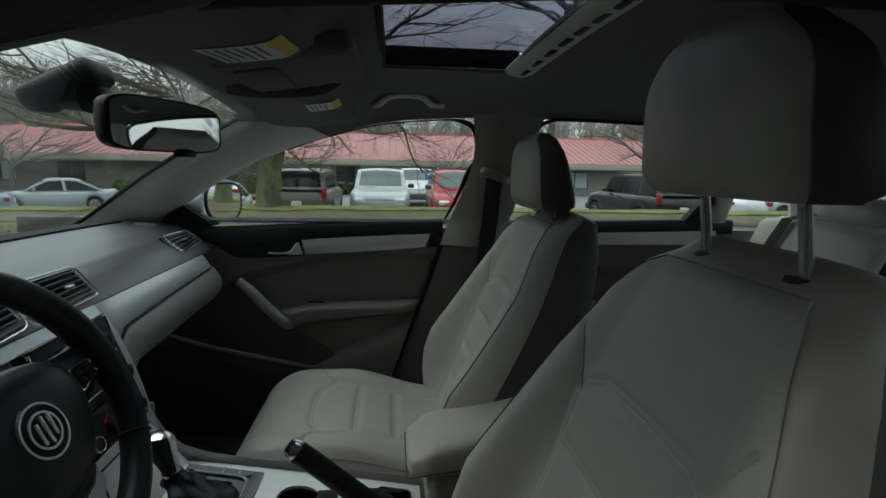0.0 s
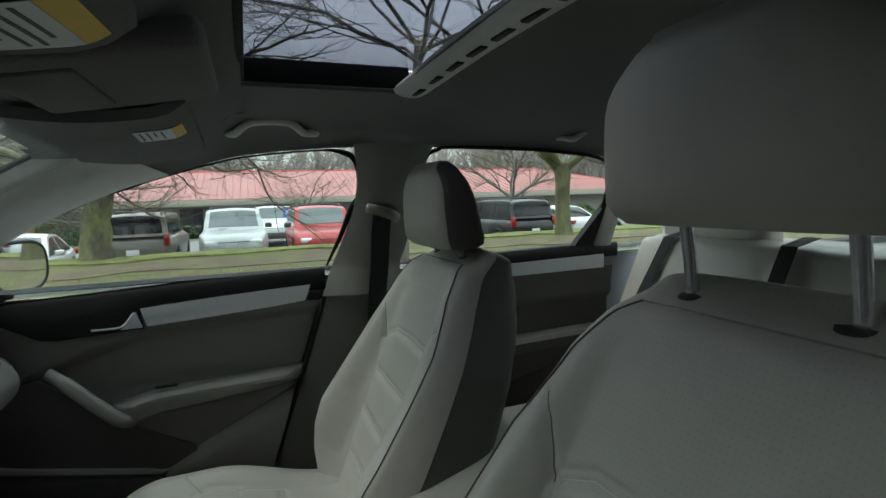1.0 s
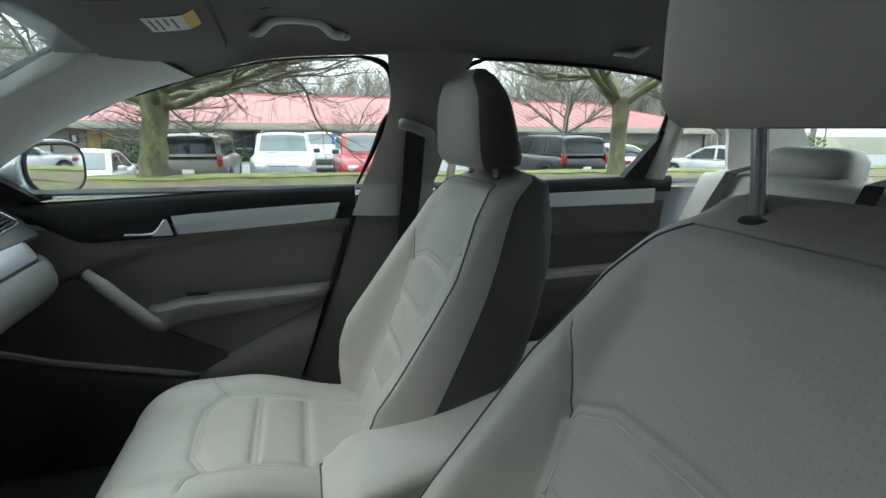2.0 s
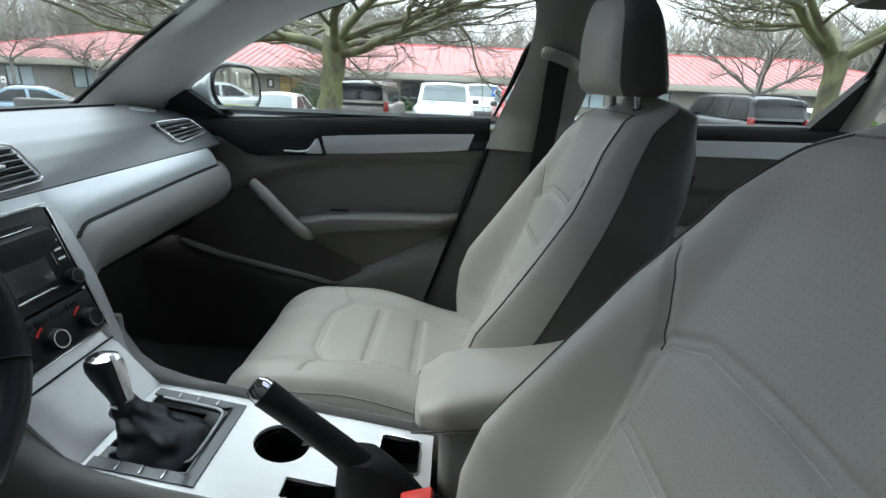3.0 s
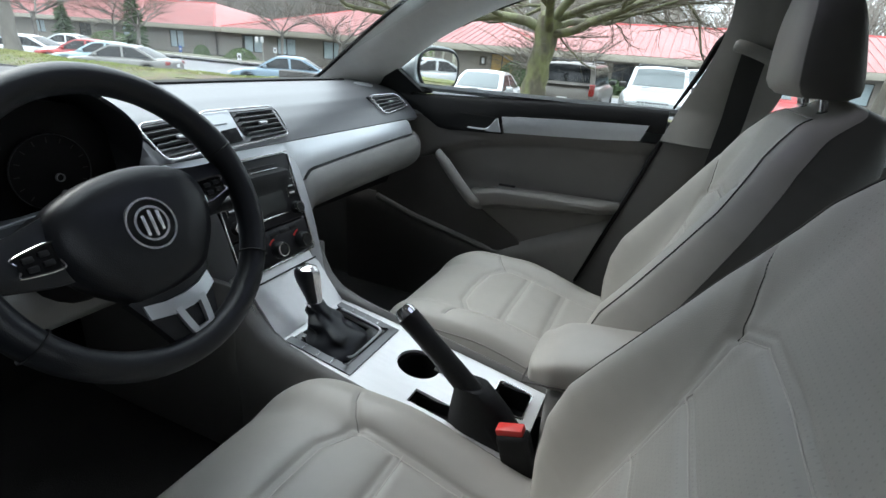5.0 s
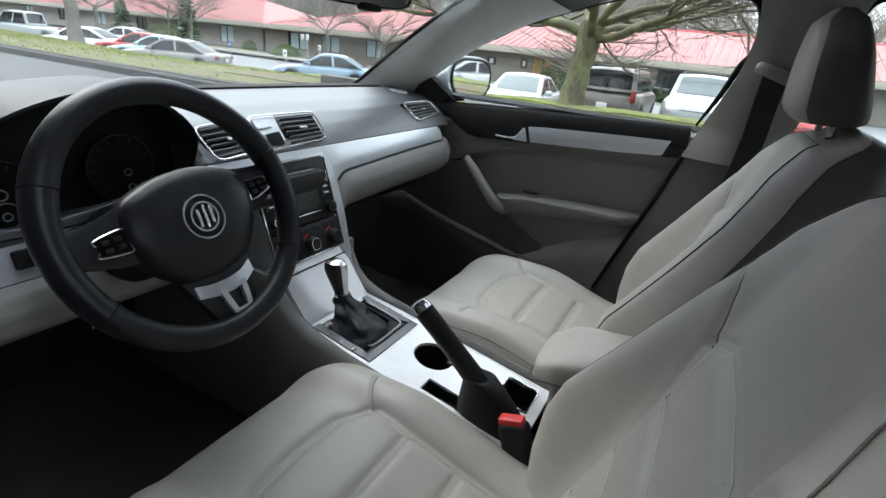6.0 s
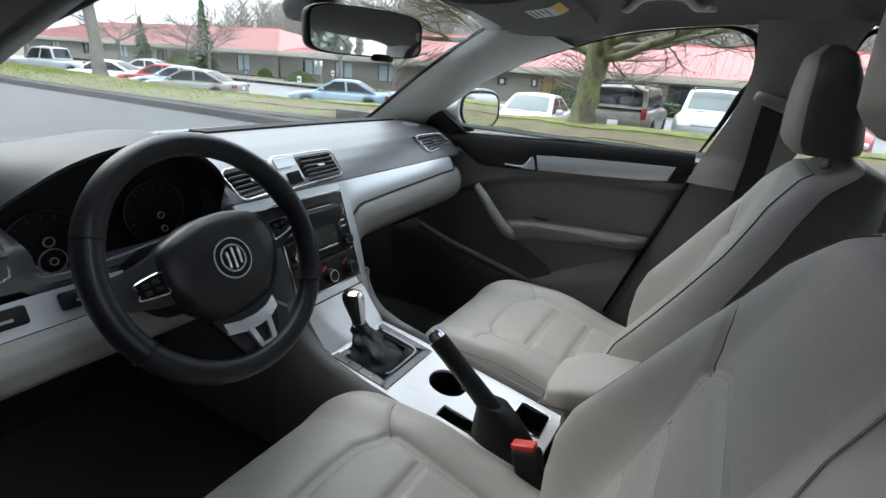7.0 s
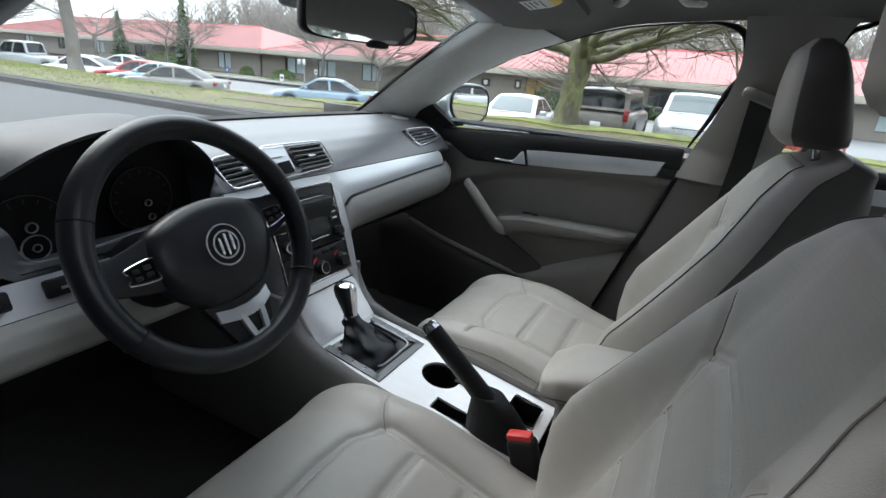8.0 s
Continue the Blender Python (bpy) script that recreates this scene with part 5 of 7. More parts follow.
def surround(u, v):
    p = SURROUND[round(u * (len(SURROUND) - 1))]
    zo = 0.885 - 0.074 * smooth01(0.0, 0.52, u)
    yo = p.x + (-0.70 - p.x) * (1 - smooth01(0.30, 0.58, u))
    y, z = p.x + (yo - p.x) * v, p.z + (zo - p.z) * v
    return (face_x(z) - 0.006 * (1 - smooth01(0, 0.12, v)), y, z)


part("binnacle_face", sheet(B(), surround, 54, 14, 0.012, (-1, 0, 0)), M_DASH, dash, "charcoal face round the instruments", 60)
part("binnacle_lip", tube(B(), [V((-0.722, p.x, p.z)) for p in SURROUND[18:]], 0.0013, 6), M_FLANK, dash, "thin pale lip under the dials")

# driver's side lower dash: silver strip, switches, pale knee panel
def dstrip(u, v):
    y = -0.685 + 0.50 * u
    return (-0.706 + 0.018 * v, y, 0.806 - 0.044 * v)


part("trim_strip", sheet(B(), dstrip, 20, 6, -0.012), M_SILVER, dash, "brushed silver trim strip")


def knee(u, v):
    y = -0.69 + 0.52 * u
    pts = [(-0.685, 0.782), (-0.668, 0.772), (-0.660, 0.75), (-0.664, 0.722), (-0.69, 0.702), (-0.76, 0.69), (-0.95, 0.68)]
    x, z = along(pts, v)
    return (x, y, z - 0.020)


part("knee_panel", sheet(B(), knee, 20, 24, -0.012), M_PALEPANEL, dash, "pale grey knee panel", 60)
for y, w in ((-0.580, 0.062), (-0.480, 0.060)):
    bm = B()
    rbox(bm, (-0.697, y, 0.788), (0.012, w, 0.026), 0.004, Euler((0, radians(-20), 0)).to_matrix())
    sw = part("light_switch", bm, M_BLACK, dash, "black switch block")
    bm = B()
    rbox(bm, (-0.6895, y, 0.788), (0.002, w * 0.4, 0.004), 0.0, Euler((0, radians(-20), 0)).to_matrix())
    part("switch_mark", bm, M_FLANK, sw)
bm = B()
rbox(bm, (-0.86, -0.40, 0.745), (0.20, 0.60, 0.12), 0.03)
rbox(bm, (-0.93, 0.40, 0.75), (0.30, 0.56, 0.20), 0.03)
rbox(bm, (-0.80, -0.03, 0.60), (0.28, 0.18, 0.46), 0.02)
part("carrier", bm, M_BLACK, dash, "black inner body")

# ---- steering wheel ----
W_N = V((0.9033, 0, 0.4289))
W_C = V((-0.523, -0.3641, 0.853)) - W_N * 0.007
W_X = V((0, 1, 0))
W_Y = V((-0.4289, 0, 0.9033))


TURN = radians(7.1)


def wp(x, y, out=0.0):
    """Point on the wheel's hub, which is turned a little."""
    return W_C + W_X * (x * math.cos(TURN) - y * math.sin(TURN)) + W_Y * (x * math.sin(TURN) + y * math.cos(TURN)) + W_N * out


RIM_C = V((-0.532, -0.372, 0.860))


def rim_at(a):
    return RIM_C + W_X * RIM * math.cos(a) + W_Y * RIM * math.sin(a)


wheel = thing("steering_wheel", "black leather steering wheel with three spokes and chrome trim", "steering wheel")
RIM = 0.1643
bm = B()
pts = [rim_at(2 * math.pi * k / 96) for k in range(96)]
rings = []
for k, p in enumerate(pts):
    a = 2 * math.pi * k / 96
    out = (W_X * math.cos(a) + W_Y * math.sin(a))
    grip = 1.0 + 0.08 * math.exp(-((a - radians(25)) / 0.25) ** 2) + 0.08 * math.exp(-((a - radians(155)) / 0.25) ** 2)
    rings.append([p + grip * (0.0168 * math.cos(b) * out + 0.0185 * math.sin(b) * W_N) for b in (2 * math.pi * q / 16 for q in range(16))])
vs = [[bm.verts.new(p) for p in r] for r in rings]
for i in range(96):
    a, b = vs[i], vs[(i + 1) % 96]
    for q in range(16):
        bm.faces.new((a[q], a[(q + 1) % 16], b[(q + 1) % 16], b[q]))
part("rim", bm, M_WHEEL, wheel, "black leather rim")
for a in (radians(22), radians(158), radians(-32), radians(212)):
    bm = B()
    out = (W_X * math.cos(a) + W_Y * math.sin(a))
    c = rim_at(a)
    ring = [c + 1.075 * (0.0169 * math.cos(b) * out + 0.0186 * math.sin(b) * W_N) for b in (2 * math.pi * q / 24 for q in range(24))]
    tube(bm, ring + ring[:1], 0.0012, 5)
    part("rim_seam", bm, M_BLACK, wheel)
# airbag pad: a domed shield
pad = [(-0.098, 0.030), (-0.080, 0.052), (-0.040, 0.066), (0.0, 0.070), (0.040, 0.066), (0.080, 0.052), (0.098, 0.030), (0.100, 0.0), (0.085, -0.035), (0.062, -0.062), (0.045, -0.075), (0.0, -0.081), (-0.045, -0.075), (-0.062, -0.062), (-0.085, -0.035), (-0.100, 0.0)]
pad = [(p.x, p.z) for p in spline([(x, 0, y) for x, y in pad + pad[:1]], 4)][:-1]
bm = B()
loft(bm, [[wp(x * f, y * f, d) for x, y in pad] for f, d in ((0.96, -0.03), (1.0, -0.018), (0.99, -0.004), (0.94, 0.006), (0.80, 0.013), (0.55, 0.017), (0.25, 0.018), (0.02, 0.018))])
part("airbag_pad", bm, M_WHEEL, wheel, "domed black airbag cover", 60)
for sgn in (1, -1):
    bm = B()
    loft(bm, [[wp(sgn * x, y + dy, d) for dy, d in ((h, -0.004), (h * 0.5, 0.002), (-h * 0.5, 0.002), (-h, -0.004), (-h, -0.02), (h, -0.02))] for x, y, h in ((0.085, 0.012, 0.036), (0.105, 0.012, 0.032), (0.13, 0.015, 0.026), (0.155, 0.020, 0.022))])
    sp = part("spoke", bm, M_WHEEL, wheel, "black side spoke")
    bm = B()
    loft(bm, [[wp(sgn * (0.113 + x), 0.010 + y, 0.001 + 0.004 * f) for x, y in ((-0.020 * f, 0.013 * f), (0.017 * f, 0.011 * f), (0.018 * f, -0.009 * f), (-0.017 * f, -0.015 * f))] for f in (1.0, 0.92)])
    pad_b = part("button_pad", bm, M_GLOSSBLACK, sp, "black switch pad")
    bm = B()
    for side in (((-0.021, 0.001), (-0.020, 0.013), (0.017, 0.011), (0.0175, 0.004)), ((-0.019, -0.006), (-0.017, -0.015), (0.018, -0.009), (0.0175, -0.003))):
        tube(bm, spline([wp(sgn * (0.113 + x), 0.010 + y, 0.005) for x, y in side], 5), 0.0014, 6)
    part("button_frame", bm, M_CHROME, pad_b, "chrome frame")
    for k in range(4):
        bm = B()
        rbox(bm, wp(sgn * (0.113 - 0.008 + 0.015 * (k % 2)), 0.010 + 0.005 - 0.010 * (k // 2), 0.006), (0.003, 0.010, 0.006), 0.0015, Matrix((W_N, W_X, W_Y)).transposed())
        part("button", bm, M_BLACK, pad_b)
# lower spoke with the chrome fork
bm = B()
loft(bm, [[wp(w * q, y, d) for q, d in ((-1, -0.006), (-0.5, 0.001), (0.5, 0.001), (1, -0.006), (1, -0.02), (-1, -0.02))] for y, w in ((-0.070, 0.058), (-0.10, 0.046), (-0.135, 0.034), (-0.157, 0.040))])
part("lower_spoke", bm, M_WHEEL, wheel, "black lower spoke")
bm = B()
loft(bm, [[wp(x, y0 + dy, 0.008 - 0.010 * (abs(x) / 0.047) ** 2 + e) for dy, e in ((0.009, 0), (-0.009, 0.001), (-0.009, -0.006), (0.009, -0.006))] for x, y0 in ((-0.047, -0.089), (-0.024, -0.096), (0.0, -0.098), (0.024, -0.096), (0.047, -0.089))])
for sgn in (1, -1):
    loft(bm, [[wp(sgn * x + q, y, 0.0075 + e) for q, e in ((-0.0045, 0), (0.0045, 0), (0.0045, -0.006), (-0.0045, -0.006))] for x, y in ((0.0175, -0.100), (0.0155, -0.115), (0.0125, -0.132), (0.0105, -0.138))])
loft(bm, [[wp(x, y, 0.0075 + e) for y, e in ((-0.134, 0), (-0.143, 0), (-0.143, -0.006), (-0.134, -0.006))] for x in (-0.012, 0.012)])
part("chrome_fork", bm, M_SILVER, wheel, "satin chrome fork")
bm = B()
ring_plate(bm, wp(0.0, 0.0, 0.0215), W_N, 0.0278, 0.0302, 0.006, 48)
emb = part("emblem", bm, M_BRIGHT, wheel, "round chrome emblem")
bm = B()
lathe(bm, wp(0.0, 0.0, 0.017), W_N, [(0.027, 0), (0.027, 0.003), (0.02, 0.0035), (0.002, 0.0035)], 40)
part("emblem_disc", bm, M_BLACK, emb, "dark disc")
bm = B()
ring_plate(bm, wp(0.0, 0.0, 0.0222), W_N, 0.0178, 0.0206, 0.004, 40)
part("emblem_ring", bm, M_BRIGHT, emb, "chrome inner ring")
for k in range(3):
    bm = B()
    h = (0.024, 0.031, 0.024)[k]
    rbox(bm, wp(-0.0095 + 0.0095 * k, 0.0, 0.0222), (0.004, 0.0042, h), 0.001, Matrix((W_N, W_X, W_Y)).transposed())
    part("emblem_bar", bm, M_BRIGHT, emb, "plain chrome bar")
# column cover and stalks
bm = B()
tube(bm, [W_C - W_N * 0.02, W_C - W_N * 0.10, W_C - W_N * 0.22], [0.052, 0.058, 0.065], 20)
column = tagged(part("steering_column", bm, M_BLACK), "black steering column cover", "steering column")
for sgn in (1, -1):
    ob = thing("control_stalk", "black lever beside the steering column", "control stalk", "column levers")
    bm = B()
    c = W_C - W_N * 0.055
    tube(bm, [c + W_X * sgn * 0.045, c + W_X * sgn * 0.12 + W_N * 0.008, c + W_X * sgn * 0.165 + W_N * 0.016], [0.008, 0.009, 0.010], 10)
    part("lever", bm, M_BLACK, ob)

# ---- centre console ----
console = thing("centre_console", "grey centre console with pale satin plate and cup holder", "centre console")
CY = -0.020


def plate_z(x):
    return 0.485 + (-0.185 - x) * 0.18


EDGE = [(-0.64, 0.665, 0.100), (-0.628, 0.64, 0.097), (-0.606, 0.60, 0.096), (-0.575, 0.572, 0.098), (-0.53, 0.555, 0.102), (-0.46, 0.541, 0.106), (-0.36, 0.524, 0.108), (-0.25, 0.503, 0.110), (-0.15, 0.486, 0.110), (-0.10, 0.475, 0.110)]
for sgn in (1, -1):
    rings = []
    for k in range(37):
        u = k / 36
        n = len(EDGE) - 1
        i = min(int(u * n), n - 1)
        f = u * n - i
        x, z, w = (a + (b - a) * f for a, b in zip(EDGE[i], EDGE[i + 1]))
        y = CY + sgn * w
        wid = 0.018 + 0.012 * smooth01(-0.45, -0.62, x)
        rings.append([(x, y - sgn * 0.004, z - 0.004), (x, y + sgn * 0.3 * wid, z + 0.004), (x, y + sgn * wid * 0.8, z), (x, y + sgn * (wid + 0.004), z - 0.014), (x - 0.02, y + sgn * (wid + 0.008), z - 0.10), (x - 0.05, y + sgn * (wid + 0.006), 0.28), (x - 0.05, y - sgn * 0.004, 0.28)])
    part("console_side", loft(B(), rings), M_CONSOLE, console, "grey side of the console", 60)
for sgn in (1, -1):
    part("console_flank", rbox(B(), (-0.86, CY + sgn * 0.128, 0.47), (0.46, 0.014, 0.38), 0.005), M_CONSOLE, console, "grey flank running under the dash")
bm = B()
sheet(bm, lambda u, v: (-0.635 + 0.065 * u + 0.01 * u * u, CY - 0.095 + 0.19 * v, 0.652 - 0.098 * u - 0.0 * u), 14, 6, 0.006)
part("ramp_plate", bm, M_SILVER_LIGHT, console, "satin silver ramp below the radio")
bm = B()
tube(bm, [(-0.622, CY - 0.090, 0.6395), (-0.622, CY + 0.090, 0.6395)], 0.0016, 6)
part("ramp_seam", bm, M_BLACK, console, "dark seam across the ramp")

# plate with its openings: strips between the wells
def plate_piece(bm, x0, x1, y0, y1, out=0.0, thick=0.006):
    sheet(bm, lambda u, v: (x0 + (x1 - x0) * u, y0 + (y1 - y0) * v, plate_z(x0 + (x1 - x0) * u) + out), 6, 6, thick, (0, 0, -1))


CUP = V((-0.334, CY + 0.020, 0.0))
CUP_R = 0.041
bm = B()
px0, px1, py0, py1 = -0.567, -0.105, CY - 0.104, CY + 0.106
wells = [(-0.548, -0.43, CY - 0.075, CY + 0.068), (CUP.x - CUP_R, CUP.x + CUP_R, CUP.y - CUP_R, CUP.y + CUP_R), (-0.190, -0.125, -0.012, 0.064), (-0.307, -0.225, -0.098, -0.062)]
xs = sorted({px0, px1, *[w[0] for w in wells], *[w[1] for w in wells]})
ys = sorted({py0, py1, *[w[2] for w in wells], *[w[3] for w in wells]})


def solid(i, j):
    if not (0 <= i < len(xs) - 1 and 0 <= j < len(ys) - 1):
        return False
    mx, my = (xs[i] + xs[i + 1]) / 2, (ys[j] + ys[j + 1]) / 2
    return not any(w[0] < mx < w[1] and w[2] < my < w[3] for w in wells)


node = {(i, j, k): bm.verts.new((x, y, plate_z(x) - 0.006 * k)) for i, x in enumerate(xs) for j, y in enumerate(ys) for k in (0, 1)}
for i in range(len(xs) - 1):
    for j in range(len(ys) - 1):
        if solid(i, j):
            bm.faces.new([node[q] for q in ((i, j, 0), (i + 1, j, 0), (i + 1, j + 1, 0), (i, j + 1, 0))])
            bm.faces.new([node[q] for q in ((i, j, 1), (i, j + 1, 1), (i + 1, j + 1, 1), (i + 1, j, 1))])
            for di, dj, a, b in ((-1, 0, (0, 0), (0, 1)), (1, 0, (1, 1), (1, 0)), (0, -1, (1, 0), (0, 0)), (0, 1, (0, 1), (1, 1))):
                if not solid(i + di, j + dj):
                    p, q = (i + a[0], j + a[1]), (i + b[0], j + b[1])
                    bm.faces.new([node[(*p, 0)], node[(*p, 1)], node[(*q, 1)], node[(*q, 0)]])
for v in [v for v in bm.verts if not v.link_faces]:
    bm.verts.remove(v)
# corners that round the cup's opening
for q in range(4):
    a0 = math.pi / 2 * q
    corner = CUP + V((CUP_R * (1 if q in (0, 3) else -1), CUP_R * (1 if q in (0, 1) else -1), 0))
    fan = [CUP + V((CUP_R * math.cos(a0 + math.pi / 2 * k / 8), CUP_R * math.sin(a0 + math.pi / 2 * k / 8), 0)) for k in range(9)]
    top = [V((p.x, p.y, plate_z(p.x))) for p in [corner] + fan]
    low = [p - V((0, 0, 0.006)) for p in top]
    tv, lv = [bm.verts.new(p) for p in top], [bm.verts.new(p) for p in low]
    for k in range(1, 9):
        bm.faces.new((tv[0], tv[k], tv[k + 1]))
        bm.faces.new((lv[0], lv[k + 1], lv[k]))
        bm.faces.new((tv[k], lv[k], lv[k + 1], tv[k + 1]))
bmesh.ops.remove_doubles(bm, verts=bm.verts, dist=0.0002)
part("console_plate", bm, M_SILVER_LIGHT, console, "pale satin console plate")
bm = B()
lathe(bm, (CUP.x, CUP.y, plate_z(CUP.x) - 0.080), (0.0, 0, 1), [(0.001, 0), (0.037, 0.0), (0.040, 0.072), (0.0415, 0.0725), (0.0415, -0.004), (0.001, -0.004)], 40)
part("cup_holder", bm, M_BLACK, console, "black cup holder well")
bm = B()
rbox(bm, (-0.285, CY + 0.038, plate_z(-0.285) + 0.0022), (0.040, 0.030, 0.003), 0.0012)
part("cup_clip", bm, M_BLACK, console, "black spring clip of the cup holder")


def well(bm, x0, x1, y0, y1, deep):
    zc = plate_z((x0 + x1) / 2)
    for c, s in (((x0, (y0 + y1) / 2), (0.003, y1 - y0)), ((x1, (y0 + y1) / 2), (0.003, y1 - y0)), (((x0 + x1) / 2, y0), (x1 - x0, 0.003)), (((x0 + x1) / 2, y1), (x1 - x0, 0.003))):
        rbox(bm, (*c, zc - deep / 2 - 0.006), (*s, deep), 0)
    rbox(bm, ((x0 + x1) / 2, (y0 + y1) / 2, zc - deep), (x1 - x0, y1 - y0, 0.004), 0)
    return bm


part("rear_tray", well(B(), *wells[2], 0.05), M_BLACK, console, "black storage tray")
part("side_tray", well(B(), *wells[3], 0.03), M_BLACK, console, "black narrow tray")
part("gate_well", well(B(), *wells[0], 0.03), M_GLOSSBLACK, console, "black selector gate")
for w in wells[2:3]:
    bm = B()
    pts = [V((x, y, plate_z(x) + 0.001)) for x, y in ((w[0] + 0.006, w[2]), (w[1] - 0.006, w[2]), (w[1], w[2] + 0.006), (w[1], w[3] - 0.006), (w[1] - 0.006, w[3]), (w[0] + 0.006, w[3]), (w[0], w[3] - 0.006), (w[0], w[2] + 0.006))]
    tube(bm, pts + pts[:1], 0.002, 6)
    part("tray_rim", bm, M_CHROME, console)
# grey frame round the gate with small switches
bm = B()
for x0, x1, y0, y1 in ((-0.552, -0.42, CY - 0.092, CY - 0.074), (-0.552, -0.42, CY + 0.067, CY + 0.083), (-0.431, -0.413, CY - 0.092, CY + 0.083)):
    plate_piece(bm, x0, x1, y0, y1, 0.003, 0.007)
part("gate_frame", bm, M_DASH, console, "dark grey gate frame")
for sgn, y in ((1, CY + 0.075), (-1, CY - 0.083)):
    for k in range(3):
        x = -0.515 + 0.03 * k
        bm = B()
        rbox(bm, (x, y, plate_z(x) + 0.0045), (0.0025, 0.015, 0.002), 0.0005)
        part("switch_gap", bm, M_BRIGHT, console, "pale line between switches")
bm = B()
plate_piece(bm, -0.460, -0.432, CY - 0.055, CY + 0.062, 0.0015, 0.004)
plate_piece(bm, -0.545, -0.46, CY + 0.045, CY + 0.062, 0.0015, 0.004)
part("gate_plate", bm, M_GLOSSBLACK, console, "gloss black gate plate")
bm = B()
tube(bm, spline([(x, y, plate_z(x) + 0.004) for x, y in ((-0.535, CY + 0.061), (-0.47, CY + 0.061), (-0.440, CY + 0.055), (-0.435, CY + 0.02), (-0.435, CY - 0.035), (-0.441, CY - 0.056), (-0.47, CY - 0.064))], 6), 0.0026, 8)
part("gate_rim", bm, M_FLANK, console, "satin silver rim of the gate")
bm = B()
plate_piece(bm, -0.548, -0.455, CY - 0.072, CY - 0.052, 0.0015, 0.004)
strip_g = part("gate_scale", bm, M_GLOSSBLACK, console, "gloss black scale beside the gate")
for k in range(5):
    bm = B()
    x = -0.535 + 0.017 * k
    rbox(bm, (x, CY - 0.062, plate_z(x) + 0.0030), (0.005, 0.0035, 0.001), 0)
    part("scale_mark", bm, M_FLANK, strip_g, "pale gear mark")

# gear selector
sel = thing("gear_selector", "black leather gear selector with chrome-edged knob", "gear selector")
bm = B()
prof = [(-0.487, 0.057, 0.056, 0.520), (-0.487, 0.057, 0.057, 0.530), (-0.489, 0.054, 0.054, 0.540), (-0.493, 0.047, 0.047, 0.550), (-0.500, 0.041, 0.040, 0.560), (-0.509, 0.034, 0.032, 0.570), (-0.519, 0.028, 0.025, 0.580), (-0.528, 0.022, 0.020, 0.590), (-0.535, 0.0165, 0.0165, 0.600), (-0.538, 0.0145, 0.0145, 0.608)]
prof = [tuple(a[i] + (b[i] - a[i]) * k / 4 for i in range(4)) for a, b in zip(prof, prof[1:]) for k in range(4)] + prof[-1:]


def crease(a, z):
    """Folds that run slanting round the boot."""
    w = (z - 0.52) / 0.09
    return 0.0040 * math.sin(3.14 * min(1.0, max(0.0, w))) * (math.sin(2 * a + 150 * z) + 0.7 * math.sin(3 * a - 230 * z + 1.0) + 0.45 * math.sin(7 * a + 90 * z))


loft(bm, [[V((x + (rx + crease(a, z)) * power(math.cos(a), 0.75), -0.042 + (ry + crease(a, z)) * power(math.sin(a), 0.75), z)) for a in (2 * math.pi * q / 56 for q in range(56))] for x, rx, ry, z in prof])
part("boot", bm, M_WHEEL, sel, "creased black leather boot", 60)
KNOB = [(-0.5385, 0.0125, 0.0135, 0.603), (-0.542, 0.0145, 0.0150, 0.615), (-0.547, 0.0180, 0.0175, 0.630), (-0.552, 0.0215, 0.0200, 0.645), (-0.555, 0.0235, 0.0210, 0.657), (-0.556, 0.0225, 0.0200, 0.666), (-0.556, 0.0185, 0.0165, 0.672), (-0.556, 0.0115, 0.0105, 0.6755), (-0.556, 0.002, 0.002, 0.6765)]


def knob_at(a, k, grow=0.0):
    x, rx, ry, z = KNOB[k]
    return V((x + (rx + grow) * power(math.cos(a), 0.85), -0.042 + (ry + grow) * power(math.sin(a), 0.85), z + grow * 0.5))


part("knob", loft(B(), [[knob_at(2 * math.pi * q / 32, k) for q in range(32)] for k in range(len(KNOB))]), M_WHEEL, sel, "smooth black leather knob", 60)
bm = B()
lathe(bm, (-0.538, -0.042, 0.599), (-0.25, 0, 1), [(0.0150, 0), (0.0160, 0.003), (0.0155, 0.007), (0.012, 0.008)], 24)
part("collar", bm, M_BRIGHT, sel, "chrome collar")
# chrome spine up the rear of the knob and over its crown
bm = B()
loft(bm, [[knob_at(a, k, 0.0012) for a in (-0.42, -0.2, 0.0, 0.2, 0.42)] + [knob_at(a, k, -0.002) for a in (0.42, 0.0, -0.42)] for k in range(8)])
part("chrome_spine", bm, M_BRIGHT, sel, "chrome spine")
bm = B()
loft(bm, [[knob_at(2 * math.pi * q / 32, k, g) for q in range(32)] for k, g in ((6, 0.0), (6, 0.0008), (7, 0.0008), (8, 0.0008))])
part("chrome_crown", bm, M_CHROME, sel, "chrome crown")

# hand brake
brake = thing("hand_brake", "black hand brake lever with chrome button, pulled up", "hand brake")
bm = B()
line = spline([(-0.110, -0.085, 0.475), (-0.15, -0.085, 0.505), (-0.19, -0.086, 0.548), (-0.22, -0.087, 0.578), (-0.27, -0.088, 0.622), (-0.318, -0.088, 0.662)], 6)
tube(bm, line, [0.0235 - 0.006 * smooth01(0.0, 0.55, k / (len(line) - 1)) + 0.0012 * math.sin(6 * k / len(line)) for k in range(len(line))], 14, 1.15)
part("lever_grip", bm, M_BLACK, brake, "black leather grip")
bm = B()
tube(bm, [(-0.314, -0.088, 0.659), (-0.3245, -0.088, 0.668), (-0.331, -0.088, 0.6735)], [0.0162, 0.0158, 0.011], 14, 1.1)
part("release_button", bm, M_CHROME, brake, "chrome release button")
bm = B()
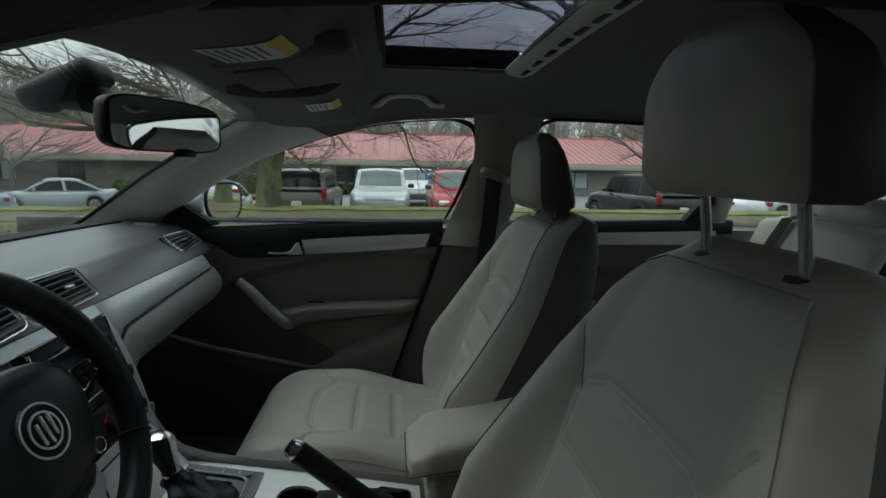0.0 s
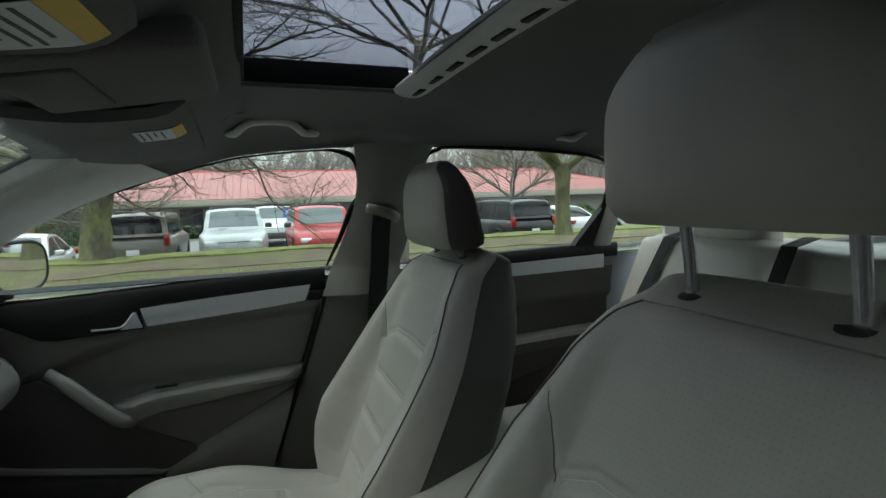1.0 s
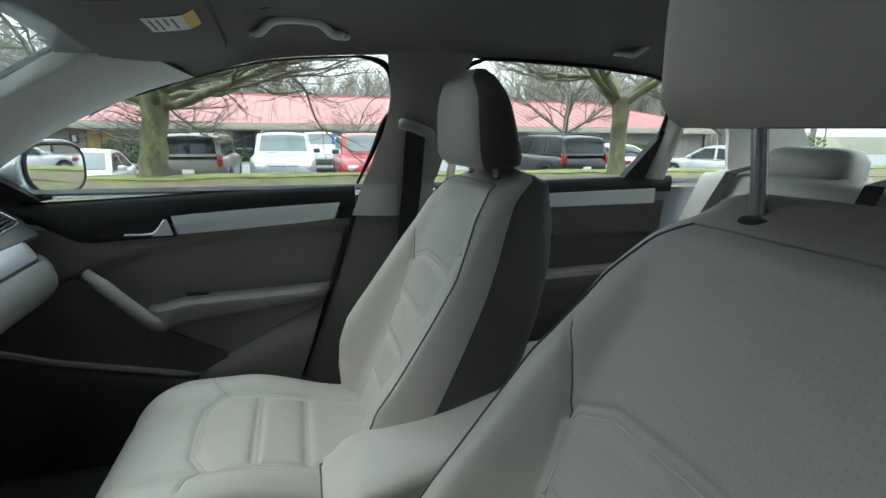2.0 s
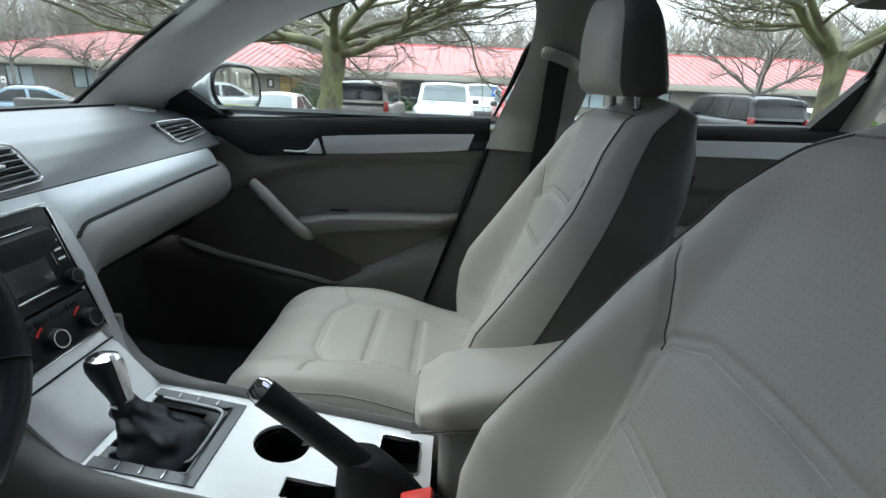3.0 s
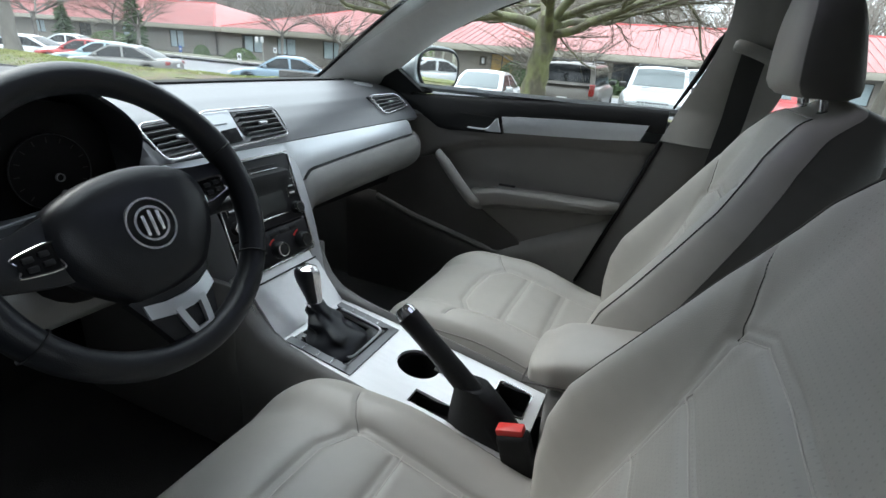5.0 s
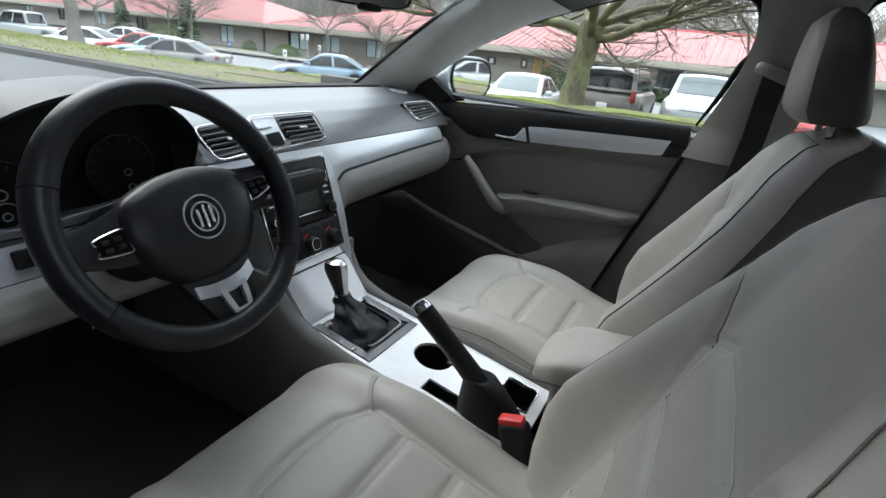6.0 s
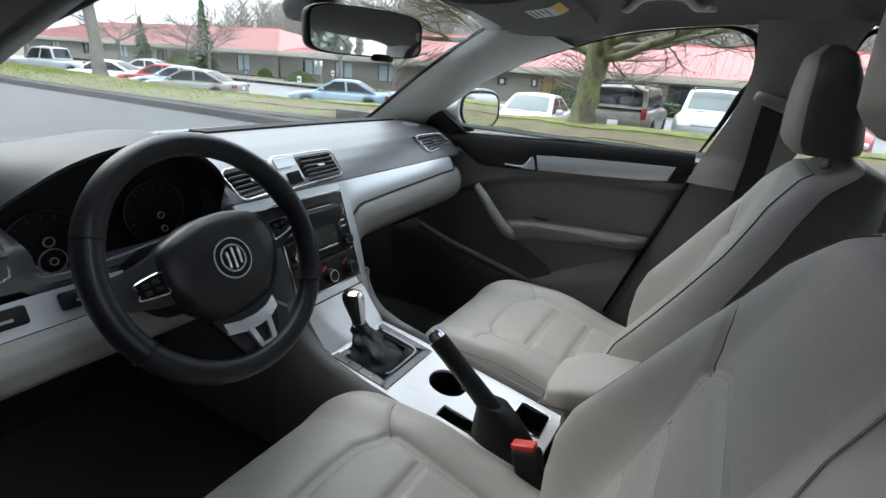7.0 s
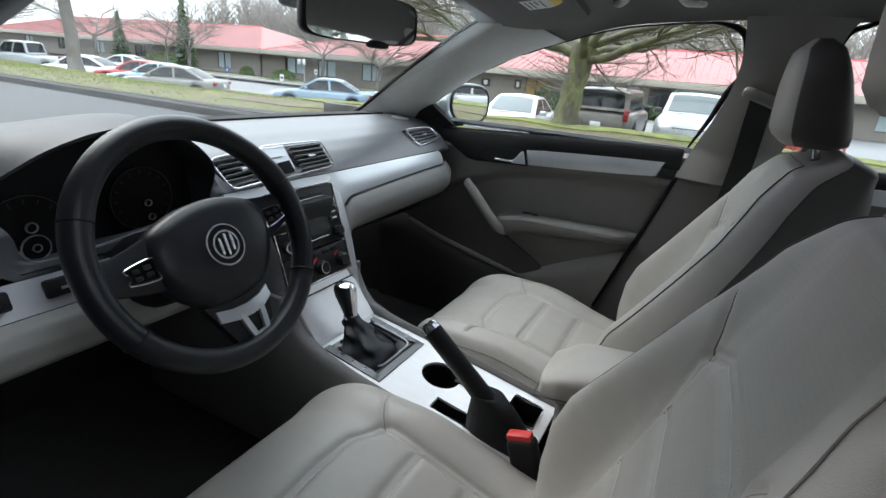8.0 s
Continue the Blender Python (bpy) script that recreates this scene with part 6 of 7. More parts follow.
loft(bm, [[V((x + a * c, -0.083 + 0.024 * s2, z)) for a, s2 in ((0.066 * power(math.cos(q), 0.7) - 0.004, power(math.sin(q), 0.7)) for q in (2 * math.pi * k / 20 for k in range(20)))] for x, z, c in ((-0.163, 0.470, 1.02), (-0.164, 0.490, 1.0), (-0.168, 0.510, 0.93), (-0.176, 0.532, 0.78), (-0.186, 0.552, 0.60), (-0.197, 0.570, 0.42))])
part("gaiter", bm, M_BLACK, brake, "black leather gaiter", 60)

# centre armrest
arm = thing("armrest_box", "padded grey leather armrest between the front seats", "armrest")
ARM_Y = 0.066
rings = []
for k in range(41):
    u = k / 40
    x = -0.122 + 0.33 * u
    nose = (1 - smooth01(0, 0.14, u)) ** 2
    w = 0.083 - 0.012 * nose
    top, bot = 0.602 + 0.085 * u - 0.014 * nose, 0.541 + 0.040 * u + 0.004 * nose
    rings.append([V((x, ARM_Y + w * power(math.cos(a), 0.36), (top + bot) / 2 + (top - bot) / 2 * power(math.sin(a), 0.5))) for a in (2 * math.pi * q / 64 for q in range(64))])
mid = sum(rings[0], V((0, 0, 0))) / 64
rings = [[mid + (p - mid) * f + V((-d, 0, 0)) for p in rings[0]] for f, d in ((0.1, 0.012), (0.6, 0.0115), (0.84, 0.008), (0.95, 0.004))] + rings
part("cushion", loft(B(), rings), M_LEATHER, arm, "padded grey leather lid", 60)
seam = [V((-0.135 + 0.33 * max(0, (abs(k - 24) - 8) / 16), ARM_Y + (1 if k > 24 else -1) * (0.0825 - 0.02 * (1 - min(1, abs(k - 24) / 9)) ** 2) * min(1, abs(k - 24) / 7), 0.556 + 0.04 * max(0, (abs(k - 24) - 8) / 16))) for k in range(49)]
part("lid_seam", tube(B(), seam, 0.0016, 5), M_THREAD, arm)
bm = B()
rbox(bm, (0.055, ARM_Y - 0.004, 0.43), (0.30, 0.142, 0.25), 0.02, seg=3)
part("armrest_base", bm, M_PALEPANEL, arm, "grey storage box under the armrest")
mat1 = thing("floor_mat", "black carpet mat with grey lettering bars in the footwell", "floor mat")
bm = B()
rbox(bm, (-0.78, 0.40, 0.268), (0.62, 0.50, 0.012), 0.006)
part("mat_body", bm, M_CARPET, mat1)
bm = B()
for k in range(8):
    rbox(bm, (-0.64 - 0.004 * (k % 2), 0.27 + 0.022 * k, 0.2755), (0.022, 0.014, 0.002), 0.0)
part("woven_bars", bm, M_TAUPE, mat1, "grey woven bars")

# ---- outside: ground, road, lot ----
M_ASPHALT = material("grey_asphalt", (0.085, 0.087, 0.09), 0.8, 0, 14, 0.22, 0.5, 0.25, spec=0.2)
M_LOT = material("pale_wet_asphalt", (0.14, 0.143, 0.15), 0.55, 0, 10, 0.25, 0.4, 0.2)
M_GRASS = material("mossy_grass", (0.105, 0.118, 0.036), 0.95, 0, 30, 0.6, 1.0, 3.0, second=(0.115, 0.085, 0.052), patch=1.9)
M_MULCH = material("brown_mulch", (0.115, 0.085, 0.055), 0.95, 0, 12, 0.45, 1.0, 1.2, second=(0.12, 0.125, 0.045), patch=1.6)
M_KERB = material("dark_weathered_kerb", (0.018, 0.018, 0.017), 0.85, 0, 10, 0.3, 0.6, 1.0)
M_FIELD = material("winter_ground", (0.11, 0.11, 0.07), 0.95, 0, 1.5, 0.35, 0.5, 0.1)
M_BLADE = material("moss_blades", (0.21, 0.27, 0.045), 0.9, 0, 5, 0.5, 0.0, 0.8, second=(0.23, 0.23, 0.08), patch=0.8)

LOT_Z = -1.0


def lot_z(x):
    """Height of the car park, which rises to the right of the building's corner."""
    return curve1([(-60, -1.22), (-14, -1.20), (-9, -1.05), (-5.5, -0.93), (-2, -0.82), (60, -0.82)], x)



def berm_end(x):
    """Far edge of the planted strip."""
    return curve1([(-60, 9.6), (-24, 9.2), (-14, 8.3), (-10, 9.0), (-7.5, 10.3), (-4, 11.4), (12, 11.5), (60, 11.5)], x)


def berm_z(x, y):
    e = berm_end(x)
    k = (y - 5.55) / (e - 5.55)
    return 0.13 - 0.06 * smooth01(0, 0.3, k) + 0.05 * smooth01(0.55, 0.95, k) + 0.035 * noise.noise(V((x * 0.7, y * 0.7, 0)))


bm = B()
sheet(bm, lambda u, v: (-900 + 1800 * u, -700 + 1500 * v, -1.25), 8, 8, 0.5, (0, 0, -1))
tagged(part("ground", bm, M_FIELD), "dull green winter ground reaching the horizon", "ground", kind="structure")
bm = B()
sheet(bm, lambda u, v: (-90 + 180 * u, -30 + 35.4 * v, 0.0), 40, 8, 1.3, (0, 0, -1))
tagged(part("road", bm, M_ASPHALT), "grey worn asphalt road", "road", kind="structure")
bm = B()
sheet(bm, lambda u, v: (-90 + 180 * u, 8.0 + 30 * v, lot_z(-90 + 180 * u)), 180, 4, 0.6, (0, 0, -1))
tagged(part("car_park", bm, M_LOT), "pale grey damp asphalt car park", "car park", kind="structure")
bm = B()
prof = [(5.40, 0.0), (5.43, 0.115), (5.46, 0.125), (5.66, 0.13), (5.70, 0.10), (5.70, -0.2), (5.40, -0.2)]
loft(bm, [[(x, y, z) for y, z in prof] for x in [-90 + 3 * k for k in range(61)]])
tagged(part("kerb", bm, M_KERB), "low dark weathered kerb along the road", "kerb", kind="structure")


def berm_sheet(bm, k0, k1, nv, x0=-60, x1=60, nu=160, lift=0.0, edge=0.0):
    def f(u, v):
        x = x0 + (x1 - x0) * u
        e = berm_end(x)
        wob = edge * noise.noise(V((x * 0.9, 3, 0)))
        y = 5.68 + (e - 5.68) * (k0 + (k1 - k0) * v) + wob
        return (x, y, berm_z(x, y) + lift)
    return sheet(bm, f, nu, nv, 0.3, (0, 0, -1))


tagged(part("grass_verge", berm_sheet(B(), 0.0, 1.0, 24), M_GRASS), "patchy moss and grass on a low verge", "grass verge", kind="structure")
tagged(part("mulch_bed", berm_sheet(B(), 0.52, 0.76, 8, -10, 45, 90, 0.018, 0.5), M_MULCH), "brown bare mulch band in the verge", "mulch bed", kind="structure")
tagged(part("soil_edge", berm_sheet(B(), 0.0, 0.14, 4, -60, -3, 90, 0.012, 0.25), M_KERB), "dark soil along the kerb", "soil", kind="structure")
M_MOSS = material("bright_moss", (0.180, 0.205, 0.045), 0.95, 0, 22, 0.5, 1.0, 2.0, second=(0.105, 0.115, 0.040), patch=2.6)
tagged(part("moss_ridge", berm_sheet(B(), 0.84, 1.0, 8, -9, 45, 220, 0.03, 0.35), M_MOSS), "bright green moss ridge along the verge", "moss", kind="structure")
bm = B()
def bank(u, v):
    x = -60 + 120 * u
    e = berm_end(x)
    return (x, e - 0.03 + 0.9 * v, berm_z(x, e) * (1 - v) + (LOT_Z - 0.05) * v - 0.02)
sheet(bm, bank, 160, 6, 0.2, (0, -0.5, -1))
tagged(part("bank", bm, M_GRASS), "mossy bank falling to the car park", "bank", kind="structure")
# tufts along the mossy ridge
verts, faces = [], []
rng = random.Random(4)
for k in range(46000):
    x = rng.uniform(-11, 16) if k < 26000 else rng.uniform(-36, -11)
    e = berm_end(x)
    y = e - abs(rng.gauss(0, 0.45)) if rng.random() < 0.75 else rng.uniform(5.8, e)
    if -10 < x < 45 and 0.52 < (y - 5.68) / (e - 5.68) < 0.75:
        continue
    z = berm_z(x, y)
    far = 1 + max(0.0, -11 - x) / 12
    h, a, s = rng.uniform(0.010, 0.040) * far, rng.uniform(0, 6.28), rng.uniform(0.006, 0.014) * far
    b = len(verts)
    verts += [(x - s * math.cos(a), y - s * math.sin(a), z), (x + s * math.cos(a), y + s * math.sin(a), z), (x + rng.uniform(-0.04, 0.04), y + rng.uniform(-0.04, 0.04), z + h)]
    faces.append((b, b + 1, b + 2))
me = bpy.data.meshes.new("grass_tufts")
me.from_pydata(verts, [], faces)
me.materials.append(M_BLADE)
tagged(new("grass_tufts", me), "short mossy grass tufts on the verge", "grass", kind="stuff")
# unseen wall added on the driver's side to keep light out of the doorway
M_WALL = material("dark_plain_wall", (0.022, 0.021, 0.020), 0.9, 0, 6, 0.2, 0.4, 0.6)
bm = B()
rbox(bm, (-0.4, -1.25, 2.1), (3.8, 0.2, 4.2), 0.02)
tagged(part("light_blocking_wall", bm, M_WALL), "unseen dark wall added to block light at the open door", "wall", kind="structure")

# ---- trees ----
M_BARK = material("mossy_bark", (0.145, 0.150, 0.072), 0.95, 0, 16, 0.5, 1.0, 3.0, stretch=(1, 1, 0.45), second=(0.085, 0.074, 0.056), patch=4.5)
M_BARK_GREY = material("grey_bark", (0.14, 0.128, 0.112), 0.95, 0, 9, 0.35, 0.8, 1.4, stretch=(1, 1, 0.4))
M_TWIG = material("bare_twigs", (0.095, 0.080, 0.058), 0.95, 0, 12, 0.3, 0.0, 1.0)
M_LEAF = material("evergreen_leaves", (0.045, 0.075, 0.028), 0.8, 0, 6, 0.5, 0.0, 0.7)
M_WOODS = material("haze_tinted_conifers", (0.15, 0.17, 0.15), 1.0, 0, 0.6, 0.35, 0.0, 0.05)
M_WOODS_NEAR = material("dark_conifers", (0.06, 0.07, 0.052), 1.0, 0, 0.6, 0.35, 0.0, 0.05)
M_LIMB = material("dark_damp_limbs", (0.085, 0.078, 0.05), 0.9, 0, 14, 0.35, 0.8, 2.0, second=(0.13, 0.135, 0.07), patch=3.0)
M_WOODS_BARE = material("haze_tinted_bare_woods", (0.24, 0.225, 0.20), 1.0, 0, 0.6, 0.3, 0.0, 0.05)


class Limbs:
    """Collects tapered branches as plain vertex and face lists."""

    def __init__(self):
        self.v, self.f = [], []

    def add(self, pts, rs, n):
        base, side = len(self.v), None
        for i, p in enumerate(pts):
            d = (pts[min(i + 1, len(pts) - 1)] - pts[max(i - 1, 0)]).normalized()
            if side is None:
                side = d.cross(V((0.3, 0.1, 1)))
                if side.length < 0.05:
                    side = d.cross(V((1, 0, 0)))
            side = (side - d * side.dot(d)).normalized()
            o = d.cross(side)
            self.v += [tuple(p + rs[i] * (math.cos(6.2832 * k / n) * side + math.sin(6.2832 * k / n) * o)) for k in range(n)]
        for i in range(len(pts) - 1):
            a, b = base + i * n, base + (i + 1) * n
            self.f += [(a + k, a + (k + 1) % n, b + (k + 1) % n, b + k) for k in range(n)]

    def object(self, name, mat, parent, label=""):
        me = bpy.data.meshes.new(name)
        me.from_pydata(self.v, [], self.f)
        for p in me.polygons:
            p.use_smooth = True
        me.materials.append(mat)
        ob = new(name, me)
        ob.parent = parent
        if label:
            tagged(ob, label)
        return ob


def grow(rng, wood, twigs, p, d, length, r, depth, flat, kids):
    """One branch and its offspring. flat: pull towards level growth."""
    n = 5 if depth > 1 else 4
    pts, rs = [p], [r]
    end_r = r * (0.62 if depth > 0 else 0.25)
    for i in range(1, n + 1):
        d = (d + V((rng.gauss(0, 0.17), rng.gauss(0, 0.17), rng.gauss(0, 0.12) + (0.05 if d.z < 0.3 else -flat * d.z)))).normalized()
        pts.append(pts[-1] + d * length / n)
        rs.append(r + (end_r - r) * i / n)
    (wood if r > 0.022 else twigs).add(pts, rs, 8 if r > 0.08 else (5 if r > 0.022 else 3))
    if depth == 0:
        return
    grow(rng, wood, twigs, pts[-1], d, length * 0.72, end_r, depth - 1, flat, max(2, kids - 1))
    for k in range(kids):
        i = rng.randint(1 if depth < 3 else 2, n)
        ax = V((rng.gauss(0, 1), rng.gauss(0, 1), rng.gauss(0, 0.5) + 0.15)).normalized()
        nd = (d * rng.uniform(0.7, 1.1) + ax * rng.uniform(0.5, 0.95)).normalized()
        grow(rng, wood, twigs, pts[i], nd, length * rng.uniform(0.55, 0.78), max(0.004, rs[i] * rng.uniform(0.5, 0.7)), depth - 1, flat, kids)


def make_tree(seed, at, trunk_h, r, limbs, length, depth, kids, label, bark, flat=0.25, lean=(0, 0), spread=(0.6, 1.0), group="trees on the verge", heads=()):
    rng = random.Random(seed)
    tree = thing("tree", label, "tree", group, at=at)
    stem, wood, twigs = Limbs(), Limbs(), Limbs()
    pts, rs = [], []
    for i in range(9):
        k = i / 8
        flare = 0.55 * math.exp(-k * 9) + (0.22 * smooth01(0.7, 1, k))
        pts.append(V((lean[0] * k + 0.02 * rng.gauss(0, 1), lean[1] * k + 0.02 * rng.gauss(0, 1), -0.15 + (trunk_h + 0.15) * k)))
        rs.append(r * (1 - 0.12 * k + flare))
    stem.add(pts, rs, 14)
    for k in range(limbs):
        a = 6.2832 * (k + rng.uniform(-0.25, 0.25)) / limbs
        s = rng.uniform(*spread)
        d = V((math.cos(a) * s, math.sin(a) * s, rng.uniform(0.45, 0.9))).normalized()
        if heads:
            a, rise = radians(heads[k][0]), heads[k][1]
            d = V((math.cos(a), math.sin(a), rise)).normalized()
        grow(rng, wood, twigs, pts[-1] - V((0, 0, rng.uniform(0.05, 0.35))), d, length * rng.uniform(0.8, 1.15), r * (rng.uniform(0.30, 0.46) if heads else rng.uniform(0.42, 0.6)), depth, flat, kids)
    stem.object("trunk", bark, tree, "mossy trunk" if bark is M_BARK else "grey trunk")
    wood.object("branching", M_LIMB if bark is M_BARK else bark, tree, "dark spreading limbs" if bark is M_BARK else "grey limbs")
    twigs.object("crown", M_TWIG, tree, "bare twigs")
    return tree


make_tree(11, (-3.08, 11.25, 0.1), 1.75, 0.27, 9, 2.5, 4, 4, "broad mossy bare tree on the verge, low fork", M_BARK, 0.24, (0.15, 0.1), heads=((8, 0.28), (-30, 0.55), (172, 0.30), (205, 0.5), (85, 0.8), (40, 0.7), (140, 0.6), (275, 0.45), (330, 1.4)))
make_tree(23, (7.35, 10.25, 0.1), 1.80, 0.20, 6, 2.4, 4, 4, "mossy bare tree with a dark fork on the verge", M_BARK, 0.1, (0.05, 0.1), (0.5, 1.0))
make_tree(5, (-18.5, 8.9, 0.0), 3.2, 0.19, 5, 2.4, 4, 3, "tall grey bare tree on the verge", M_BARK_GREY, 0.05, (-0.5, 0.1), (0.4, 0.9))
for sd, x, y, h, r, ln in ((31, -5.3, 22.0, 1.0, 0.11, 2.0), (32, -27.5, 31.0, 2.6, 0.11, 1.8), (33, -22.0, 30.5, 2.2, 0.14, 2.2), (34, -33.5, 24.0, 2.4, 0.12, 2.0), (35, 13.5, 24.0, 2.0, 0.16, 2.4), (36, -50.0, 27.0, 2.8, 0.16, 2.4), (37, -46.0, 31.0, 2.2, 0.12, 2.0), (38, 3.0, 31.5, 1.4, 0.08, 1.7), (39, -60.0, 24.0, 3.0, 0.2, 2.8), (40, 18.0, 18.0, 2.2, 0.2, 2.6)):
    make_tree(sd, (x, y, lot_z(x)), h, r, 5, ln, 3, 4, "small grey bare tree by the car park", M_BARK_GREY, 0.1, (0.1, 0.1), (0.5, 1.0), "trees in the car park")

# boughs over the car, seen through the sunroof
make_tree(52, (2.2, 7.4, 0.12), 3.4, 0.060, 8, 2.7, 4, 4, "tall bare tree with twigs over the road", M_BARK_GREY, 0.12, (0.2, -0.6), (0.6, 1.2))


def make_conifer(seed, at, h, w):
    rng = random.Random(seed)
    ob = thing("conifer", "narrow dark green conifer by the building", "conifer", at=at)
    wood, leaf = Limbs(), Limbs()
    wood.add([V((0, 0, h * k / 6)) for k in range(7)], [0.12 * (1 - k / 6.5) for k in range(7)], 7)
    for k in range(420):
        z = h * rng.uniform(0.06, 0.99)
        a = rng.uniform(0, 6.28)
        ln = w * (1 - z / h) ** 0.8 * rng.uniform(0.5, 1.1) + 0.06
        d = V((math.cos(a), math.sin(a), rng.uniform(-0.35, 0.05)))
        p = V((0, 0, z))
        leaf.add([p, p + d * ln * 0.5, p + d * ln + V((0, 0, -0.05))], [0.05, 0.10, 0.01], 4)
    wood.object("trunk", M_BARK_GREY, ob)
    leaf.object("crown", M_LEAF, ob, "drooping dark needles")


make_conifer(3, (-40.5, 29.0, LOT_Z), 6.3, 1.3)
make_conifer(8, (-56.0, 33.0, LOT_Z), 5.0, 1.2)


def make_shrub(seed, at, r, h, mat, label):
    rng = random.Random(seed)
    ob = thing("shrub", label, "shrub", "shrubs by the building", at=at)
    vs, fs = [], []
    for k in range(1500):
        u, a = rng.uniform(-0.2, 1), rng.uniform(0, 6.28)
        q = math.sqrt(max(0, 1 - u * u)) * (0.82 + 0.25 * noise.noise(V((math.cos(a) * 2, math.sin(a) * 2, u * 2 + seed)))) * rng.uniform(0.75, 1.05)
        p = V((r * q * math.cos(a), r * q * math.sin(a), h * (u * 0.8 + 0.2)))
        s = 0.07
        b = len(vs)
        n1 = V((rng.gauss(0, 1), rng.gauss(0, 1), rng.gauss(0, 1))).normalized() * s
        n2 = V((rng.gauss(0, 1), rng.gauss(0, 1), rng.gauss(0, 1))).normalized() * s
        vs += [tuple(p - n1), tuple(p + n2), tuple(p + n1), tuple(p - n2)]
        fs.append((b, b + 1, b + 2, b + 3))
    me = bpy.data.meshes.new("foliage")
    me.from_pydata(vs, [], fs)
    me.materials.append(mat)
    leaf = new("foliage", me)
    leaf.parent = ob


M_HEDGE = material("bright_shrub_leaves", (0.075, 0.125, 0.03), 0.8, 0, 6, 0.5, 0.0, 0.7)
M_DRYBUSH = material("dry_rusty_shrub", (0.20, 0.13, 0.06), 0.9, 0, 6, 0.4, 0.0, 0.7)
for sd, x, y, r, h, m, lab in ((1, -9.9, 32.6, 1.3, 1.7, M_LEAF, "rounded dark green shrub"), (2, -32.6, 32.2, 1.4, 1.2, M_HEDGE, "rounded green shrub by the wall"), (3, -16.9, 32.4, 0.9, 1.1, M_HEDGE, "rounded green shrub by the wall"), (4, 13.0, 21.0, 1.2, 1.5, M_DRYBUSH, "dry rusty brown shrub by the cars"), (5, 15.5, 20.5, 1.3, 1.4, M_HEDGE, "yellowish green shrub by the cars"), (6, -39.5, 34.5, 0.8, 1.1, M_HEDGE, "small green shrub by the path"), (7, -50.0, 33.5, 2.2, 1.7, M_HEDGE, "wide yellowish green shrub"), (8, -1.9, 33.0, 1.0, 1.0, M_HEDGE, "rounded green shrub by the wall"), (9, -3.8, 33.4, 0.9, 0.9, M_LEAF, "rounded dark green shrub"), (10, 22.0, 19.0, 3.0, 2.2, M_HEDGE, "large yellowish green shrub")):
    make_shrub(sd, (x, y, lot_z(x)), r, h, m, lab)

# woods on the hill behind the roofs
def far_woods(name, label, mat, seed, count, x0, x1, y0, y1, top, kind_of):
    rng = random.Random(seed)
    L = Limbs()
    for k in range(count):
        x, y = rng.uniform(x0, x1), rng.uniform(y0, y1)
        h = top(x) * rng.uniform(0.65, 1.05)
        base = V((x, y, -1.0))
        if kind_of == "conifer":
            w = rng.uniform(0.9, 1.7)
            for q in range(34):
                z = rng.uniform(0.12, 0.98) ** 0.9
                a = rng.uniform(0, 6.28)
                ln = w * (1.06 - z) * rng.uniform(0.7, 1.15) + 0.1
                p = base + V((0, 0, h * z))
                tip = p + V((math.cos(a) * ln, math.sin(a) * ln, -0.25 * ln))
                L.add([p + V((0, 0, 0.35)), p.lerp(tip, 0.5), tip], [0.18, 0.30 + 0.22 * (1 - z), 0.03], 3)
            L.add([base, base + V((0, 0, h * 1.02))], [0.16, 0.02], 3)
        else:
            L.add([base, base + V((rng.gauss(0, 0.2), 0, h * 0.6)), base + V((rng.gauss(0, 0.5), 0, h))], [0.16, 0.10, 0.02], 4)
            for q in range(30):
                z = h * rng.uniform(0.3, 0.97)
                a = rng.uniform(0, 6.28)
                p = base + V((0, 0, z))
                ln = rng.uniform(0.8, 2.2)
                tip = p + V((math.cos(a) * ln, math.sin(a) * ln, ln * 1.1))
                L.add([p, tip], [0.055, 0.015], 3)
    me = bpy.data.meshes.new(name)
    me.from_pydata(L.v, [], L.f)
    me.materials.append(mat)
    tagged(new(name, me), label, "woods", kind="stuff")


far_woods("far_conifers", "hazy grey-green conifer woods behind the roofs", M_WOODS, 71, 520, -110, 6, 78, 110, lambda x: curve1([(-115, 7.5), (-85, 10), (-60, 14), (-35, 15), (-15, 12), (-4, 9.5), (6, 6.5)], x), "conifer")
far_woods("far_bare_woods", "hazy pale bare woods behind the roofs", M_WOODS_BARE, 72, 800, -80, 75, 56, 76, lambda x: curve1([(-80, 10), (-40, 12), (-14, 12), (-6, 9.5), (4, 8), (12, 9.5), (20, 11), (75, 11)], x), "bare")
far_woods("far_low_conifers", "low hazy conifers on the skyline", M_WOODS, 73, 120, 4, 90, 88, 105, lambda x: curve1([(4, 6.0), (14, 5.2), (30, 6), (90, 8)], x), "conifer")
far_woods("light_blocking_woods", "unseen tall conifers ahead, added to block low sky light", M_WOODS_NEAR, 74, 420, -78, -45, -50, 9, lambda x: 22.0, "conifer")
far_woods("light_blocking_woods", "unseen tall conifers behind, added to block low sky light", M_WOODS, 75, 300, 62, 100, -50, 22, lambda x: 16.0, "conifer")

# ---- buildings ----
M_SIDING = material("taupe_siding", (0.235, 0.215, 0.185), 0.8, 0, 8, 0.10, 0.3, 0.5)
M_FASCIA = material("beige_fascia", (0.33, 0.305, 0.25), 0.7, 0, 8, 0.08, 0.2, 0.5)
M_ROOF = material("faded_red_metal_roof", (0.34, 0.170, 0.165), 0.65, 0.0, 3, 0.22, 0.1, 0.3, spec=0.12)
M_SEAMS = material("red_roof_seams", (0.33, 0.145, 0.140), 0.45, 0.0, 3, 0.1, 0.0, 0.3)
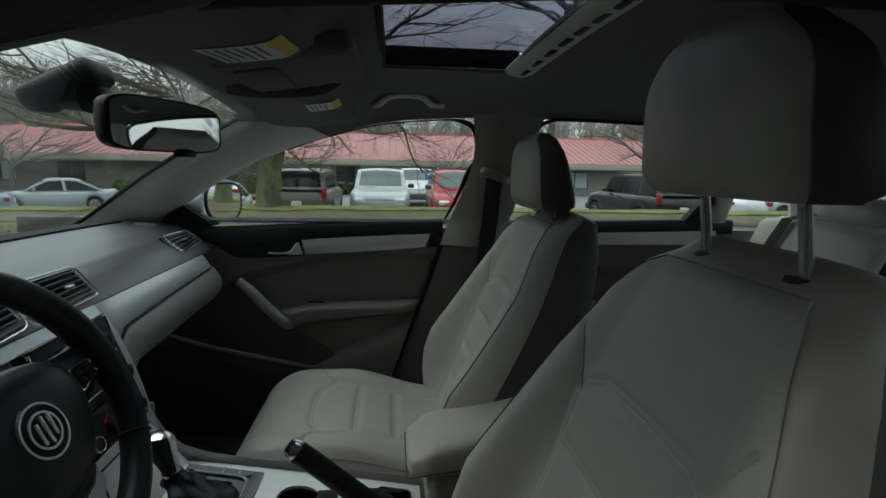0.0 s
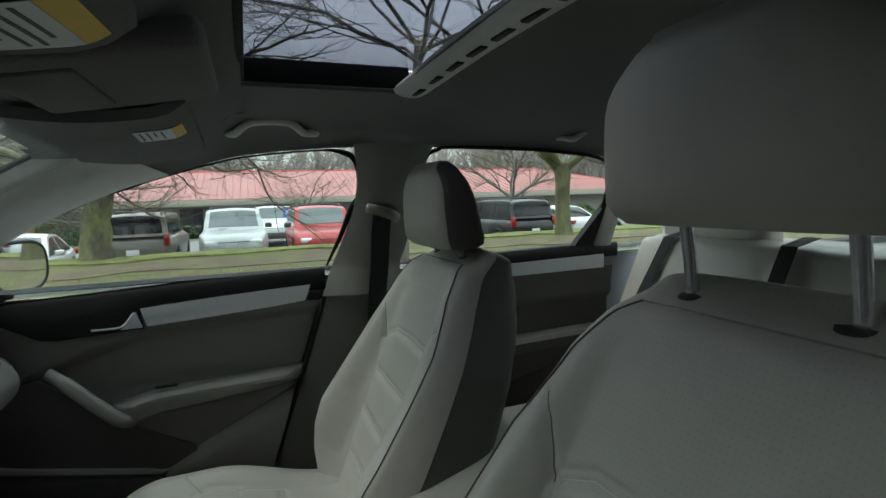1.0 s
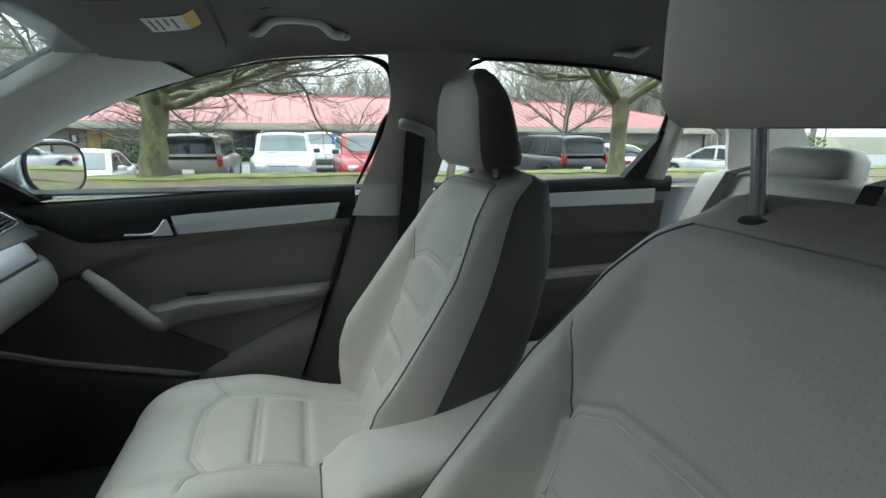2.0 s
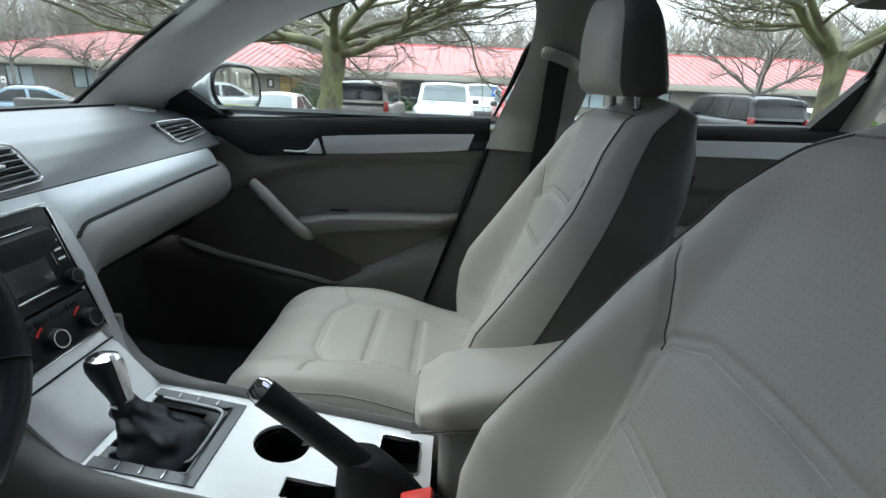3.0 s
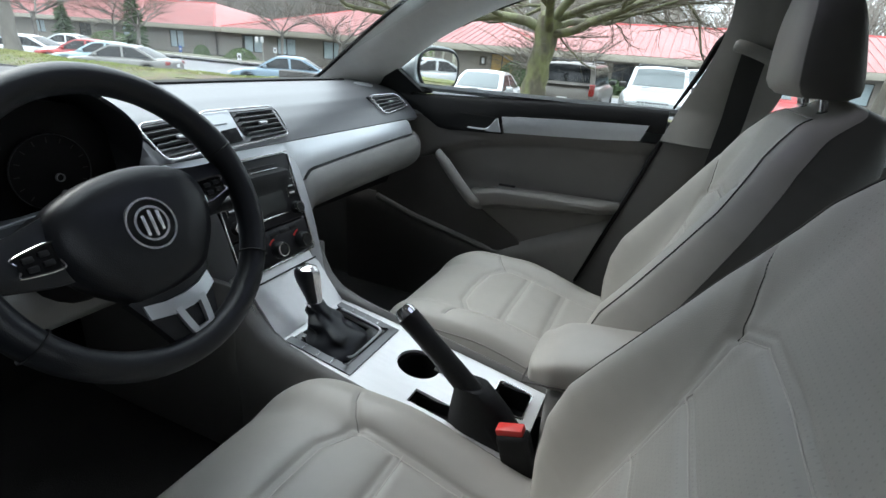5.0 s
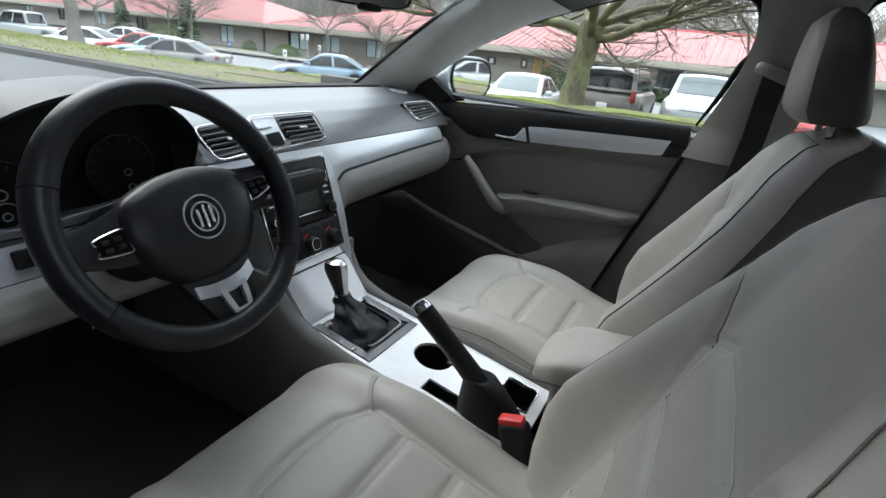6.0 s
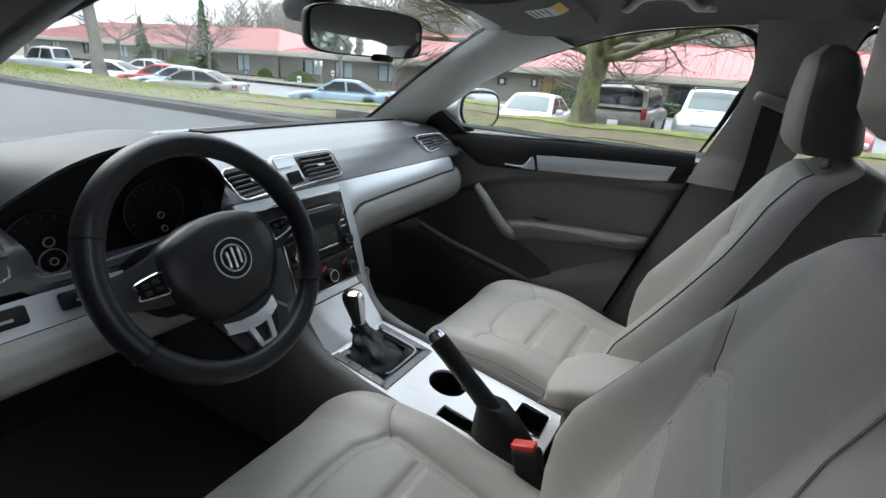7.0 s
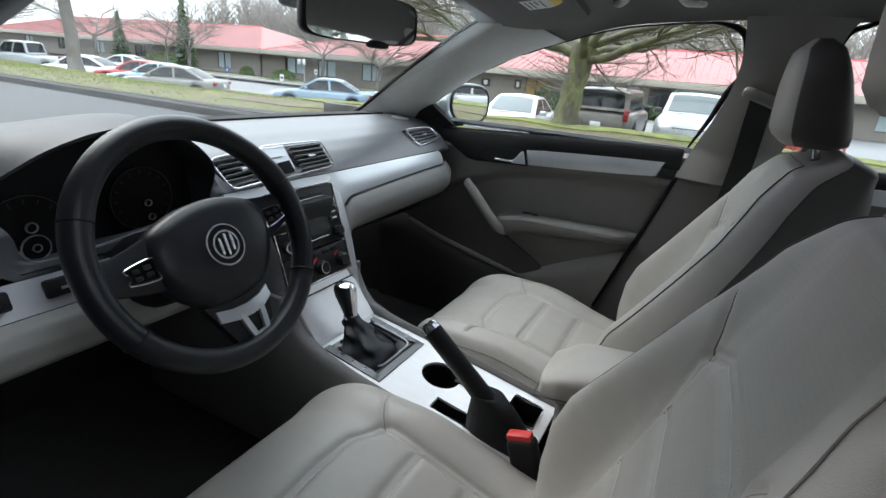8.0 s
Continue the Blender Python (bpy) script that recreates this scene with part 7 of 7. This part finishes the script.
M_ROOF_RED = material("red_ridge_cap", (0.50, 0.07, 0.07), 0.45, 0.0, 3, 0.1, 0.1, 0.3)
M_SOFFIT = material("dark_soffit", (0.06, 0.055, 0.05), 0.8, 0, 8, 0.1, 0.2, 0.5)
M_PANE = material("pale_blinds_behind_glass", (0.42, 0.50, 0.52), 0.12, 0, 5, 0.12, 0.0, 0.6)
M_PANE_DARK = material("dark_window_glass", (0.03, 0.035, 0.04), 0.08, 0, 5, 0.2, 0.0, 0.6)
M_DOOR = material("ochre_wood_door", (0.36, 0.23, 0.07), 0.55, 0, 6, 0.15, 0.2, 0.8, stretch=(1, 1, 0.1))
M_FRAME = material("bronze_window_frame", (0.05, 0.042, 0.035), 0.5, 0, 20, 0.1, 0.0)


def make_building(label, x0, x1, y_wall, openings, signs=(), ridge=3.75, deep=15.0, hips=(True, True)):
    """A long low building with a hipped metal roof. openings: (x, width, z0, z1, kind)."""
    b = thing("office_building", label, "building", "low office buildings")
    eave, over = 1.52, 1.1
    y_eave, y_back = y_wall - over, y_wall + deep
    ym = (y_eave + y_back) / 2
    run = ym - y_eave
    # front wall in pieces round the openings
    bm = B()
    cuts = sorted(o for o in openings)
    x = x0
    for ox, w, z0, z1, kind in cuts:
        rbox(bm, ((x + ox - w / 2) / 2, y_wall + 0.1, (LOT_Z + 1.3) / 2), (ox - w / 2 - x, 0.2, 1.3 - LOT_Z), 0)
        if z0 > LOT_Z + 0.01:
            rbox(bm, (ox, y_wall + 0.1, (LOT_Z + z0) / 2), (w, 0.2, z0 - LOT_Z), 0)
        rbox(bm, (ox, y_wall + 0.1, (1.3 + z1) / 2), (w, 0.2, 1.3 - z1), 0)
        x = ox + w / 2
    rbox(bm, ((x + x1) / 2, y_wall + 0.1, (LOT_Z + 1.3) / 2), (x1 - x, 0.2, 1.3 - LOT_Z), 0)
    rbox(bm, (x0 + 0.1, (y_wall + y_back) / 2, (LOT_Z + 1.3) / 2), (0.2, deep, 1.3 - LOT_Z), 0)
    rbox(bm, (x1 - 0.1, (y_wall + y_back) / 2, (LOT_Z + 1.3) / 2), (0.2, deep, 1.3 - LOT_Z), 0)
    rbox(bm, ((x0 + x1) / 2, y_back, (LOT_Z + 1.3) / 2), (x1 - x0, 0.2, 1.3 - LOT_Z), 0)
    wall = part("wall", bm, M_SIDING, b, "taupe boarded walls")
    bm = B()
    n = int((x1 - x0) / 0.62)
    for k in range(n):
        bx = x0 + (k + 0.5) * (x1 - x0) / n
        if not any(abs(bx - o[0]) < o[1] / 2 + 0.06 for o in cuts):
            rbox(bm, (bx, y_wall - 0.008, 0.15), (0.045, 0.016, 2.28), 0)
    tagged(part("battens", bm, M_SIDING, wall), kind="stuff")
    for ox, w, z0, z1, kind in cuts:
        win = part("door" if kind == "door" else "window", rbox(B(), (ox, y_wall + 0.12, (z0 + z1) / 2), (w, 0.03, z1 - z0), 0), M_DOOR if kind == "door" else (M_PANE if kind == "pale" else M_PANE_DARK), b, "ochre wooden double door" if kind == "door" else ("window with pale blinds" if kind == "pale" else "dark window"))
        for fx in (-w / 2, 0, w / 2):
            part("frame", rbox(B(), (ox + fx, y_wall + 0.06, (z0 + z1) / 2), (0.06, 0.08, z1 - z0), 0.005), M_FRAME, win)
        for fz in (z0, z1):
            part("sill", rbox(B(), (ox, y_wall + 0.05, fz), (w + 0.1, 0.10, 0.06), 0.005), M_FRAME, win)
    # eaves and roof
    bm = B()
    rbox(bm, ((x0 + x1) / 2, y_eave + 0.03, eave - 0.22), (x1 - x0 + 2 * over, 0.08, 0.40), 0.01)
    for sx in (x0 - over, x1 + over):
        rbox(bm, (sx, (y_eave + y_back + over) / 2, eave - 0.22), (0.08, y_back + over - y_eave, 0.40), 0.01)
    part("fascia", bm, M_FASCIA, b, "deep beige fascia board")
    bm = B()
    rbox(bm, ((x0 + x1) / 2, y_wall - over / 2 + 0.08, eave - 0.38), (x1 - x0 + 2 * over - 0.2, over, 0.04), 0)
    part("soffit", bm, M_SOFFIT, b, "dark soffit")
    bm = B()
    xa, xb, ya, yb = x0 - over, x1 + over, y_eave, y_back + over
    h0, h1 = (run if hips[0] else 0), (run if hips[1] else 0)
    P = [V((xa, ya, eave)), V((xb, ya, eave)), V((xb, yb, eave)), V((xa, yb, eave)), V((xa + h0, ym, ridge)), V((xb - h1, ym, ridge))]
    vs = [bm.verts.new(p) for p in P]
    for q in ((0, 1, 5, 4), (1, 2, 5), (2, 3, 4, 5), (3, 0, 4), (3, 2, 1, 0)):
        bm.faces.new([vs[i] for i in q])
    roof = part("roof", bm, M_ROOF, b, "faded red standing-seam metal roof")
    bm = B()
    up = V((0, run, ridge - eave)).normalized()
    nrm = V((0, -(ridge - eave), run)).normalized()
    k = 0
    while xa + 0.5 * k < xb:
        x = xa + 0.5 * k
        reach = min(1.0, (x - xa) / h0 if h0 else 1.0, (xb - x) / h1 if h1 else 1.0)
        if reach > 0.02:
            a, c = V((x, ya, eave)), V((x, ya + run * reach, eave + (ridge - eave) * reach))
            s = V((0.018, 0, 0))
            loft(bm, [[q - s, q + s, q + s * 0.6 + nrm * 0.05, q - s * 0.6 + nrm * 0.05] for q in (a, c)])
        k += 1
    if h0:
        k = 1
        while 0.5 * k < run:
            y = ya + 0.5 * k
            reach = 0.5 * k / run
            a, c = V((xa, y, eave)), V((xa + run * reach, y, eave + (ridge - eave) * reach))
            s, nn = V((0, 0.018, 0)), V((-(ridge - eave), 0, run)).normalized()
            loft(bm, [[q - s, q + s, q + s * 0.6 + nn * 0.05, q - s * 0.6 + nn * 0.05] for q in (a, c)])
            k += 1
    tagged(part("seams", bm, M_SEAMS, roof), kind="stuff")
    bm = B()
    tube(bm, [P[4], P[5]], 0.10, 6)
    cap = part("ridge_cap", bm, M_ROOF_RED, roof, "bright red ridge cap")
    for i, j in ((0, 4), (1, 5)):
        if (hips[0] if i == 0 else hips[1]):
            part("hip_cap", tube(B(), [P[i], P[j]], 0.07, 6), M_ROOF_RED, roof)
    for sx, sz, w, h in signs:
        s = part("sign", rbox(B(), (sx, y_wall - 0.03, sz), (w, 0.04, h), 0.005), M_FRAME, b, "dark square wall sign")
        part("sign_bars", rbox(B(), (sx, y_wall - 0.055, sz), (w * 0.4, 0.01, h * 0.6), 0), M_WHITE_MARK, s)
    return b


make_building("long low taupe office building with faded red metal roof", -34.6, -8.6, 34.4, [(-33.4, 2.0, -0.3, 0.95, "pale"), (-29.9, 1.9, -0.3, 0.95, "pale"), (-25.3, 1.9, -0.3, 0.95, "pale"), (-21.0, 1.7, -0.3, 0.95, "dark"), (-11.4, 1.6, LOT_Z, 1.0, "door")], [(-15.2, 0.45, 0.7, 0.5), (-12.75, 0.5, 0.5, 0.6)])
make_building("long low taupe office wing with faded red metal roof", -8.4, 34.0, 36.4, [(-6.6, 1.6, LOT_Z, 0.95, "dark"), (-3.6, 1.4, LOT_Z, 0.95, "dark"), (0.5, 1.8, -0.3, 0.9, "pale"), (4.5, 1.6, LOT_Z, 0.95, "dark"), (9.0, 2.0, -0.3, 0.9, "pale"), (13.5, 2.0, -0.3, 0.9, "pale"), (18.0, 2.0, -0.3, 0.9, "dark")], [(-1.5, 0.45, 0.45, 0.5)], hips=(False, True))
make_building("low taupe office building with red hipped roof, farther off", -92.0, -41.0, 37.6, [(-84, 2.0, -0.3, 0.95, "pale"), (-76, 2.0, -0.3, 0.95, "dark"), (-68, 2.0, -0.3, 0.95, "pale"), (-60, 2.0, -0.3, 0.95, "dark"), (-53, 2.0, -0.3, 0.95, "pale"), (-46.2, 1.9, -0.6, 0.95, "pale")], [], 3.95)

# signs and posts in the car park
M_BLUE = material("blue_sign_face", (0.05, 0.13, 0.42), 0.4, 0, 20, 0.1, 0.0)
M_POST = material("weathered_post", (0.35, 0.34, 0.31), 0.6, 0.0, 20, 0.15, 0.1)


def make_sign(x, y, h, mat, label, w=0.32, t=0.45):
    ob = thing("parking_sign", label, "sign", "signs in the car park", at=(x, y, lot_z(x)))
    part("post", tube(B(), [(0, 0, -0.1), (0, 0, h)], 0.03, 8), M_POST, ob)
    plate = part("plate", rbox(B(), (0, -0.045, h - t / 2), (w, 0.012, t), 0.003), mat, ob)
    part("print_bars", rbox(B(), (0, -0.053, h - t / 2), (w * 0.5, 0.004, t * 0.35), 0), M_WHITE_MARK if mat is M_BLUE else M_FRAME, plate)


make_sign(1.55, 24.0, 1.75, M_BLUE, "blue and white parking sign on a post")
make_sign(-35.5, 29.0, 1.1, M_BLUE, "blue and white parking sign on a post")
make_sign(-30.8, 30.2, 0.9, M_WHITE_MARK, "small white sign on a post", 0.4, 0.5)
make_sign(-27.5, 30.4, 1.5, M_WHITE_MARK, "small white sign on a post", 0.3, 0.35)
ob = thing("wall_lettering", "white bars of a building mark on a post", "sign", at=(-31.6, 33.0, LOT_Z))
part("post", tube(B(), [(0.5, 0, 0), (0.5, 0, 2.0)], 0.05, 8), M_POST, ob)
for dx, w in ((0.0, 0.32), (0.55, 0.30)):
    part("bar", rbox(B(), (dx, -0.06, 1.72), (w, 0.03, 0.42), 0.02), M_WHITE_MARK, ob)
ob = thing("pavement_island", "pale kerbed planting island before the building", "planting island", kind="structure")
part("island_kerb", rbox(B(), (-22, 31.9, LOT_Z + 0.05), (75, 2.6, 0.14), 0.04), M_POST, ob)
part("island_grass", rbox(B(), (-22, 32.0, LOT_Z + 0.10), (74.4, 2.2, 0.12), 0.04), M_FIELD, ob)

# ---- parked cars ----
M_TYRE = material("black_tyre", (0.015, 0.015, 0.015), 0.8, 0, 60, 0.2, 0.2)
M_RIM = material("alloy_rim", (0.45, 0.45, 0.46), 0.35, 0.9, 30, 0.1, 0.0)
M_CARGLASS = material("dark_car_glass", (0.008, 0.0095, 0.0105), 0.08, 0, 5, 0.1, 0.0, spec=0.3)
M_CARGLASS_PALE = material("sky_lit_car_glass", (0.10, 0.125, 0.13), 0.05, 0, 5, 0.1, 0.0, spec=0.7)
M_LAMP = material("clear_headlamp", (0.75, 0.77, 0.78), 0.1, 0.3, 20, 0.05, 0.0, coat=0.8)
M_TAIL = material("red_tail_lamp", (0.24, 0.012, 0.012), 0.15, 0, 20, 0.1, 0.0, coat=0.8)
M_BUMPER = material("grey_bumper_plastic", (0.06, 0.06, 0.06), 0.6, 0, 30, 0.1, 0.1)


def paint(name, color):
    return material(name, color, 0.3, 0.2, 150, 0.04, 0.0, coat=0.3)


PAINTS = {k: paint(k + "_car_paint", c) for k, c in {"white": (0.60, 0.62, 0.63), "pale_silver": (0.42, 0.445, 0.455), "pewter": (0.14, 0.13, 0.115), "red": (0.36, 0.035, 0.035), "black": (0.012, 0.012, 0.014), "gold_grey": (0.20, 0.195, 0.182), "blue_grey": (0.20, 0.28, 0.35), "sky_blue": (0.34, 0.45, 0.50), "silver": (0.36, 0.385, 0.395)}.items()}

STYLES = {  # length, width, height, sill, bonnet z, belt z, windscreen foot, roof front, roof rear, tail foot, tail z, wheel radius
    "sedan": (4.75, 1.80, 1.43, 0.22, 0.84, 0.91, 1.28, 2.15, 3.20, 4.15, 0.97, 0.32),
    "suv": (4.70, 1.96, 1.80, 0.36, 1.14, 1.19, 1.30, 1.85, 4.36, 4.62, 1.19, 0.38),
    "pickup": (5.60, 1.95, 1.85, 0.40, 1.08, 1.12, 1.55, 2.15, 3.35, 3.55, 1.05, 0.38),
}


def quad_pane(a, b, c, d, inset, out):
    """A thin pane inside the quad a b c d, proud of it by out."""
    pts = [V(p) for p in (a, b, c, d)]
    mid = sum(pts, V((0, 0, 0))) / 4
    n = (pts[1] - pts[0]).cross(pts[3] - pts[0]).normalized()
    if n.dot(out) < 0:
        n = -n
    pts = [p + (mid - p).normalized() * inset for p in pts]
    bm = B()
    loft(bm, [[p - n * 0.01 for p in pts], [p + n * 0.012 for p in pts]])
    return bm


def make_car(style, colour, label, x, y, heading, rack=False, glass=None):
    """A parked car; heading: degrees by which its nose turns from +x."""
    L, W, H, sill, bz, belt, wf, rf, rr, tf, tz, wr = STYLES[style]
    body_m, glass_m = PAINTS[colour], glass or M_CARGLASS_PALE
    car = thing("car", label, "car", "parked cars", at=(x, y, lot_z(x)))
    car.rotation_euler = (0, 0, radians(heading))
    hw = W / 2

    def X(s):
        return L / 2 - s
    # lower body: lofted along the length
    rings = []
    axles = (0.88, L - 0.95)
    for k in range(33):
        s = L * k / 32
        end = min(s, L - s)
        w = hw * (0.80 + 0.20 * smooth01(0, 0.55, end) ** 0.6)
        top = curve1([(0, bz * 0.72), (0.12, bz * 0.86), (0.35, bz * 0.94), (wf, belt), (tf, belt), (L - 0.15, tz), (L, tz * 0.86)], s) if style != "pickup" else curve1([(0, bz * 0.8), (0.12, bz * 0.93), (0.4, bz), (wf, belt), (tf, belt), (tf + 0.05, tz), (L, tz)], s)
        low = sill + 0.10 * smooth01(0.5, 0, end)
        for ax in axles:
            if abs(s - ax) < wr + 0.05:
                low = max(low, math.sqrt(max(0, (wr + 0.05) ** 2 - (s - ax) ** 2)) + wr)
        low = min(low, top - 0.12)
        mid = (low + top) / 2
        half = [(0.93, low), (1.0, low + 0.25 * (top - low)), (1.0, mid), (0.985, mid + 0.3 * (top - low)), (0.93, top - 0.03), (0.84, top), (0.4, top + 0.02)]
        rings.append([V((X(s), w * a, q)) for a, q in half] + [V((X(s), -w * a, q)) for a, q in reversed(half)])
    part("body", loft(B(), rings), body_m, car, "painted body", 50)
    # cabin
    wb, wt = hw * 0.90, hw * (0.72 if style == "sedan" else 0.80)
    P = {}
    for sg in (1, -1):
        P["a", sg], P["b", sg] = V((X(wf), sg * wb, belt)), V((X(rf), sg * wt, H - 0.03))
        P["c", sg], P["d", sg] = V((X(rr), sg * wt, H - 0.04)), V((X(tf), sg * wb, belt + 0.01))
    def edge_point(q, t):
        """Point at share t of one cross edge of the cabin, bowed and crowned."""
        bow, crown = 0.10 * math.sin(math.pi * t), 0.05 * math.sin(math.pi * t)
        return P[q, 1].lerp(P[q, -1], t) + V((bow if q == "a" else (-bow * 0.8 if q == "d" else bow * 0.3 if q == "b" else 0), 0, crown if q in "bc" else 0))

    def profile(t):
        """The rounded line from the windscreen's foot over the roof to the tail."""
        a, b, c, d = (edge_point(q, t) for q in "abcd")
        puff = 0.035 if style == "sedan" else 0.02
        return spline([a, (a + b) / 2 + V((0.4, 0, 0.9)) * puff, b, (b + c) / 2 + V((0, 0, puff)), c, (c + d) / 2 + V((-0.4, 0, 0.9)) * puff, d], 4)

    part("cabin", loft(B(), [profile(k / 12) for k in range(13)]), body_m, car, "roof and pillars", 50)
    for nm, i0, out, mat in (("windscreen", 1, V((0.012, 0, 0.010)), glass_m), ("rear_window", 17, V((-0.012, 0, 0.010)), M_CARGLASS)):
        part(nm, sheet(B(), lambda u, v: profile(0.08 + 0.84 * u)[i0 + round(6 * v)] + out, 10, 6, 0.012, -out.normalized()), mat, car, "glass pane", 50)
    for sg in (1, -1):
        a, b, c, d = (P[q, sg] for q in "abcd")
        splits = (0.0, 0.52, 1.0) if style != "suv" else (0.0, 0.38, 0.70, 1.0)
        for k, (f0, f1) in enumerate(zip(splits, splits[1:])):
            part("side_window", quad_pane(a.lerp(d, f0 * 0.96 + 0.02), a.lerp(d, f1 * 0.96 + 0.02), b.lerp(c, f1), b.lerp(c, f0), 0.06, V((0, sg, 0.3))), M_CARGLASS, car, "dark side glass")
        for ax in axles:
            wm = part("tyre", lathe(B(), (X(ax), sg * (hw - 0.22), wr), (0, sg, 0), [(wr * 0.6, 0), (wr * 0.97, 0.0), (wr, 0.03), (wr, 0.17), (wr * 0.96, 0.205), (wr * 0.68, 0.21), (wr * 0.6, 0.15)], 28), M_TYRE, car, "black tyre")
            bm = B()
            lathe(bm, (X(ax), sg * (hw - 0.22), wr), (0, sg, 0), [(wr * 0.66, 0.10), (wr * 0.66, 0.195), (wr * 0.60, 0.20), (wr * 0.58, 0.165), (wr * 0.14, 0.18), (0.01, 0.185)], 28)
            part("rim", bm, M_RIM, wm, "alloy rim")
            bm = B()
            for q in range(5):
                ang = 2 * math.pi * q / 5
                rbox(bm, (X(ax) + 0.36 * wr * math.cos(ang), sg * (hw - 0.022), wr + 0.36 * wr * math.sin(ang)), (wr * 0.42, 0.012, wr * 0.13), 0, Euler((0, -ang, 0)).to_matrix())
            part("spokes", bm, M_TYRE, wm)
        part("headlamp", rbox(B(), (X(0.10), sg * hw * 0.66, bz * 0.74), (0.20, hw * 0.36, 0.15), 0.05, Euler((0, 0, sg * radians(-18))).to_matrix(), 3), M_LAMP, car, "clear headlamp")
        tall = 0.34 if style != "sedan" else 0.16
        part("tail_lamp", rbox(B(), (X(L - 0.07), sg * hw * 0.84, tz * (0.83 if style == "sedan" else 0.92)), (0.14, 0.16 if style != "sedan" else 0.34, tall), 0.03, None, 3), M_TAIL, car, "red tail lamp")
        mir = part("side_mirror", rbox(B(), (X(wf + 0.42), sg * (hw + 0.07), belt + 0.07), (0.12, 0.22, 0.15), 0.045, None, 3), body_m if style == "sedan" else M_BUMPER, car, "door mirror")
        part("door_handle", rbox(B(), (X(wf + 1.25), sg * (hw * 0.985), belt - 0.13), (0.18, 0.03, 0.03), 0.01), body_m, car)
        if rack:
            part("roof_rail", tube(B(), [(X(rf + 0.15), sg * wt * 0.88, H), (X(rf + 0.3), sg * wt * 0.88, H + 0.07), (X(rr - 0.2), sg * wt * 0.88, H + 0.07), (X(rr), sg * wt * 0.88, H)], 0.022, 8), M_BUMPER, car, "dark roof rail")
    for s0, nm in ((0.02, "front_bumper"), (L - 0.02, "rear_bumper")):
        part(nm, rbox(B(), (X(s0), 0, sill + 0.20), (0.16, W * 0.88, 0.24), 0.06, None, 3), body_m if style == "sedan" else M_BUMPER, car, "bumper")
    gr = part("grille", rbox(B(), (X(0.035), 0, bz * 0.70), (0.06, W * 0.44, 0.17), 0.02), M_BUMPER, car, "dark grille")
    for k in range(7 if style == "suv" else 1):
        gw = W * 0.40
        if style == "suv":
            part("grille_bar", rbox(B(), (X(0.0), -gw / 2 + gw * (k + 0.5) / 7, bz * 0.70), (0.02, 0.035, 0.16), 0.008), body_m, gr)
        else:
            part("grille_bar", rbox(B(), (X(0.0), 0, bz * 0.72), (0.02, gw, 0.03), 0.008), M_RIM, gr)
    part("number_plate", rbox(B(), (X(L + 0.055), 0, tz * 0.72 if style == "sedan" else sill + 0.42), (0.01, 0.31, 0.15), 0.004), M_WHITE_MARK, car, "blank pale number plate")
    if rack:
        for q in (0.4, 0.8):
            xx = X(rf + (rr - rf) * q)
            part("rack_bar", tube(B(), [(xx, -wt * 0.88, H + 0.075), (xx, wt * 0.88, H + 0.075)], 0.018, 8), M_BUMPER, car, "roof rack cross bar")
    part("wiper", tube(B(), [(X(wf + 0.02) + 0.09, -0.5 * wb, belt + 0.02), (X(wf + 0.05) + 0.08, 0.1 * wb, belt + 0.05)], 0.012, 6), M_TYRE, car)
    return car


make_car("suv", "pewter", "pewter grey boxy off-road wagon with roof rack, parked tail out", -3.12, 17.35, 90, True, M_CARGLASS)
make_car("suv", "pale_silver", "pale silver off-road wagon with slotted grille, parked nose out", -0.60, 17.6, -90, True)
make_car("suv", "red", "red off-road wagon parked nose out", 2.05, 16.8, -90, True)
make_car("suv", "white", "white off-road wagon in the second row", 0.95, 25.0, -90)
make_car("suv", "black", "black off-road wagon with red tail lamps, parked tail out", 8.55, 16.3, 96, True, M_CARGLASS)
make_car("sedan", "white", "white saloon parked nose out beside the mossy tree", -5.80, 15.6, -84)
make_car("sedan", "white", "white saloon half hidden behind a tree", 13.0, 19.0, 90)
make_car("sedan", "silver", "silver saloon parked beyond the tree", 16.5, 16.5, 100)
make_car("sedan", "gold_grey", "beige grey saloon parked at an angle to the verge", -23.4, 15.7, 208)
make_car("sedan", "sky_blue", "pale blue saloon behind the grey one", -26.4, 17.0, 208)
make_car("sedan", "blue_grey", "blue grey saloon parked at an angle", -16.8, 18.9, 208)
make_car("sedan", "silver", "silver saloon parked farther back", -15.3, 23.5, 208)
make_car("sedan", "red", "red saloon between two pale cars", -28.8, 17.6, 208)
make_car("sedan", "white", "white saloon near the tall tree", -32.0, 16.2, 208)
make_car("pickup", "silver", "silver crew-cab pickup truck", -40.5, 17.4, 208)
make_car("sedan", "white", "white saloon in the far row", -38.5, 22.5, 208)

# wheels under the open car
for ax in (-1.55, 1.22):
    for sg in (1, -1):
        tyre = part("tyre", lathe(B(), (ax, sg * 0.66, 0.325), (0, sg, 0), [(0.20, 0), (0.31, 0.0), (0.325, 0.03), (0.325, 0.17), (0.31, 0.205), (0.22, 0.21), (0.20, 0.15)], 32), M_TYRE, body, "black tyre")
        part("rim", lathe(B(), (ax, sg * 0.66, 0.325), (0, sg, 0), [(0.215, 0.10), (0.215, 0.195), (0.195, 0.20), (0.19, 0.165), (0.045, 0.18), (0.01, 0.185)], 32), M_RIM, tyre, "alloy rim")
